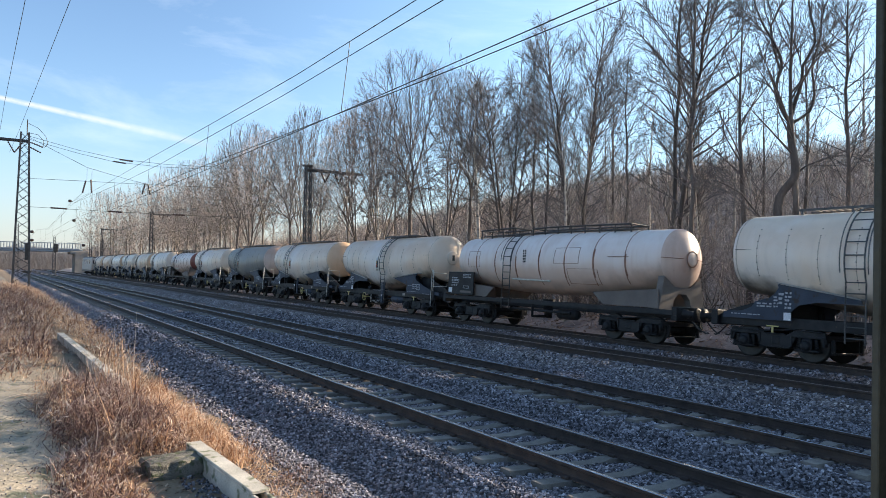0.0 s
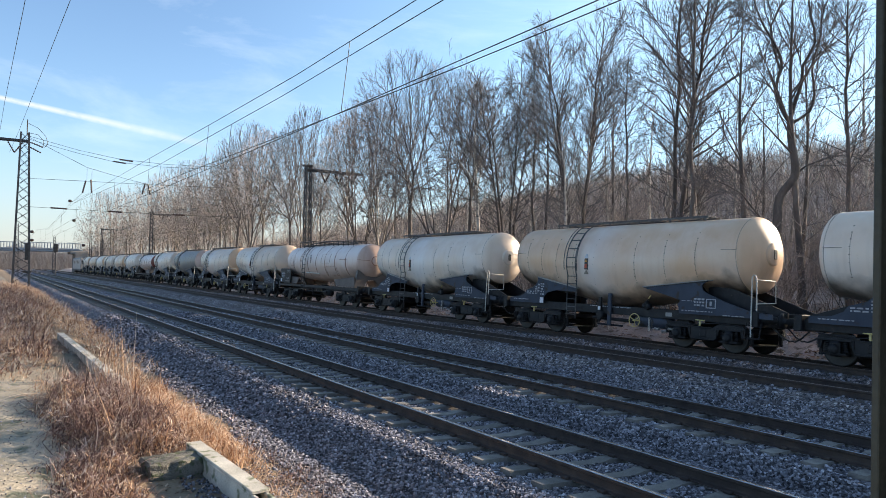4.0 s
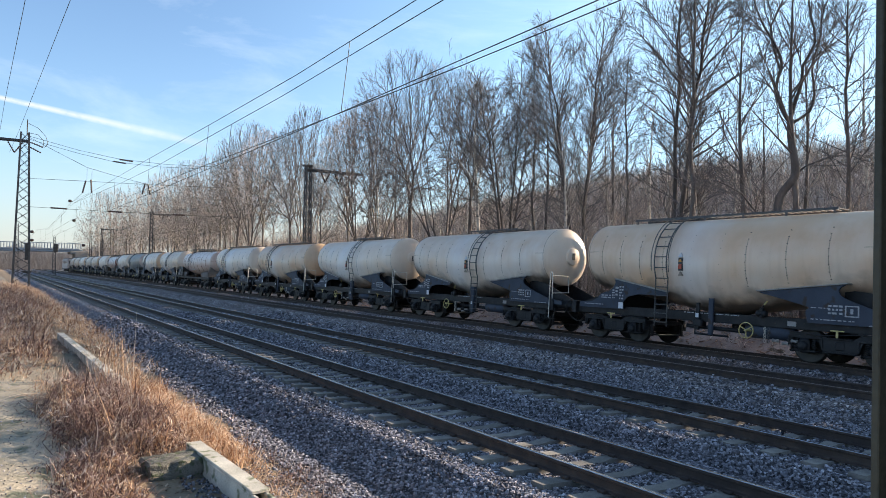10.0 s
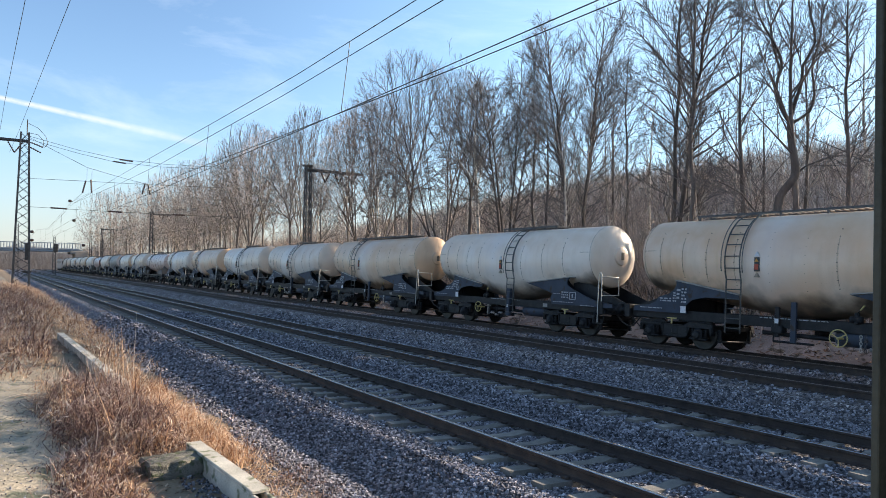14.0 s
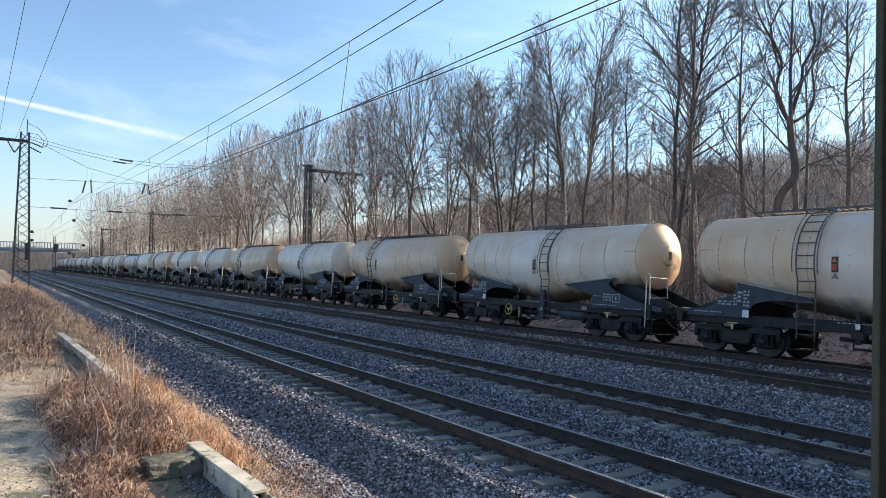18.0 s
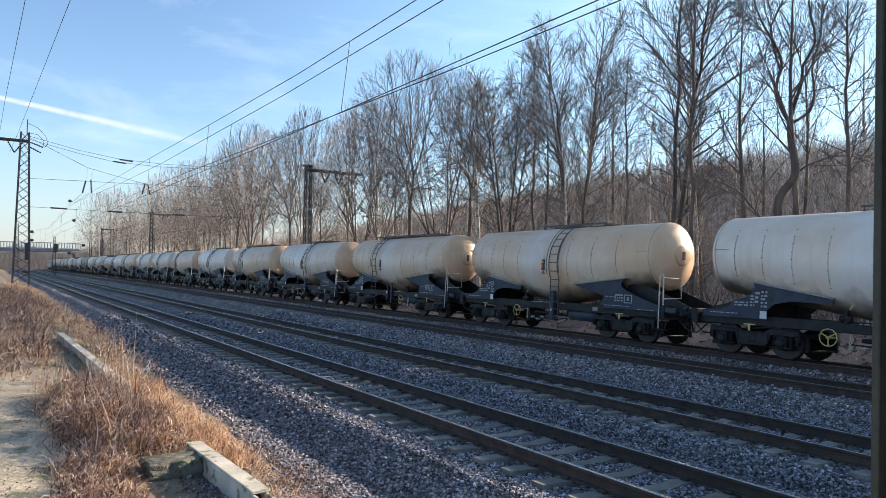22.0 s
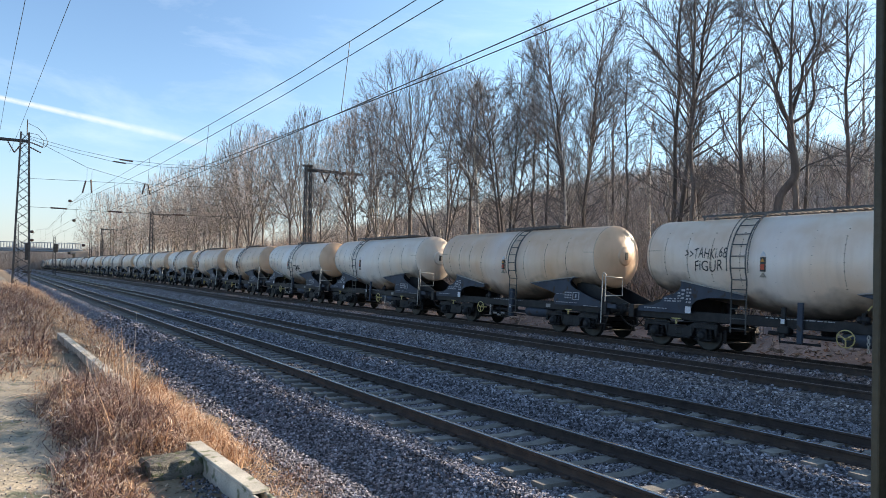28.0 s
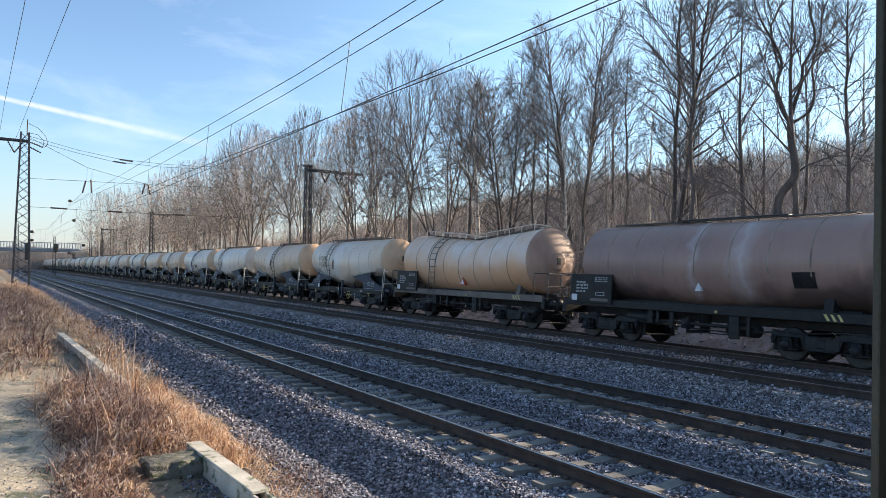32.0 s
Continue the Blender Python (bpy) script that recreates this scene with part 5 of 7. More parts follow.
# ---- trees ----
def grow_tree(seed, height, spread, density, fine, shrub=False, thin=0.004):
    """A bare tree: trunk that forks into rising leaders, branches and a haze of twigs."""
    r = random.Random(seed)
    bars_out = []

    def limb(p, d, length, rad, level, lift, taper):
        steps = (9, 5, 4, 2, 1)[level]
        pts, rads = [p], [rad]
        wob = (0.035, 0.06, 0.09, 0.12, 0.15)[level]
        for i in range(steps):
            d = (d + Vector((r.gauss(0, wob), r.gauss(0, wob), r.gauss(0, wob * 0.6) + lift))).normalized()
            p = p + d * (length / steps)
            pts.append(p)
            rads.append(max(thin, rad * (1 - taper * (i + 1) / steps)))
        bars_out.append((pts, rads, level))
        return pts, rads, d

    def along(pts, rads, t):
        f = min(t * (len(pts) - 1), len(pts) - 1.001)
        j = int(f)
        return pts[j].lerp(pts[j + 1], f - j), rads[j] + (rads[j + 1] - rads[j]) * (f - j), (pts[j + 1] - pts[j]).normalized()

    def aside(axis, angle):
        side = axis.orthogonal().normalized()
        side.rotate(Matrix.Rotation(r.random() * 6.283, 3, axis))
        return (axis * math.cos(angle) + side * math.sin(angle)).normalized()

    def dress(pts, rads, length, level):
        """Side shoots of a branch, down to the twigs."""
        if level > fine:
            return
        kids = int((0, 0, 6, 5, 3)[level] * density + r.random())
        for i in range(kids):
            t = (0.18 if level == 2 else 0.1) + 0.9 * (i + r.random()) / kids
            q, rr, axis = along(pts, rads, min(t, 0.99))
            nd = aside(axis, (r.uniform(0.45, 0.85) * spread) if level == 2 else r.uniform(0.4, 0.8))
            ln = length * (0.5, 0.5, 0.5, 0.55, 0.62)[level] * (1.2 - 0.7 * t) * r.uniform(0.7, 1.25)
            a, b, _ = limb(q, nd, ln, max(thin * 1.25, rr * 0.6), level, (0, 0.02, 0.05, 0.05, 0.02)[level], 0.8)
            dress(a, b, ln, level + 1)

    if shrub == "crooked":
        right = Vector((math.cos(YAW), -math.sin(YAW), 0))

        def curve(line):
            """The line rounded off between its corners."""
            out = []
            for i in range(len(line) - 1):
                p0, p1, p2, p3 = (Vector(line[min(max(j, 0), len(line) - 1)]) for j in (i - 1, i, i + 1, i + 2))
                for t in (0.0, 0.33, 0.67):
                    out.append(tuple(0.5 * (2 * p1 + (p2 - p0) * t + (2 * p0 - 5 * p1 + 4 * p2 - p3) * t * t + (3 * p1 - p0 - 3 * p2 + p3) * t ** 3)))
            return out + [line[-1]]

        def bent(line, r0, r1):
            ps = [right * u + Vector((0, 0.12 * math.sin(1.3 * z + 5 * u), z)) for u, z in curve(line)]
            rs = [r0 + (r1 - r0) * i / (len(ps) - 1) for i in range(len(ps))]
            bars_out.append((ps, rs, 1))
            return ps, rs
        bent([(-0.05, -0.5), (-0.15, 2.6), (-0.1, 4.4), (0.35, 5.6), (0.65, 6.3), (0.62, 7.4), (0.66, 8.5)], 0.19, 0.145)
        for line, a in (([(0.65, 8.4), (0.2, 8.9), (-0.1, 9.6), (0.25, 10.7), (-0.1, 11.8), (-0.6, 12.7), (-1.0, 13.8), (-1.2, 16.0)], 0.1), ([(0.66, 8.5), (0.8, 9.6), (1.0, 10.4), (1.5, 11.7), (1.2, 13.4), (1.6, 15.2), (1.5, 17.2)], 0.09),
                        ([(0.68, 8.3), (1.2, 8.8), (1.65, 9.5), (1.5, 11.0), (1.9, 12.6), (2.4, 14.6), (2.9, 16.4)], 0.07), ([(0.2, 10.6), (-0.2, 12.4), (0.3, 14.0), (0.1, 16.6)], 0.06), ([(0.5, 5.9), (1.3, 6.6), (2.6, 7.0), (3.8, 6.8)], 0.05), ([(-0.12, 3.6), (-1.1, 5.0), (-2.4, 5.9)], 0.05)):
            ps, rs = bent(line, a, 0.018)
            dress(ps, rs, 4.6, 2)
        return bars_out
    if shrub:
        for i in range(9):
            d = aside(Vector((0, 0, 1)), r.uniform(0.1, 0.8))
            ln = height * r.uniform(0.6, 1.1)
            a, b, _ = limb(Vector((r.gauss(0, 0.3), r.gauss(0, 0.3), -0.1)), d, ln, 0.036, 1, 0.02, 0.85)
            dress(a, b, ln, 2)
        return bars_out
    rad = height * 0.0085 + 0.015
    stems = [limb(Vector((0, 0, -0.4)), Vector((r.gauss(0, 0.03), r.gauss(0, 0.03), 1)).normalized(), height * 0.93, rad, 0, 0.04, 0.9)]
    low = r.uniform(0.28, 0.4)
    for pts, rads, _ in stems:
        n = 19
        for i in range(n):
            z = low + (0.97 - low) * (i + r.random()) / n
            z0 = pts[0].z / height
            t = (z - z0) / max(0.05, pts[-1].z / height - z0)
            if not 0.02 < t < 0.99:
                continue
            q, rr, axis = along(pts, rads, t)
            u = (z - low) / (1 - low)
            dome = math.sqrt(max(0.05, 1 - ((u - 0.32) / 0.72) ** 2))
            ln = height * 0.29 * spread * dome * r.uniform(0.7, 1.15)
            a, b, _ = limb(q, aside(axis, r.uniform(0.5, 0.85) - 0.15 * u), ln, max(0.012, rr * 0.5), 1, 0.045, 0.88)
            dress(a, b, ln, 2)
    for i in range(4):
        q, rr, axis = along(stems[0][0], stems[0][1], r.uniform(0.08, 0.3))
        ln = height * r.uniform(0.08, 0.16)
        a, b, _ = limb(q, aside(axis, r.uniform(0.9, 1.4)), ln, rr * 0.16, 2, 0.02, 0.85)
        dress(a, b, ln, 3)
    return bars_out


def dome_tree(seed, height, wide, tips, thin, stems, low=0.36):
    """A bare tree whose limbs fan out and fork again and again to fill a domed crown; stems > 1 part close to the ground."""
    r = random.Random(seed)
    bars_out, goals = [], []
    lobes = [(r.uniform(0, 6.283), r.uniform(0.45, 1.0), r.uniform(0.2, 0.9)) for i in range(6)]
    while len(goals) < tips:
        a, u = r.random() * 6.283, r.random() ** 0.8
        prof = max(0.0, 1 - ((u - 0.36) / 0.64) ** 2.7) ** 0.4 if u > 0.36 else 0.62 + 0.38 * u / 0.36
        bump = 1.0 + 0.1 * sum(s * math.cos(a - b) * math.cos(4 * (u - c)) for b, s, c in lobes)
        rad = wide * prof * bump * r.random() ** 0.27
        goals.append(Vector((rad * math.cos(a), rad * math.sin(a), height * (low + (0.985 - low) * u * (1 - 0.12 * (rad / wide) ** 2) + r.gauss(0, 0.008)))))

    def put(p, d, q, r0, r1, level, n):
        m = p + d * ((q - p).length * 0.45)
        pts = [p.lerp(m, t).lerp(m.lerp(q, t), t) for t in [i / n for i in range(n + 1)]]
        j = (q - p).length * 0.014
        pts = [pts[0]] + [v + Vector((r.gauss(0, j), r.gauss(0, j), r.gauss(0, j))) for v in pts[1:-1]] + [pts[-1]]
        bars_out.append((pts, [r0 + (r1 - r0) * i / n for i in range(n + 1)], level))
        return (pts[-1] - pts[-2]).normalized()

    def size(k):
        return thin * 1.2 * k ** 0.405

    def grow(p, d, pts, depth):
        k = len(pts)
        if k == 1:
            q = pts[0]
            dd = put(p, d, q, max(thin, size(1) * 1.2), thin * 0.9, 3, 2)
            for i in range(3):
                b = p.lerp(q, r.uniform(0.3, 0.95))
                e = (dd * 0.6 + (q - Vector((0, 0, height * 0.5))).normalized() * 0.5 + Vector((r.gauss(0, 0.26), r.gauss(0, 0.26), r.gauss(0.05, 0.22)))).normalized()
                bars_out.append(([b, b + e * height * r.uniform(0.016, 0.04)], [thin * 0.9, thin * 0.65], 4))
            return
        mid = sum(pts, Vector()) / k
        spread_out = stems > 1 and depth < 2
        f = r.uniform(0.02, 0.1) if spread_out else r.uniform(0.12, 0.24) if depth < 4 else r.uniform(0.2, 0.32) if k > 6 else r.uniform(0.35, 0.55)
        q = p.lerp(mid, f)
        q.z += (mid - p).length * (0.02 if k > 8 else -0.01)
        dd = put(p, (d * 0.45 + (q - p).normalized() * 0.6).normalized(), q, size(k) * 1.06, size(k) * 0.94, 0 if depth < 3 and k > tips * 0.1 else 1 if k > tips * 0.03 else 2, 3 if k > 6 else 2)
        ax = Vector((r.gauss(0, 1), r.gauss(0, 1), 0 if spread_out else r.gauss(0, 0.7)))
        for i in range(1 if spread_out else 3):
            ax = sum(((v - mid) * (v - mid).dot(ax) for v in pts), Vector())
            if spread_out:
                ax.z = 0
            ax.normalize()
        order = sorted(pts, key=lambda v: (v - mid).dot(ax))
        cut = min(k - 1, max(1, int(k * r.uniform(0.3, 0.7))))
        grow(q, dd, order[:cut], depth + 1)
        grow(q, dd, order[cut:], depth + 1)

    foot = Vector((r.gauss(0, 0.1), r.gauss(0, 0.1), height * (r.uniform(0.03, 0.09) if stems > 1 else r.uniform(0.16, 0.34))))
    put(Vector((0, 0, -0.4)), Vector((r.gauss(0, 0.05), r.gauss(0, 0.05), 1)).normalized(), foot, size(tips) * 1.2, size(tips) * 1.02, 0, 6)
    grow(foot, Vector((0, 0, 1)), goals, 0)
    return bars_out


def limbed_tree(seed, height, wide, stems, low, thin, lean=0.6):
    """A bare tree with upright stems, wide arching side branches all the way up and fine spreading twigs."""
    r = random.Random(seed)
    items = []

    def side(d):
        v = Vector((r.gauss(0, 1), r.gauss(0, 1), r.gauss(0, 0.8)))
        return (v - d * v.dot(d)).normalized()

    for k in range(stems):
        a = 6.283 * (k + r.uniform(-0.2, 0.2)) / stems
        off = wide * lean * r.uniform(0.5, 1.1) if stems > 1 else 0.0
        top = height * r.uniform(0.88, 1.0)
        n, wob = 14, [Vector((r.gauss(0, 0.07), r.gauss(0, 0.07), 0)) for i in range(15)]
        stem = [Vector((math.cos(a), math.sin(a), 0)) * (0.12 * (stems > 1) + off * (i / n) ** 1.4) + Vector((0, 0, -0.3 + (top + 0.3) * i / n)) + wob[i] * (i / n) ** 0.5 for i in range(n + 1)]
        rad = [0.0066 * height * (1 - 0.94 * i / n) ** 0.85 + thin for i in range(n + 1)]
        items.append((stem, rad, 0))
        nb = int(height * (1 - low) / 0.27)
        for i in range(nb):
            u = ((i + r.random()) / nb) ** 0.72
            t = (low + (1 - low) * u * 0.985) * n
            j = min(n - 1, int(t))
            p = stem[j].lerp(stem[j + 1], t - j)
            az = 2.4 * i + r.uniform(-0.5, 0.5)
            if stems > 1 and r.random() < 0.55:
                az = a + r.gauss(0, 0.9)
            size = wide * max(0.12, (1 - u ** 3.0)) ** 0.6 * (0.42 + 0.58 * min(1.0, u / 0.45)) * r.uniform(0.5, 1.0)
            el, bend = math.radians(r.uniform(22, 55) + 14 * u), math.radians(r.uniform(-1, 3.5))
            m = 7
            pts, dirs = [p], []
            for q in range(m):
                d = Vector((math.cos(az) * math.cos(el), math.sin(az) * math.cos(el), math.sin(el)))
                dirs.append(d)
                pts.append(pts[-1] + d * size / m)
                el, az = el + bend + r.gauss(0, 0.07), az + r.gauss(0, 0.1)
            rb = min(0.6 * rad[j], 0.011 + 0.0095 * size)
            items.append((pts, [rb + (thin - rb) * (q / m) ** 0.8 for q in range(m + 1)], 2))
            for q in range(max(3, int(size / 0.26))):
                f = (0.28 + 0.71 * r.random() ** 0.75) * m
                g = min(m - 1, int(f))
                b, d = pts[g].lerp(pts[g + 1], f - g), dirs[g]
                d2 = (d * 0.75 + side(d) * 0.6 + Vector((0, 0, 0.2))).normalized()
                l2 = max(0.35, size * (0.24 + 0.16 * (1 - f / m)) * r.uniform(0.6, 1.2))
                d3 = (d2 + side(d2) * 0.22 + Vector((0, 0, 0.12))).normalized()
                mid, e = b + d2 * l2 * 0.5, b + d2 * l2 * 0.5 + d3 * l2 * 0.5
                items.append(([b, mid, e], [thin * 1.6, thin * 1.25, thin * 0.8], 3))
                for h in range(max(2, int(l2 / 0.24))):
                    w = r.uniform(0.2, 1.0)
                    c = b.lerp(mid, 2 * w) if w < 0.5 else mid.lerp(e, 2 * w - 1)
                    d4 = (d2 * 0.7 + side(d2) * 0.65 + Vector((0, 0, 0.12))).normalized()
                    items.append(([c, c + d4 * r.uniform(0.2, 0.6)], [thin * 0.9, thin * 0.6], 4))
    return items


def bars_to_arrays(items, sides):
    V, F, n = [], [], 0
    for pts, rads, level in items:
        s = sides[min(level, len(sides) - 1)]
        P = np.array([p[:] for p in pts])
        R = np.array(rads)
        D = np.gradient(P, axis=0)
        D /= np.linalg.norm(D, axis=1)[:, None] + 1e-9
        ref = np.array((0.3, 0.9, 0.31)) if abs(D[0, 2]) > 0.8 else np.array((0.1, 0.05, 0.99))
        U = np.cross(D, ref)
        U /= np.linalg.norm(U, axis=1)[:, None] + 1e-9
        W = np.cross(D, U)
        a = 2 * np.pi * np.arange(s) / s
        ring = P[:, None, :] + R[:, None, None] * (np.cos(a)[None, :, None] * U[:, None, :] + np.sin(a)[None, :, None] * W[:, None, :])
        V.append(ring.reshape(-1, 3))
        i = np.arange(len(P) - 1)[:, None] * s + np.arange(s)[None, :]
        j = np.arange(len(P) - 1)[:, None] * s + (np.arange(s)[None, :] + 1) % s
        F.append(np.stack([i, j, j + s, i + s], -1).reshape(-1, 4) + n)
        n += ring.shape[0] * s
    return np.concatenate(V), np.concatenate(F)


def tree_meshes(items, bark, twig):
    """Trunk and crown meshes of a tree."""
    trunk = [b for b in items if b[2] <= 1]
    crown = [b for b in items if b[2] > 1]
    a = raw_mesh("trunk", *bars_to_arrays(trunk, (9, 6)), bark, True)
    b = raw_mesh("crown", *bars_to_arrays(crown, (4, 4, 4, 3, 3)), twig, False)
    return a, b


# domed trees 18 m high: crown radius, stems
FAN_KINDS = [tree_meshes(dome_tree(11 + i, 18.0, w, 1250, 0.007, n, lo), bk, TWIG) for i, (w, n, lo, bk) in enumerate((
    (5.3, 4, 0.28, BARK), (4.5, 4, 0.33, BARK_PALE), (5.2, 1, 0.32, BARK), (4.3, 1, 0.36, BARK)), 1)]
LIMB_KINDS = [tree_meshes(limbed_tree(151 + i, 18.0, w, n, lo, 0.008), bk, TWIG) for i, (w, n, lo, bk) in enumerate((
    (5.4, 4, 0.18, BARK), (5.4, 2, 0.16, BARK), (3.4, 1, 0.2, BARK)))]
THIN_KINDS = [tree_meshes(grow_tree(41 + i, h, sp, 0.79, 3, False, 0.006), bk, TWIG) for i, (h, sp, bk) in enumerate((
    (15.0, 0.8, BARK_BIRCH), (16.0, 0.9, BARK), (11.0, 1.0, BARK_PALE), (13.0, 0.7, BARK_BIRCH)))]
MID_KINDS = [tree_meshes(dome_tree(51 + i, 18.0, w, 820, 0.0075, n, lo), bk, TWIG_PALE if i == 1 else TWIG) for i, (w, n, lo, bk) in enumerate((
    (4.5, 4, 0.34, BARK), (4.2, 1, 0.4, BARK_PALE), (4.8, 1, 0.36, BARK), (3.9, 4, 0.42, BARK_PALE)))]
# far crowns use the paler twig colour in place of haze
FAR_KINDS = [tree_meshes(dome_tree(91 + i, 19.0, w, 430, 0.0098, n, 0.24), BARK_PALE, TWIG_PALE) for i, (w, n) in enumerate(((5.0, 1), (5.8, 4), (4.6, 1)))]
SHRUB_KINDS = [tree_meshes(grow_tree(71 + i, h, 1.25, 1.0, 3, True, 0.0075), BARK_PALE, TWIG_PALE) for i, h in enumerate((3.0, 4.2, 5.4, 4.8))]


def plant(kind, x, y, size, turn, label, group, name="tree"):
    t = tagged(empty(name, pose(x, y, float(ground_z(x, y)), 0, 0, turn)), label, name, group)
    t.scale = (size, size, size)
    part("trunk", kind[0], None, t)
    part("crown", kind[1], None, t, "fine leafless twigs")
    return t


# distance along the line, kind, height in metres
EDGE_TREES = ((13.4, "limb", 2, 16.0), (15.3, "thin", 1, 17.0), (17.6, "thin", 1, 15.5), (19.7, "limb", 2, 19.5), (22.0, "limb", 1, 20.5), (24.8, "limb", 2, 15.0), (27.7, "limb", 0, 15.9), (31.6, "limb", 2, 14.5), (33.0, "limb", 0, 14.2), (36.6, "thin", 0, 17.0),
              (38.6, "fan", 3, 15.0), (42.0, "fan", 0, 17.0), (46.4, "fan", 2, 19.2), (49.6, "fan", 1, 16.5), (53.8, "mid", 0, 17.2), (58.5, "mid", 1, 16.2), (66.5, "mid", 3, 18.6), (72.5, "mid", 2, 17.4), (79, "mid", 1, 18.4), (86.5, "mid", 0, 20.6), (93, "mid", 2, 19.0),
              (99, "far", 0, 19.5), (105, "far", 1, 18.5), (112, "far", 2, 19), (119, "far", 1, 20), (127, "far", 0, 19.5), (136, "far", 1, 21), (145, "far", 2, 20), (155, "far", 0, 20), (167, "far", 1, 21), (180, "far", 2, 20), (194, "far", 1, 22), (206, "far", 0, 24), (222, "far", 1, 23.5))


def plant_woods():
    r = random.Random(5)
    plant(tree_meshes(grow_tree(131, 17.0, 1.0, 1.9, 4, "crooked", 0.006), BARK, TWIG), 27.0, 16.0, 1.0, 0, "big crooked leafless tree with a forked trunk", "trees at the wood's edge")
    kinds = {"fan": (FAN_KINDS, 18.0), "limb": (LIMB_KINDS, 18.0), "thin": (THIN_KINDS, 15.5), "mid": (MID_KINDS, 18.0), "far": (FAR_KINDS, 19.0)}
    words = {"limb": "tall leafless tree with wide arching side branches", "fan": "tall leafless tree with a domed crown of fine twigs", "thin": "slender tall leafless tree at the wood's edge", "mid": "leafless tree with an airy domed crown", "far": "leafless tree at the far wood's edge, pale with painted haze"}
    for y, kind, i, h in EDGE_TREES:
        models, tall = kinds[kind]
        plant(models[i], 27.2 + r.uniform(-0.8, 0.8), y, h / tall, r.uniform(0, 360), words[kind], "trees at the wood's edge")
    # unseen shrubs added beside the viewer as a screen that shades the near ballast
    for i in range(26):
        plant(SHRUB_KINDS[1 + i % 3], r.uniform(26.5, 29.5), -9.0 + 0.65 * i, r.uniform(0.9, 1.1), r.uniform(0, 360), "leafless brown thicket shrub at the foot of the wood", "shrubs", "shrub")
    for i in range(13):
        plant(THIN_KINDS[i % 4], r.uniform(28.5, 34.0), 15.0 + 1.8 * i + r.uniform(-0.6, 0.6), r.uniform(0.8, 1.0), r.uniform(0, 360), "slender leafless young tree among the undergrowth", "young trees")
    for i in range(130):
        y = 8 + 130 * r.random() ** 1.4
        plant(SHRUB_KINDS[i % 4], r.uniform(26.0, 33), y, r.uniform(0.7, 1.3), r.uniform(0, 360), "leafless brown thicket shrub at the foot of the wood", "shrubs", "shrub")
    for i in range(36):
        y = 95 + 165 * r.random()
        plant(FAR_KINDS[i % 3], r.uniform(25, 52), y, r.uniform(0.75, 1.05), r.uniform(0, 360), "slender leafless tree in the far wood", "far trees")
    for i in range(66):
        y = 16 + 210 * r.random() ** 1.3
        x = r.uniform(24.0, 33) if i % 2 else r.uniform(30, 46)
        plant(THIN_KINDS[i % 4], x, y, r.uniform(0.6, 1.0), r.uniform(0, 360), "slender leafless young tree among the undergrowth", "young trees")


plant_woods()


# ---- masts and wires ----
def lattice_mast(name_label, x, y, z0, h, w0, w1, turn=0.0, panel=0.75):
    m = tagged(empty("lattice_mast", pose(x, y, z0, 0, 0, turn)), name_label, "mast")
    corners = [(-1, -1), (1, -1), (1, 1), (-1, 1)]
    for a, b in corners:
        part("corner_post", Mesh().tube([(a * w0 / 2, b * w0 / 2, 0), (a * w1 / 2, b * w1 / 2, h)], 0.03 + w0 * 0.055, 4, smooth=False), MAST_STEEL, m)
    n = int(h / panel)
    for k in range(4):
        (a, b), (c, d) = corners[k], corners[(k + 1) % 4]
        lac = Mesh()
        for i in range(n):
            f0, f1 = i / n, (i + 1) / n
            s0, s1 = w0 + (w1 - w0) * f0, w0 + (w1 - w0) * f1
            lac.tube([(a * s0 / 2, b * s0 / 2, f0 * h), (c * s1 / 2, d * s1 / 2, f1 * h)], 0.025, 4, smooth=False)
            lac.tube([(c * s0 / 2, d * s0 / 2, f0 * h), (a * s1 / 2, b * s1 / 2, f1 * h)], 0.025, 4, smooth=False)
        part("lacing", lac, MAST_STEEL, m)
    part("footing", Mesh().box(-w0 * 0.7, w0 * 0.7, -w0 * 0.7, w0 * 0.7, -0.5, 0.12, 0.04), BRIDGE_STONE, m)
    return m


def insulator(m, a, b, r=0.09):
    a, b = Vector(a), Vector(b)
    pts, rs = [], []
    for i in range(13):
        pts.append(a.lerp(b, i / 12))
        rs.append(r if i % 2 else r * 0.45)
    return m.tube(pts, rs, 8)


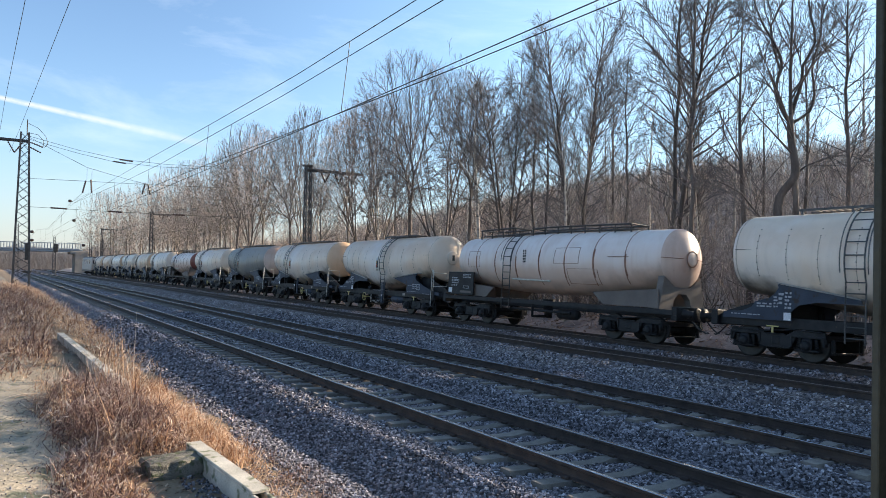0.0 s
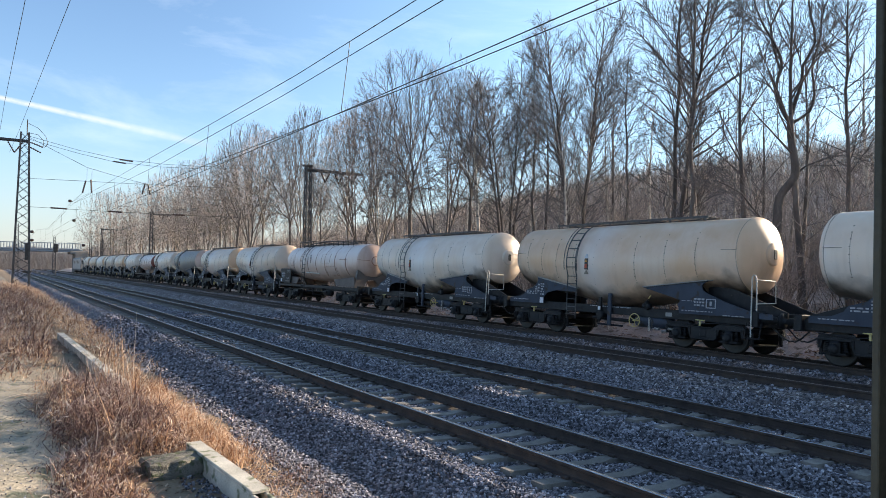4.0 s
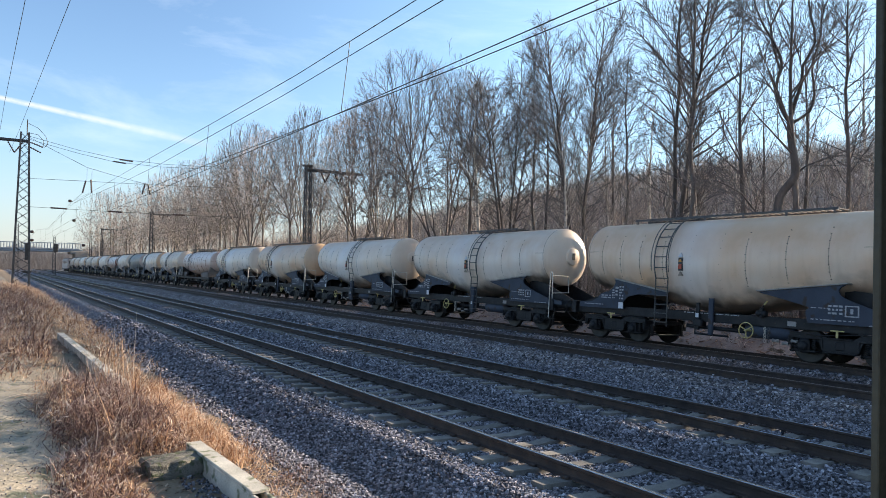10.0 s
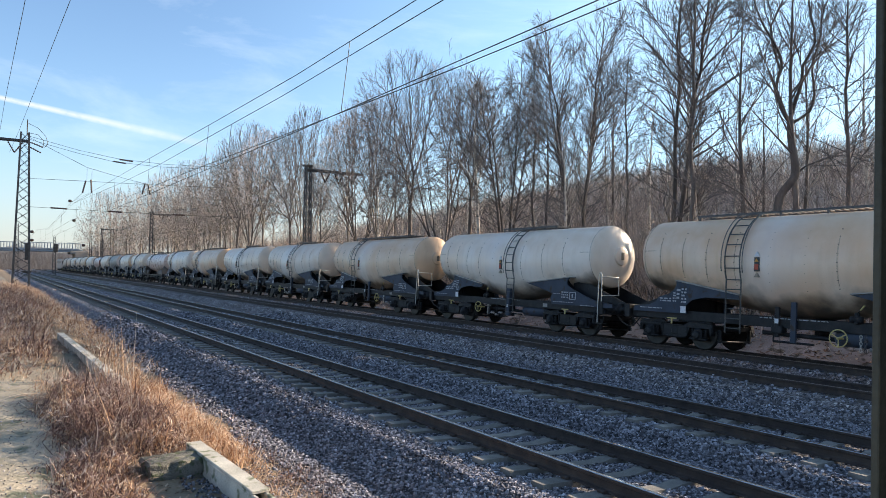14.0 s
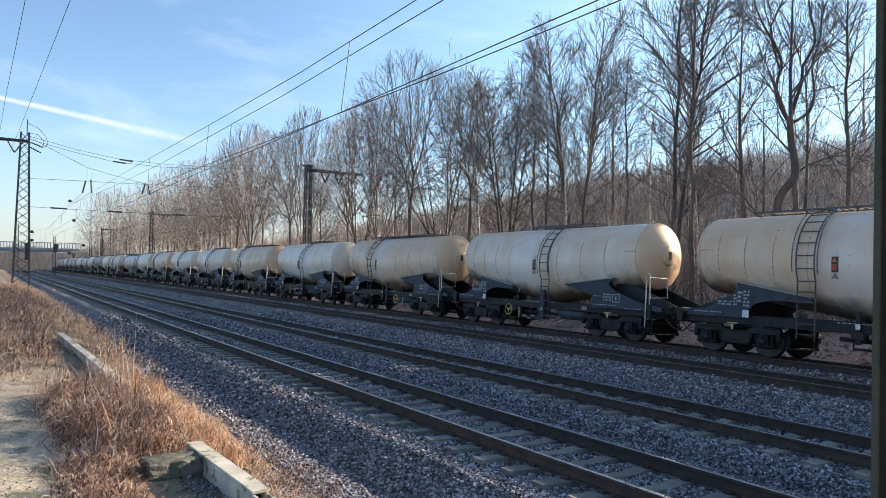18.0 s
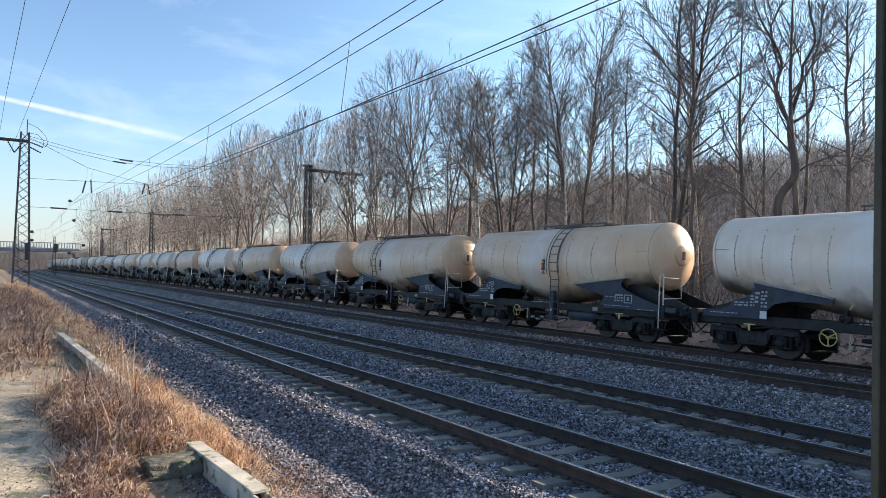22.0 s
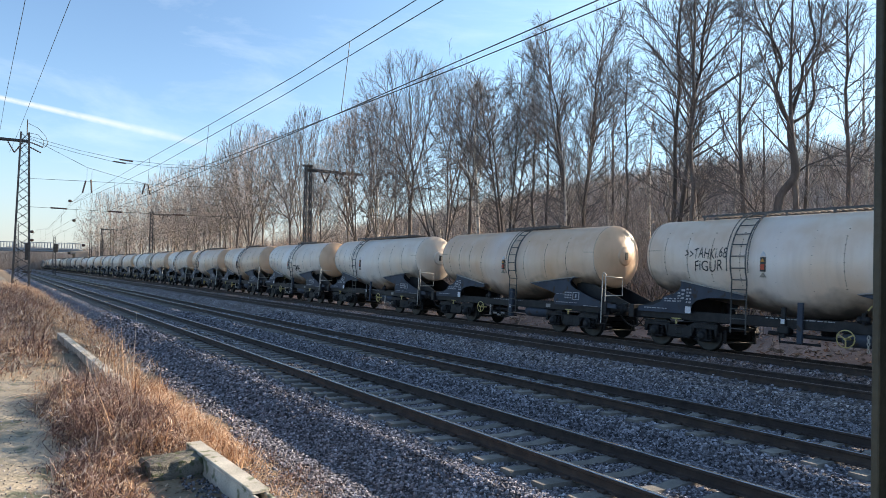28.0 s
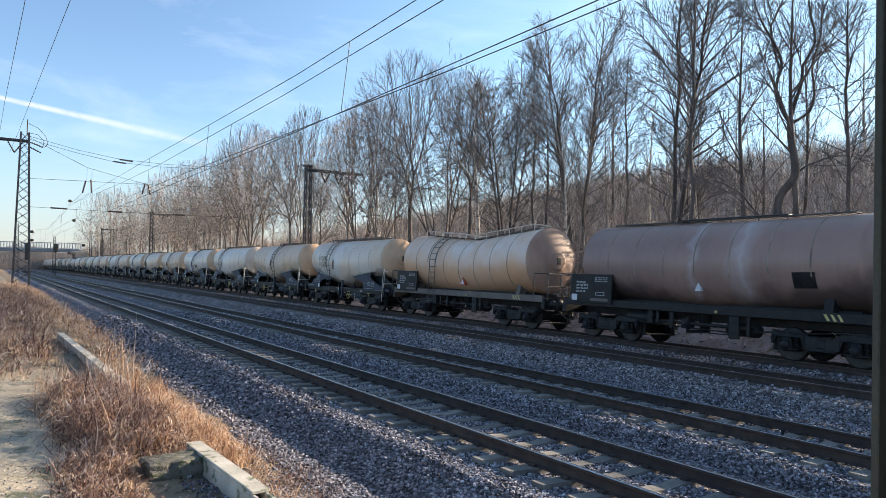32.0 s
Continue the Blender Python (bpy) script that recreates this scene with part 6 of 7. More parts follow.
def build_masts():
    left = lattice_mast("tall dark steel lattice mast carrying overhead wires", 2.5, 84, -0.4, 16.6, 1.55, 0.72, 0.0, 0.9)
    part("cross_arm", Mesh().box(-4.5, 0.3, -0.12, 0.12, 15.55, 15.85).box(-4.5, 0.3, -0.3, -0.22, 15.6, 15.75), MAST_STEEL, left)
    part("jumper_wire", Mesh().tube([(0.3, 0, 17.6), (1.2, 0, 17.2), (1.9, 0, 16.4), (2.1, 0, 15.6), (1.8, 0, 15.2)], 0.025, 5).tube([(0.4, 0, 16.6), (1.2, 0, 16.5), (1.7, 0, 15.9), (1.7, 0, 15.3)], 0.025, 5), WIRE, left)
    part("pole_top", Mesh().tube([(0.2, 0, 16.4), (0.2, 0, 18.0)], 0.06, 8), MAST_STEEL, left)
    part("switch_box", Mesh().box(0.3, 0.75, -0.3, 0.3, 3.2, 5.0, 0.03), MAST_STEEL, left)
    part("switch_arm", Mesh().box(0.1, 0.9, -0.5, 0.5, 1.9, 2.1, 0.02), MAST_STEEL, left)
    iso = Mesh()
    insulator(iso, (-1.5, 0, 15.5), (-0.9, 0, 14.4))
    insulator(iso, (-0.2, 0, 15.5), (-0.9, 0, 14.4))
    insulator(iso, (0.3, 0, 15.7), (1.7, 0, 15.2))
    insulator(iso, (0.3, 0, 15.2), (1.5, 0, 14.6))
    part("insulator", iso, INSULATOR, left)
    for y, h in ((56, 12.0), (126, 12.3), (190, 12.3)):
        m = lattice_mast("dark steel lattice mast beside the wood with a side arm", 22.7, y, -0.8, h, 0.62, 0.4)
        part("cap_plate", Mesh().box(-0.45, 0.35, -0.25, 0.25, h - 0.05, h + 0.1, 0.02), MAST_STEEL, m)
        part("cross_arm", Mesh().box(-0.3, 5.2, -0.1, 0.1, h - 0.45, h - 0.2, 0.02), MAST_STEEL, m)
        iso = Mesh()
        for x in (1.6, 2.9, 4.2):
            insulator(iso, (x - 0.4, 0, h - 0.45), (x, 0, h - 1.3))
            insulator(iso, (x + 0.4, 0, h - 0.45), (x, 0, h - 1.3))
        part("insulator", iso, INSULATOR, m)
    lattice_mast("far lattice mast beyond the bridge", -6, 150, -0.2, 17, 1.3, 0.5)
    for x, y, h in ((4.0, 165, 11), (13.4, 205, 10), (24.5, 230, 13), (26, 215, 10)):
        lattice_mast("far dark lattice mast beside the line", x, y, -0.4, h, 0.8, 0.45)


build_masts()


def catenary(top, low, droppers):
    """Messenger wire, contact wire and droppers over one track; top and low are lines of points."""
    th = tagged(empty("catenary"), "black messenger and contact wires with thin droppers", "overhead line", "overhead wires")
    part("messenger_wire", Mesh().tube(top, 0.0105, 5, caps=False), WIRE, th)
    part("contact_wire", Mesh().tube(low, 0.0105, 5, caps=False), WIRE, th)

    def at(line, y):
        for a, b in zip(line, line[1:]):
            if a[1] <= y <= b[1]:
                f = (y - a[1]) / (b[1] - a[1])
                return tuple(u + (v - u) * f for u, v in zip(a, b))
        return line[-1]
    for y in droppers:
        part("dropper", Mesh().tube([at(top, y), at(low, y)], 0.009, 4), WIRE, th)


MESSENGER_A = [(6.9, -8, 8.2), (6.9, 4, 7.95), (6.9, 11.6, 7.8), (6.9, 18, 7.78), (6.9, 27, 7.93), (6.9, 40, 8.2), (6.95, 62, 8.6), (7.0, 84, 9.2), (6.9, 120, 7.8), (6.9, 150, 8.9), (6.9, 190, 7.8), (6.9, 250, 8.6)]
CONTACT_A = [(6.7, -8, 6.12), (6.7, 18, 6.08), (6.9, 50, 6.3), (6.9, 250, 6.2)]
MESSENGER_B = [(7.2, -8, 8.0), (7.2, 8, 7.72), (7.2, 20, 7.63), (7.2, 38, 7.75), (7.2, 52, 8.06), (7.1, 84, 9.0), (7.0, 120, 7.7), (7.0, 150, 8.9), (7.0, 250, 8.0)]
CONTACT_B = [(7.1, -8, 6.1), (7.1, 10.5, 6.2), (7.1, 19.5, 6.36), (7.1, 32, 6.6), (7.0, 84, 7.2), (7.0, 250, 6.4)]
catenary(MESSENGER_A, CONTACT_A, (14.6, 27.2, 39.3, 52, 65, 78, 96, 110, 125, 140))
catenary(MESSENGER_B, CONTACT_B, (25.2, 37.8, 51, 64, 76, 98))
for x in (10.7, 15.8, 19.2):
    catenary([(x, y, 9.0 - 1.5 * (1 - ((y - 20) % 64 / 32 - 1) ** 2)) for y in np.linspace(62 if x < 20 else 20, 260, 40)], [(x + 0.15, 62, 6.0), (x - 0.15, 120, 6.0), (x, 260, 6.0)], (75, 90, 105, 122, 140))


def wire(label, pts, r=0.011, sides=5):
    return tagged(new("overhead_wire", Mesh().tube(pts, r, sides, caps=False).mesh("overhead_wire", WIRE)), label, "wire", "overhead wires")


wire("feeder wire running to the tall mast", [(0.1, 84, 14.6), (0.42, 55, 13.5), (0.87, 33, 13.5), (1.3, 10, 14.0), (1.5, -10, 14.6)], 0.014)
wire("feeder wire running to the tall mast", [(1.18, 84, 14.0), (1.6, 71, 14.0), (2.55, 33.7, 14.0), (3.1, 10, 14.4), (3.5, -10, 15.0)], 0.014)
for x, z in ((24.3, 10.0), (25.6, 10.0), (26.9, 10.0)):
    wire("feeder wire beside the wood", [(x, y, z - 1.1 * (1 - ((y + 14) % 70 / 35 - 1) ** 2)) for y in np.linspace(-14, 190, 60)])


def head_span():
    s = tagged(empty("head_span", pose(0, 84, 0)), "cross wires with brown insulators slung over the tracks", "overhead line", "overhead wires")
    spans = (((2.7, 15.9), (4.1, 15.6), (7.6, 14.85), (11.5, 14.3), (16.3, 14.15), (20.8, 14.3), (26, 14.9)),
             ((2.7, 15.6), (3.8, 15.33), (7.6, 14.5), (11.0, 13.95), (15.7, 13.8), (20.8, 14.0), (26, 14.6)),
             ((2.7, 15.85), (5.4, 14.5), (8.4, 13.05), (11.3, 12.35), (14.4, 11.7)),
             ((2.7, 11.4), (8.8, 11.55), (14.5, 11.65), (26, 12.0)), ((2.7, 8.43), (11.0, 8.34), (18.3, 8.35), (26, 8.4)))
    for line in spans:
        part("span_wire", Mesh().tube([(x, 0, z) for x, z in line], 0.024, 4, caps=False), WIRE, s)
    for (xa, za), (xb, zb) in (((11.6, 14.25), (13.0, 14.15)), ((11.0, 13.98), (12.3, 13.86)), ((8.3, 11.6), (8.0, 10.2)), ((8.8, 11.75), (8.9, 10.3)), ((14.35, 11.7), (14.05, 10.5)), ((14.65, 11.7), (14.9, 10.5)), ((5.0, 8.43), (6.6, 8.4)), ((10.6, 8.36), (12.0, 8.34)), ((17.4, 8.36), (18.8, 8.35))):
        part("insulator", insulator(Mesh(), (xa, 0, za), (xb, 0, zb), 0.11), INSULATOR, s)
    for x, za, zb in ((8.4, 13.05, 11.6), (8.88, 12.9, 11.75)):
        part("dropper", Mesh().tube([(x, 0, za), (x, 0, zb)], 0.02, 4), WIRE, s)
    for x, z in ((8.45, 10.9), (9.0, 8.3), (4.2, 6.6), (4.2, 5.5), (10.2, 5.0)):
        part("strain_weight", Mesh().turned([(-0.2, 0.0), (-0.12, 0.22), (0.12, 0.22), (0.2, 0.0)], "z", (x, 20, z), 12), INSULATOR, s)
    part("pull_off", Mesh().tube([(8.0, 0, 10.2), (7.0, 0, 9.15)], 0.02, 4), WIRE, s)
    part("pull_off", Mesh().tube([(8.9, 0, 10.3), (7.1, 0, 9.0)], 0.02, 4), WIRE, s)


head_span()


def contrail():
    """A fading vapour trail high over the line."""
    m = bpy.data.materials.new("vapour")
    m.use_nodes = True
    nt = m.node_tree
    nt.nodes.clear()
    N, L = nt.nodes.new, nt.links.new
    out, mix, em, tr = N("ShaderNodeOutputMaterial"), N("ShaderNodeMixShader"), N("ShaderNodeEmission"), N("ShaderNodeBsdfTransparent")
    em.inputs["Color"].default_value, em.inputs["Strength"].default_value = (0.95, 0.98, 1.0, 1), 0.42
    at, nz, mul = N("ShaderNodeAttribute"), N("ShaderNodeTexNoise"), N("ShaderNodeMath")
    at.attribute_name = "fade"
    co = N("ShaderNodeTexCoord")
    nz.inputs["Scale"].default_value, nz.inputs["Detail"].default_value = 0.02, 6.0
    L(co.outputs["Object"], nz.inputs["Vector"])
    mr = N("ShaderNodeMapRange")
    mr.inputs["From Min"].default_value, mr.inputs["From Max"].default_value = 0.1, 0.5
    L(nz.outputs["Fac"], mr.inputs["Value"])
    mul.operation = "MULTIPLY"
    L(at.outputs["Fac"], mul.inputs[0])
    L(mr.outputs[0], mul.inputs[1])
    L(mul.outputs[0], mix.inputs["Fac"])
    L(tr.outputs[0], mix.inputs[1])
    L(em.outputs[0], mix.inputs[2])
    L(mix.outputs[0], out.inputs["Surface"])
    a, b = Vector((-160, 2930, 619)), Vector((760, 2870, 492))
    V, fade = [], []
    for i in range(41):
        t = i / 40
        c = a.lerp(b, t)
        half = 9 + 13 * t
        for k in (-1, -0.5, 0, 0.5, 1):
            V.append((c.x, c.y, c.z + k * half))
            fade.append((1 - abs(k)) ** 0.7 * max(0.0, 1 - t) ** 0.6)
    F = [(5 * i + k, 5 * i + k + 1, 5 * i + 6 + k, 5 * i + 5 + k) for i in range(40) for k in range(4)]
    me = raw_mesh("vapour_trail", V, F, m)
    lay = me.attributes.new("fade", "FLOAT", "POINT")
    lay.data.foreach_set("value", fade)
    tagged(new("vapour_trail", me), "thin white vapour trail fading across the blue sky", "vapour trail", kind="structure")


contrail()


# ---- bridge and far things ----
def build_bridge():
    b = tagged(empty("road_bridge", pose(0, 255, 0)), "pale blue-grey girder bridge with a railing over the line", "bridge")
    part("deck", Mesh().box(-120, 24.5, -4, 4, 6.3, 7.0, 0.05), BRIDGE_PAINT, b)
    part("parapet", Mesh().box(-120, 23.5, -4.2, -4.0, 7.0, 7.4), BRIDGE_PAINT, b)
    rail = Mesh().box(-120, 23.5, -4.2, -4.1, 9.0, 9.2)
    part("top_rail", rail, BRIDGE_PAINT, b)
    for i in range(70):
        x = -30 + i * 0.78
        part("railing_post", Mesh().box(x - 0.13, x + 0.13, -4.18, -4.1, 7.4, 9.0), BRIDGE_PAINT, b) if i == 0 else part("railing_post", bpy.data.meshes["railing_post"], None, b, at=pose(i * 0.78, 0, 0))
    part("abutment", Mesh().box(22.2, 26, -4.5, 4.5, -1, 6.4, 0.1), BRIDGE_STONE, b)
    part("bearing_beam", Mesh().box(20.8, 26.5, -4.4, 4.4, 5.6, 6.6, 0.1), BRIDGE_STONE, b)
    part("pier", Mesh().box(-12, -10.5, -4, 4, -1, 6.3, 0.1), BRIDGE_STONE, b)


build_bridge()


def build_signal():
    s = tagged(empty("railway_signal", pose(12.6, 188, -0.4)), "tall dark railway signal beside the far tracks", "signal")
    part("post", Mesh().tube([(0, 0, 0), (0, 0, 6.0)], 0.1, 8), MAST_STEEL, s)
    part("signal_head", Mesh().box(-0.45, 0.45, -0.2, 0.2, 5.6, 7.6, 0.08), BLACK_PAINT, s)
    part("hood", Mesh().box(-0.3, 0.3, -0.4, -0.2, 6.9, 7.0), BLACK_PAINT, s)


build_signal()


def build_far_woods():
    """Brown wood line beyond the bridge, distance haze mixed into its twig colour."""
    r = np.random.default_rng(3)
    k = 46000
    x = r.uniform(-60, 170, k)
    y = 330 + r.uniform(0, 60, k) + 0.2 * np.abs(x)
    h = r.uniform(0, 1, k) ** 0.8 * (8 + 3 * np.sin(x * 0.05) + 2 * np.sin(x * 0.17))
    w = r.uniform(0.05, 0.14, k)
    z0 = np.maximum(h - r.uniform(2, 5, k), -0.6)
    dx, dy = r.normal(0, 1.3, k), r.normal(0, 0.5, k)
    v = np.stack([np.stack([x - w, y, z0], -1), np.stack([x + w, y, z0], -1), np.stack([x + dx, y + dy, h], -1)], 1).reshape(-1, 3)
    me = raw_mesh("far_woods", v, np.arange(3 * k).reshape(-1, 3), HAZE_TINTED_WOOD)
    tagged(new("far_woods", me), "brown leafless woods beyond the bridge, greyed by painted haze", "woods", kind="stuff")


build_far_woods()


# ---- verge: beam barrier, block, post, grass ----
def build_barrier():
    def stretch(xa, ya, xb, yb):
        """An empty at one end, turned along the run, and its length."""
        th = tagged(empty("cable_trough", pose(xa, ya, 0.0, 0, 0, math.degrees(math.atan2(xa - xb, yb - ya)))), "pale weathered concrete cable trough in the dry grass", "cable trough", "edging troughs")
        return th, math.hypot(xb - xa, yb - ya)
    for xa, ya, xb, yb, lids in ((2.33, 5.2, 2.15, 8.9, ((1.45, 3.7),)), (2.12, 13.9, 2.075, 15.3, ((0.0, 1.4),)), (2.06, 15.6, 1.96, 20.3, ((0.0, 2.3), (2.32, 4.69))), (1.959, 20.32, 1.86, 25.0, ((0.0, 2.3), (2.33, 4.67)))):
        th, L = stretch(xa, ya, xb, yb)
        for x in (-0.068, 0.068):
            part("side_wall", Mesh().box(x - 0.02, x + 0.02, 0, L, -0.12, 0.238, 0.008), BEAM_CONCRETE, th)
        part("trough_floor", Mesh().box(-0.047, 0.047, 0.003, L - 0.003, 0.0, 0.04), BEAM_CONCRETE, th)
        for a, b in lids:
            part("lid", Mesh().box(-0.094, 0.094, a, b, 0.241, 0.278, 0.007), BEAM_CONCRETE, th)
    bm = bmesh.new()
    bmesh.ops.create_icosphere(bm, subdivisions=4, radius=1.0)
    for v in bm.verts:
        c = v.co.copy()
        k = max(abs(c.x), abs(c.y), abs(c.z))
        c = c.lerp(c / k, 0.88)
        d = 1 + 0.12 * noise.noise(c * 2.3) + 0.05 * noise.noise(c * 7.0)
        v.co = Vector((c.x * 0.31, c.y * 0.24, c.z * 0.23)) * d
    me = bpy.data.meshes.new("stone_block")
    bm.to_mesh(me)
    bm.free()
    me.materials.append(BLOCK_STONE)
    ob = tagged(new("stone_block", me), "rough mossy concrete block beside the edging beam", "block")
    ob.matrix_basis = pose(1.79, 8.38, 0.03, 0, 0, 4)


build_barrier()


def build_fence():
    f = tagged(empty("board_fence", pose(38.0, 13.0, 1.6)), "grey weathered board fence at the foot of the wood", "fence")
    for i in range(38):
        part("board", Mesh().box(-0.015, 0.015, 0, 0.18, 0.05, 3.0, 0.005).mesh("board", FENCE_GREY) if i == 0 else bpy.data.meshes["board"], None, f, at=pose(0, i * 0.2, 0))
    for i in range(5):
        part("fence_post", Mesh().box(0.02, 0.12, i * 1.9 - 0.05, i * 1.9 + 0.05, -0.2, 3.1, 0.01), FENCE_GREY, f)


build_fence()


def build_post():
    p = tagged(empty("steel_post", pose(1.122, 0.549, 0.28, 0.0, 2.0, 0)), "dark olive steel post with bolt holes", "post")
    part("flange", Mesh().box(0, 0.16, -0.012, 0.0, 0, 4.2, 0.002), POST_STEEL, p)
    part("web", Mesh().box(0.075, 0.085, -0.16, -0.014, 0, 4.2), POST_STEEL, p)
    for z in (2.375, 2.325):
        part("bolt_hole", Mesh().turned([(-0.002, 0.0), (-0.002, 0.006), (0.0, 0.006)], "y", (0.026, -0.012, z), 12), BLACK_PAINT, p)
    part("back_flange", Mesh().box(0, 0.16, -0.174, -0.162, 0, 4.2, 0.002), POST_STEEL, p)


build_post()


def blades(name, n, pos, length, width, droop, mat, label, seed, segs=4, steep=62.0, curl=0.5):
    """Dry stalks and blades as arching tapering ribbons; pos(rng, n) gives their roots, droop the degrees by which tips sink."""
    r = np.random.default_rng(seed)
    base = pos(r, n)
    k = len(base)
    L = length * r.gamma(5.0, 0.2, k)
    az, turn = r.uniform(0, 2 * np.pi, k), r.normal(0, curl, k)
    rise = np.radians(np.clip(r.normal(steep, 24, k), -12 if curl > 0.6 else 8, 92))
    sink = np.radians(droop * r.uniform(0.1, 1.6, k))
    wd = width * r.uniform(0.5, 1.5, k)
    V, c = [], base.copy()
    for i in range(segs + 1):
        t = i / segs
        e, h = rise - sink * t, az + turn * t
        s = np.stack([-np.sin(h), np.cos(h), 0.4 * np.sin(3 * h)], -1) * (wd * (1 - 0.8 * t))[:, None]
        V += [c - s, c + s]
        c = c + np.stack([np.cos(h) * np.cos(e), np.sin(h) * np.cos(e), np.sin(e)], -1) * (L / segs)[:, None]
    V = np.stack(V, 1)
    m = 2 * (segs + 1)
    off = (np.arange(k) * m)[:, None]
    F = np.concatenate([off + np.array([2 * i, 2 * i + 1, 2 * i + 3, 2 * i + 2])[None, :] for i in range(segs)])
    me = raw_mesh(name, V.reshape(-1, 3), F, mat)
    return tagged(new(name, me), label, "grass", kind="stuff")


def band(x0, x1, y0, y1, clump=0.0, power=1.0):
    def f(r, n):
        y = y0 + (y1 - y0) * r.random(n) ** power
        x = r.uniform(x0, x1, n)
        if clump:
            keep = (np.sin(x * 2.3 + y * 1.1) + np.sin(y * 2.7 - x * 1.9) + 0.8 * np.sin(y * 0.9)) > r.uniform(-1.6, 1.6, n) * 1.2 - clump
            x, y = x[keep], y[keep]
        return np.stack([x, y, ground_z(x, y) - 0.02], -1)
    return f


def spots(n_spots, spread, x0, x1, y0, y1, seed, heap=0.0):
    """Tufts: roots gathered round a few centres, tangled up to heap metres above the soil."""
    def f(r, n):
        q = np.random.default_rng(seed)
        cs = np.stack([q.uniform(x0, x1, n_spots), q.uniform(y0, y1, n_spots), q.uniform(0.35, 1.0, n_spots)], -1)
        i = r.integers(0, n_spots, n)
        dx, dy = r.normal(0, spread, n), r.normal(0, spread * 1.4, n)
        x, y = cs[i, 0] + dx, cs[i, 1] + dy
        up = heap * cs[i, 2] * np.exp(-(dx / spread) ** 2 / 3 - (dy / spread) ** 2 / 6) * r.random(n) ** 0.7
        keep = ~((x > 0.064 * y) & (x < 2.85 - 0.019 * y) & (y > 14.2) & (y < 33))
        keep &= ~((x > 1.36) & (x < 2.2) & (y < 8.75)) & ~((x > 2.0) & (x < 2.45) & (y < 8.85))
        x, y, up = x[keep], y[keep], up[keep]
        return np.stack([x, y, ground_z(x, y) - 0.02 + up], -1)
    return f


STRAW = "pale orange dry grass arching along the edging trough"
TANGLE = "tangle of dead reddish bramble stems"
blades("dry_grass", 15000, spots(64, 0.15, 2.2, 2.85, 9.2, 16.5, 1, 0.42), 0.17, 0.0062, 120, GRASS_DRY, STRAW, 1, 4, 45, 1.6)
blades("dry_grass", 2600, spots(40, 0.13, 2.15, 2.9, 9.2, 16, 21, 0.1), 0.34, 0.0035, 110, GRASS_DRY, STRAW, 21, 5, 62, 0.8)
blades("dry_grass", 900, spots(14, 0.13, 2.6, 3.5, 5.5, 8.8, 2, 0.05), 0.12, 0.0045, 120, GRASS_DRY, STRAW, 8, 4, 45, 1.4)
blades("bramble_stems", 13000, spots(34, 0.2, 1.05, 2.0, 9.1, 13.4, 5, 0.62), 0.24, 0.0052, 120, BRAMBLE, TANGLE, 3, 5, 35, 1.8)
blades("bramble_stems", 1800, spots(40, 0.2, 1.0, 2.0, 8.9, 13.4, 25, 0.35), 0.55, 0.0042, 110, BRAMBLE, TANGLE, 25, 6, 40, 1.0)
blades("dry_grass", 4200, spots(26, 0.17, 0.85, 2.0, 8.8, 13.8, 3, 0.5), 0.17, 0.006, 120, GRASS_DRY, "tangled tawny dry grass clump", 2, 4, 40, 1.7)
blades("dry_grass", 450, spots(26, 0.2, 0.9, 2.0, 8.8, 13.4, 33, 0.35), 0.6, 0.0052, 70, GRASS_DRY, "long pale straw stalks", 33, 6, 35, 0.6)
blades("dry_grass", 420, spots(9, 0.12, 1.6, 2.0, 13.2, 14.6, 4), 0.85, 0.0042, 40, GRASS_DRY, "tall pale straw stalks", 9, 5, 80, 0.3)
blades("bramble_stems", 1500, spots(16, 0.16, 2.9, 3.6, 6.5, 10.5, 6, 0.12), 0.15, 0.0038, 120, BRAMBLE, TANGLE, 10, 5, 40, 1.4)
blades("dry_grass", 900, spots(10, 0.16, 1.5, 2.02, 6.6, 7.6, 26, 0.1), 0.16, 0.0055, 120, GRASS_DRY, "tangled tawny dry grass clump", 26, 4, 40, 1.6)
blades("bramble_stems", 2600, spots(16, 0.16, 0.75, 1.3, 7.4, 9.0, 27, 0.22), 0.2, 0.005, 120, BRAMBLE, TANGLE, 27, 5, 35, 1.7)
blades("dry_grass", 900, spots(12, 0.16, 0.75, 1.3, 7.6, 9.0, 28, 0.2), 0.16, 0.005, 120, GRASS_DRY, "tangled tawny dry grass clump", 28, 4, 40, 1.6)
blades("dry_grass", 2200, band(-1.2, 1.6, 5.5, 17, -0.6), 0.07, 0.004, 110, GRASS_DRY, "sparse dead grass on the dirt path", 11, 3, 40)
blades("dry_grass", 30000, spots(330, 0.42, -2.5, 3.6, 18, 85, 7, 0.75), 0.3, 0.0105, 110, GRASS_DRY, "orange-brown dry grass on the far verge", 4, 4, 42, 1.5)
blades("bramble_stems", 20000, spots(260, 0.45, -2.5, 2.4, 18, 70, 8, 0.8), 0.4, 0.011, 110, BRAMBLE, "dead reddish undergrowth on the far verge", 5, 4, 40, 1.5)
blades("dry_grass", 6000, band(0.9, 2.9, 13.4, 34, -0.2), 0.14, 0.006, 100, GRASS_DRY, "short matted dry grass along the far edging trough", 12, 4, 40, 1.4)
blades("bramble_stems", 2600, band(0.7, 1.7, 14.4, 32, -0.2), 0.22, 0.006, 110, BRAMBLE, "dead reddish stems along the far edging trough", 13, 4, 40, 1.4)
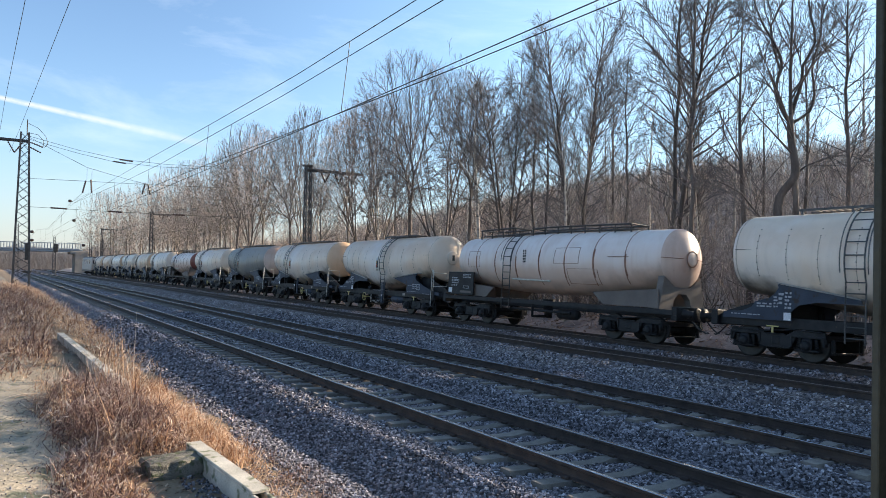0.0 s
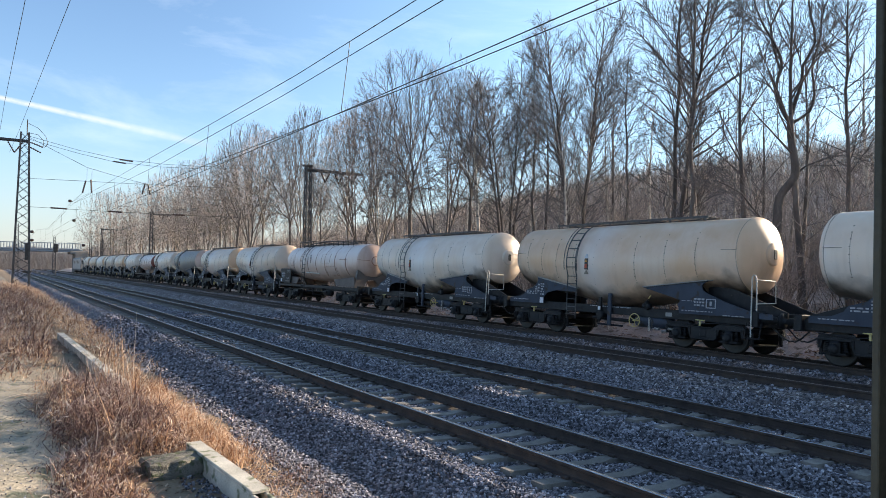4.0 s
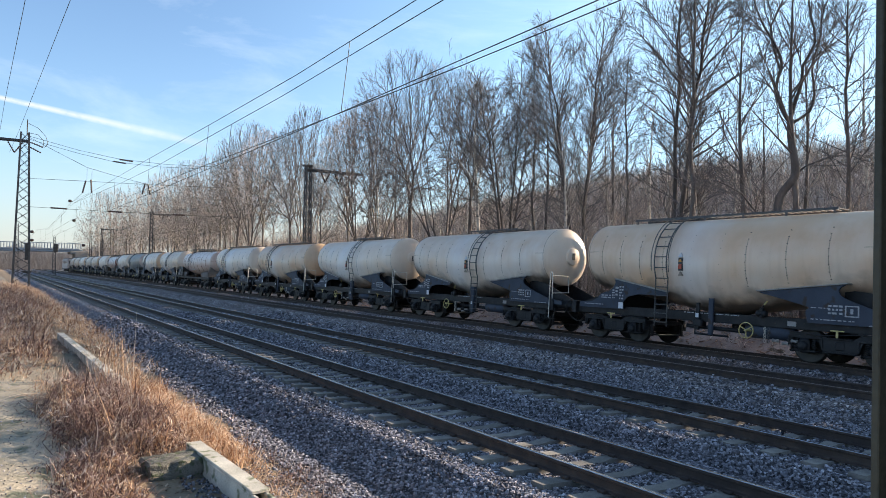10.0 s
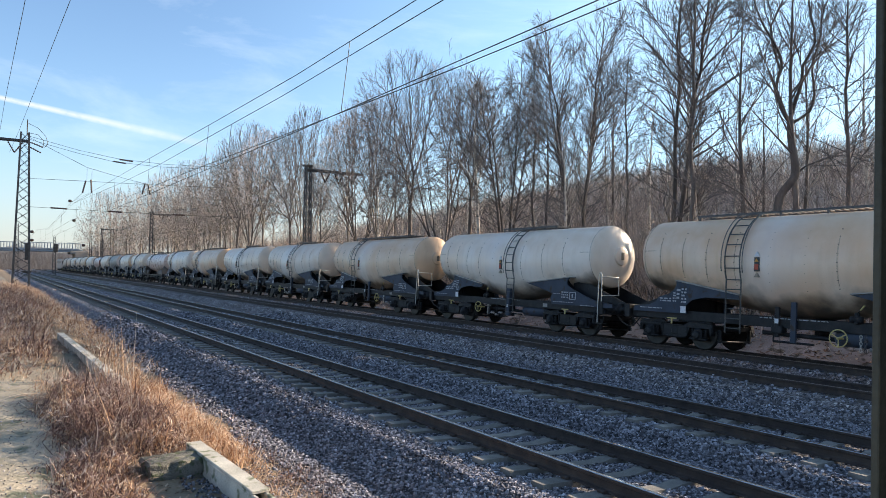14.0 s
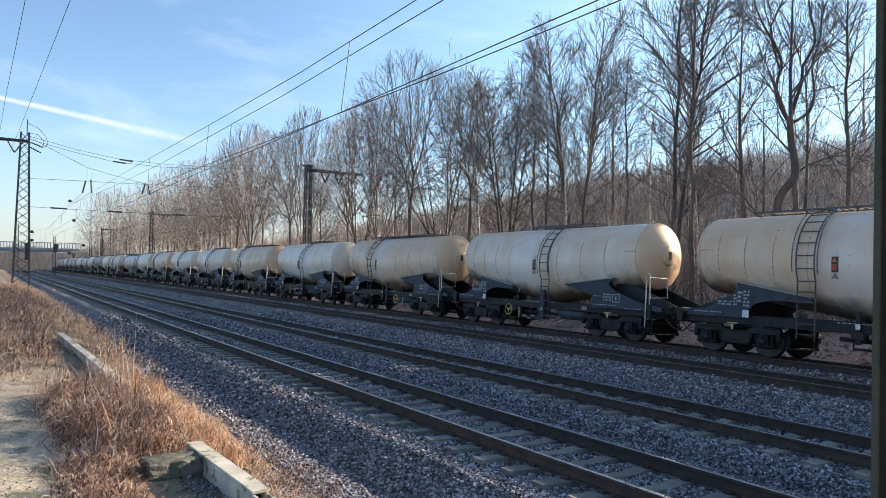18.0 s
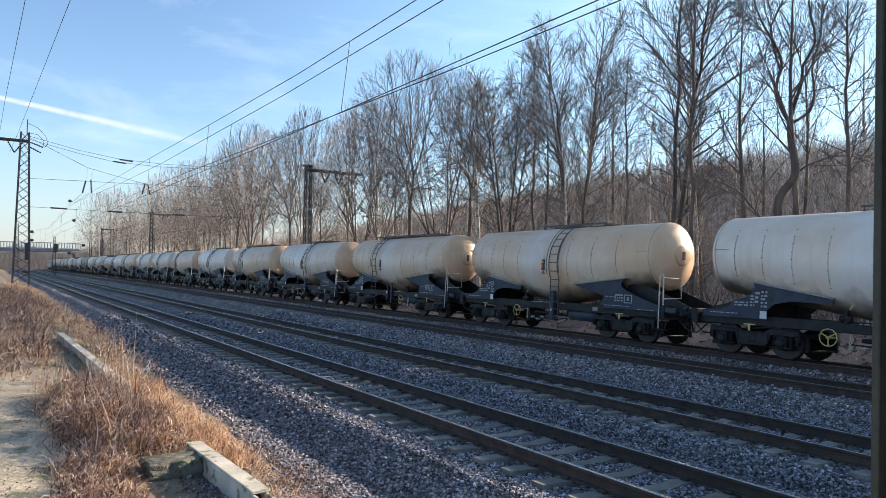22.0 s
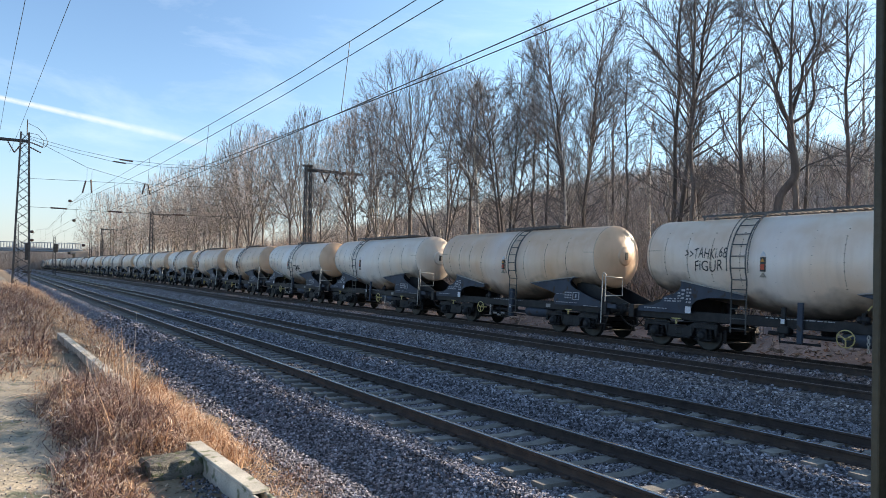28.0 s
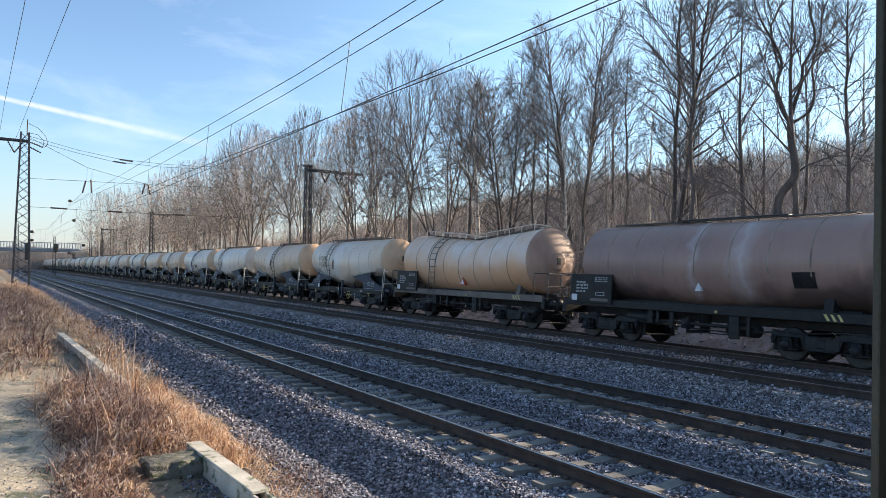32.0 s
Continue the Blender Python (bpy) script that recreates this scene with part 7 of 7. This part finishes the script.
blades("bramble_stems", 9000, spots(60, 0.36, -2.2, 1.3, 15.5, 33, 15, 0.6), 0.3, 0.008, 110, BRAMBLE, TANGLE, 14, 5, 35, 1.7)
blades("dry_grass", 8000, spots(60, 0.34, -2.2, 1.5, 15.5, 33, 16, 0.6), 0.22, 0.008, 110, GRASS_DRY, "tangled tawny dry grass clump", 15, 4, 40, 1.6)
blades("forest_undergrowth", 18000, spots(500, 0.5, 26.0, 38, 8, 170, 9), 2.4, 0.012, 70, THICKET, "brown leafless saplings and brushwood in the wood", 6, 3, 66)
blades("forest_undergrowth", 9000, spots(260, 0.5, 24.0, 28.5, 6, 90, 19, 0.2), 0.45, 0.009, 90, THICKET, "low brown brushwood on the bank behind the train", 16, 4, 40, 1.2)


def fallen_leaves(n, x0, x1, y0, y1, size, power, label, seed):
    """Curled dead leaves lying about: each a creased pair of quads."""
    r = np.random.default_rng(seed)
    x, y = r.uniform(x0, x1, n), y0 + (y1 - y0) * r.random(n) ** power
    s = size * r.uniform(0.5, 1.5, n)
    a, tilt = r.uniform(0, 2 * np.pi, n), r.normal(0, 0.45, n)
    ca, sa = np.cos(a), np.sin(a)
    z = ground_z(x, y) + 0.01 + 0.3 * s * r.random(n)
    V = []
    for u, v, h in ((-1, -0.5, 0.25), (1, -0.5, 0.35), (-1, 0, 0), (1, 0, 0.05), (-1, 0.5, 0.3), (1, 0.5, 0.2)):
        V.append(np.stack([x + s * (u * ca - v * sa), y + s * (u * sa + v * ca), z + s * (h + u * np.sin(tilt) * 0.6)], -1))
    V = np.stack(V, 1).reshape(-1, 3)
    o = (np.arange(n) * 6)[:, None]
    F = np.concatenate([o + np.array([[0, 1, 3, 2]]), o + np.array([[2, 3, 5, 4]])])
    tagged(new("fallen_leaves", raw_mesh("fallen_leaves", V, F, DEAD_LEAF)), label, "leaves", kind="stuff")


fallen_leaves(2600, 0.7, 3.6, 5.0, 15.0, 0.02, 1.0, "curled brown dead leaves on the verge", 51)
fallen_leaves(26000, 21.4, 32.0, 4.0, 110.0, 0.055, 1.6, "pinkish-brown leaf litter on the bank behind the train", 52)


def build_hill_woods():
    """Leafless crowns massed on the hillside: each a stem and a spray of twigs."""
    r = np.random.default_rng(17)
    n, k = 6500, 24
    x, y = 39 + 70 * r.random(n), r.uniform(2, 160, n)
    g = ground_z(x, y)
    h = r.uniform(2.4, 5.4, n)
    cx, cy, cz, ch = (np.repeat(a, k) for a in (x, y, g, h))
    stem = np.tile(np.arange(k) == 0, n)
    m = n * k
    az = r.uniform(0, 2 * np.pi, m)
    z0 = np.where(stem, cz - 0.3, cz + ch * r.uniform(0.25, 0.75, m))
    el = np.where(stem, 1.45, r.uniform(-0.15, 1.2, m))
    L = np.where(stem, ch * 0.95, ch * r.uniform(0.25, 0.5, m))
    w = np.where(stem, 0.04, r.uniform(0.01, 0.028, m))
    a = np.stack([cx, cy, z0], -1)
    d = np.stack([np.cos(az) * np.cos(el), np.sin(az) * np.cos(el), np.sin(el)], -1)
    c = a + d * L[:, None] + np.stack([np.zeros(m), np.zeros(m), L * 0.12], -1)
    s = np.stack([-np.sin(az + 0.7), np.cos(az + 0.7), r.normal(0, 0.3, m)], -1) * w[:, None]
    V = np.stack([a - s, a + s, c + s * 0.35, c - s * 0.35], 1).reshape(-1, 3)
    F = np.arange(m * 4).reshape(-1, 4)
    tagged(new("hill_woods", raw_mesh("hill_woods", V, F, THICKET)), "hazy brown leafless woods on the hillside", "woods", kind="stuff")


build_hill_woods()


def build_stones():
    """Loose ballast stones lying on the bed."""
    r = np.random.default_rng(12)
    cube = np.array([(x, y, z) for x in (-1, 1) for y in (-1, 1) for z in (-1, 1)], float)
    quads = np.array([(0, 1, 3, 2), (4, 6, 7, 5), (0, 4, 5, 1), (2, 3, 7, 6), (0, 2, 6, 4), (1, 5, 7, 3)])
    V, n0, F = [], 0, []
    for (x0, x1, y0, y1, n, size) in ((3.5, 9.0, 3.5, 12, 52000, 0.0158), (8.8, 14.0, 4.5, 14, 24000, 0.0185), (3.6, 13.9, 12, 24, 30000, 0.021), (3.6, 14, 24, 40, 13000, 0.03), (13.9, 20.8, 6, 26, 9000, 0.022), (-2.2, 1.6, 4.5, 16, 5000, 0.006), (1.8, 3.6, 4.5, 10, 5000, 0.012)):
        x, y = r.uniform(x0, x1, n), r.uniform(y0, y1, n)
        ok = np.ones(n, bool)
        for c in (T1, T2, T3, T4):
            lat = np.abs(x - c)
            ok &= ~(np.abs(lat - 0.7525) < 0.1)
            ph = ((y - 2.0) / 0.62) % 1.0
            ok &= ~((lat < 1.32) & ((ph < 0.2) | (ph > 0.8)))
        x, y = x[ok], y[ok]
        m = len(x)
        s = size * r.uniform(0.6, 1.35, m)
        dims = np.stack([s * r.uniform(0.8, 1.4, m), s * r.uniform(0.7, 1.1, m), s * r.uniform(0.6, 1.05, m)], -1)
        pts = cube[None] * (1 + r.uniform(-0.45, 0.1, (m, 8, 3))) * dims[:, None, :]
        a, b = r.uniform(0, 2 * np.pi, m), r.normal(0, 0.5, m)
        ca, sa, cb, sb = np.cos(a), np.sin(a), np.cos(b), np.sin(b)
        X = pts[..., 0] * cb[:, None] + pts[..., 2] * sb[:, None]
        Z = -pts[..., 0] * sb[:, None] + pts[..., 2] * cb[:, None]
        Y = pts[..., 1]
        P = np.stack([X * ca[:, None] - Y * sa[:, None] + x[:, None], X * sa[:, None] + Y * ca[:, None] + y[:, None], Z + (ground_z(x, y) + dims[:, 2] * 0.35 + 0.9 * s * r.random(m) ** 2)[:, None]], -1)
        V.append(P.reshape(-1, 3))
        F.append(((np.arange(m) * 8)[:, None, None] + quads[None]).reshape(-1, 4) + n0)
        n0 += m * 8
    me = raw_mesh("ballast_stones", np.concatenate(V), np.concatenate(F), STONE_BITS)
    tagged(new("ballast_stones", me), "loose grey crushed-stone ballast", "ballast", kind="stuff")


build_stones()


# ---- what moves ----
SPEED = ((0.0, 5.639), (8.0, 5.555), (16.0, 5.670), (24.0, 6.559), (32.0, 7.418))


def run_of_train(t):
    """Metres that the train has gone at t seconds."""
    s = 0.0
    for (t0, v0), (t1, v1) in zip(SPEED, SPEED[1:]):
        d = min(max(t - t0, 0.0), t1 - t0)
        s += v0 * d + (v1 - v0) / (t1 - t0) * d * d / 2
    return s


ROLL_STEP = 0.08


def motions():
    turning = {w for w, y0 in TRAIN if -190 < y0 < 45}
    for w, y0 in TRAIN:
        walk(w, [(t, pose(T4, y0 + run_of_train(t), 0, 0, CANT, 0)) for t in [0.5 * i for i in range(65)]])
        if w in turning:
            for o in w.children:
                if o.name.startswith("wheelset"):
                    x, y, z = o.matrix_basis.translation
                    walk(o, [(i * ROLL_STEP, pose(x, y, z, -math.degrees(run_of_train(i * ROLL_STEP) / 0.46) % 360, 0, 0)) for i in range(int(32 / ROLL_STEP) + 1)])


motions()
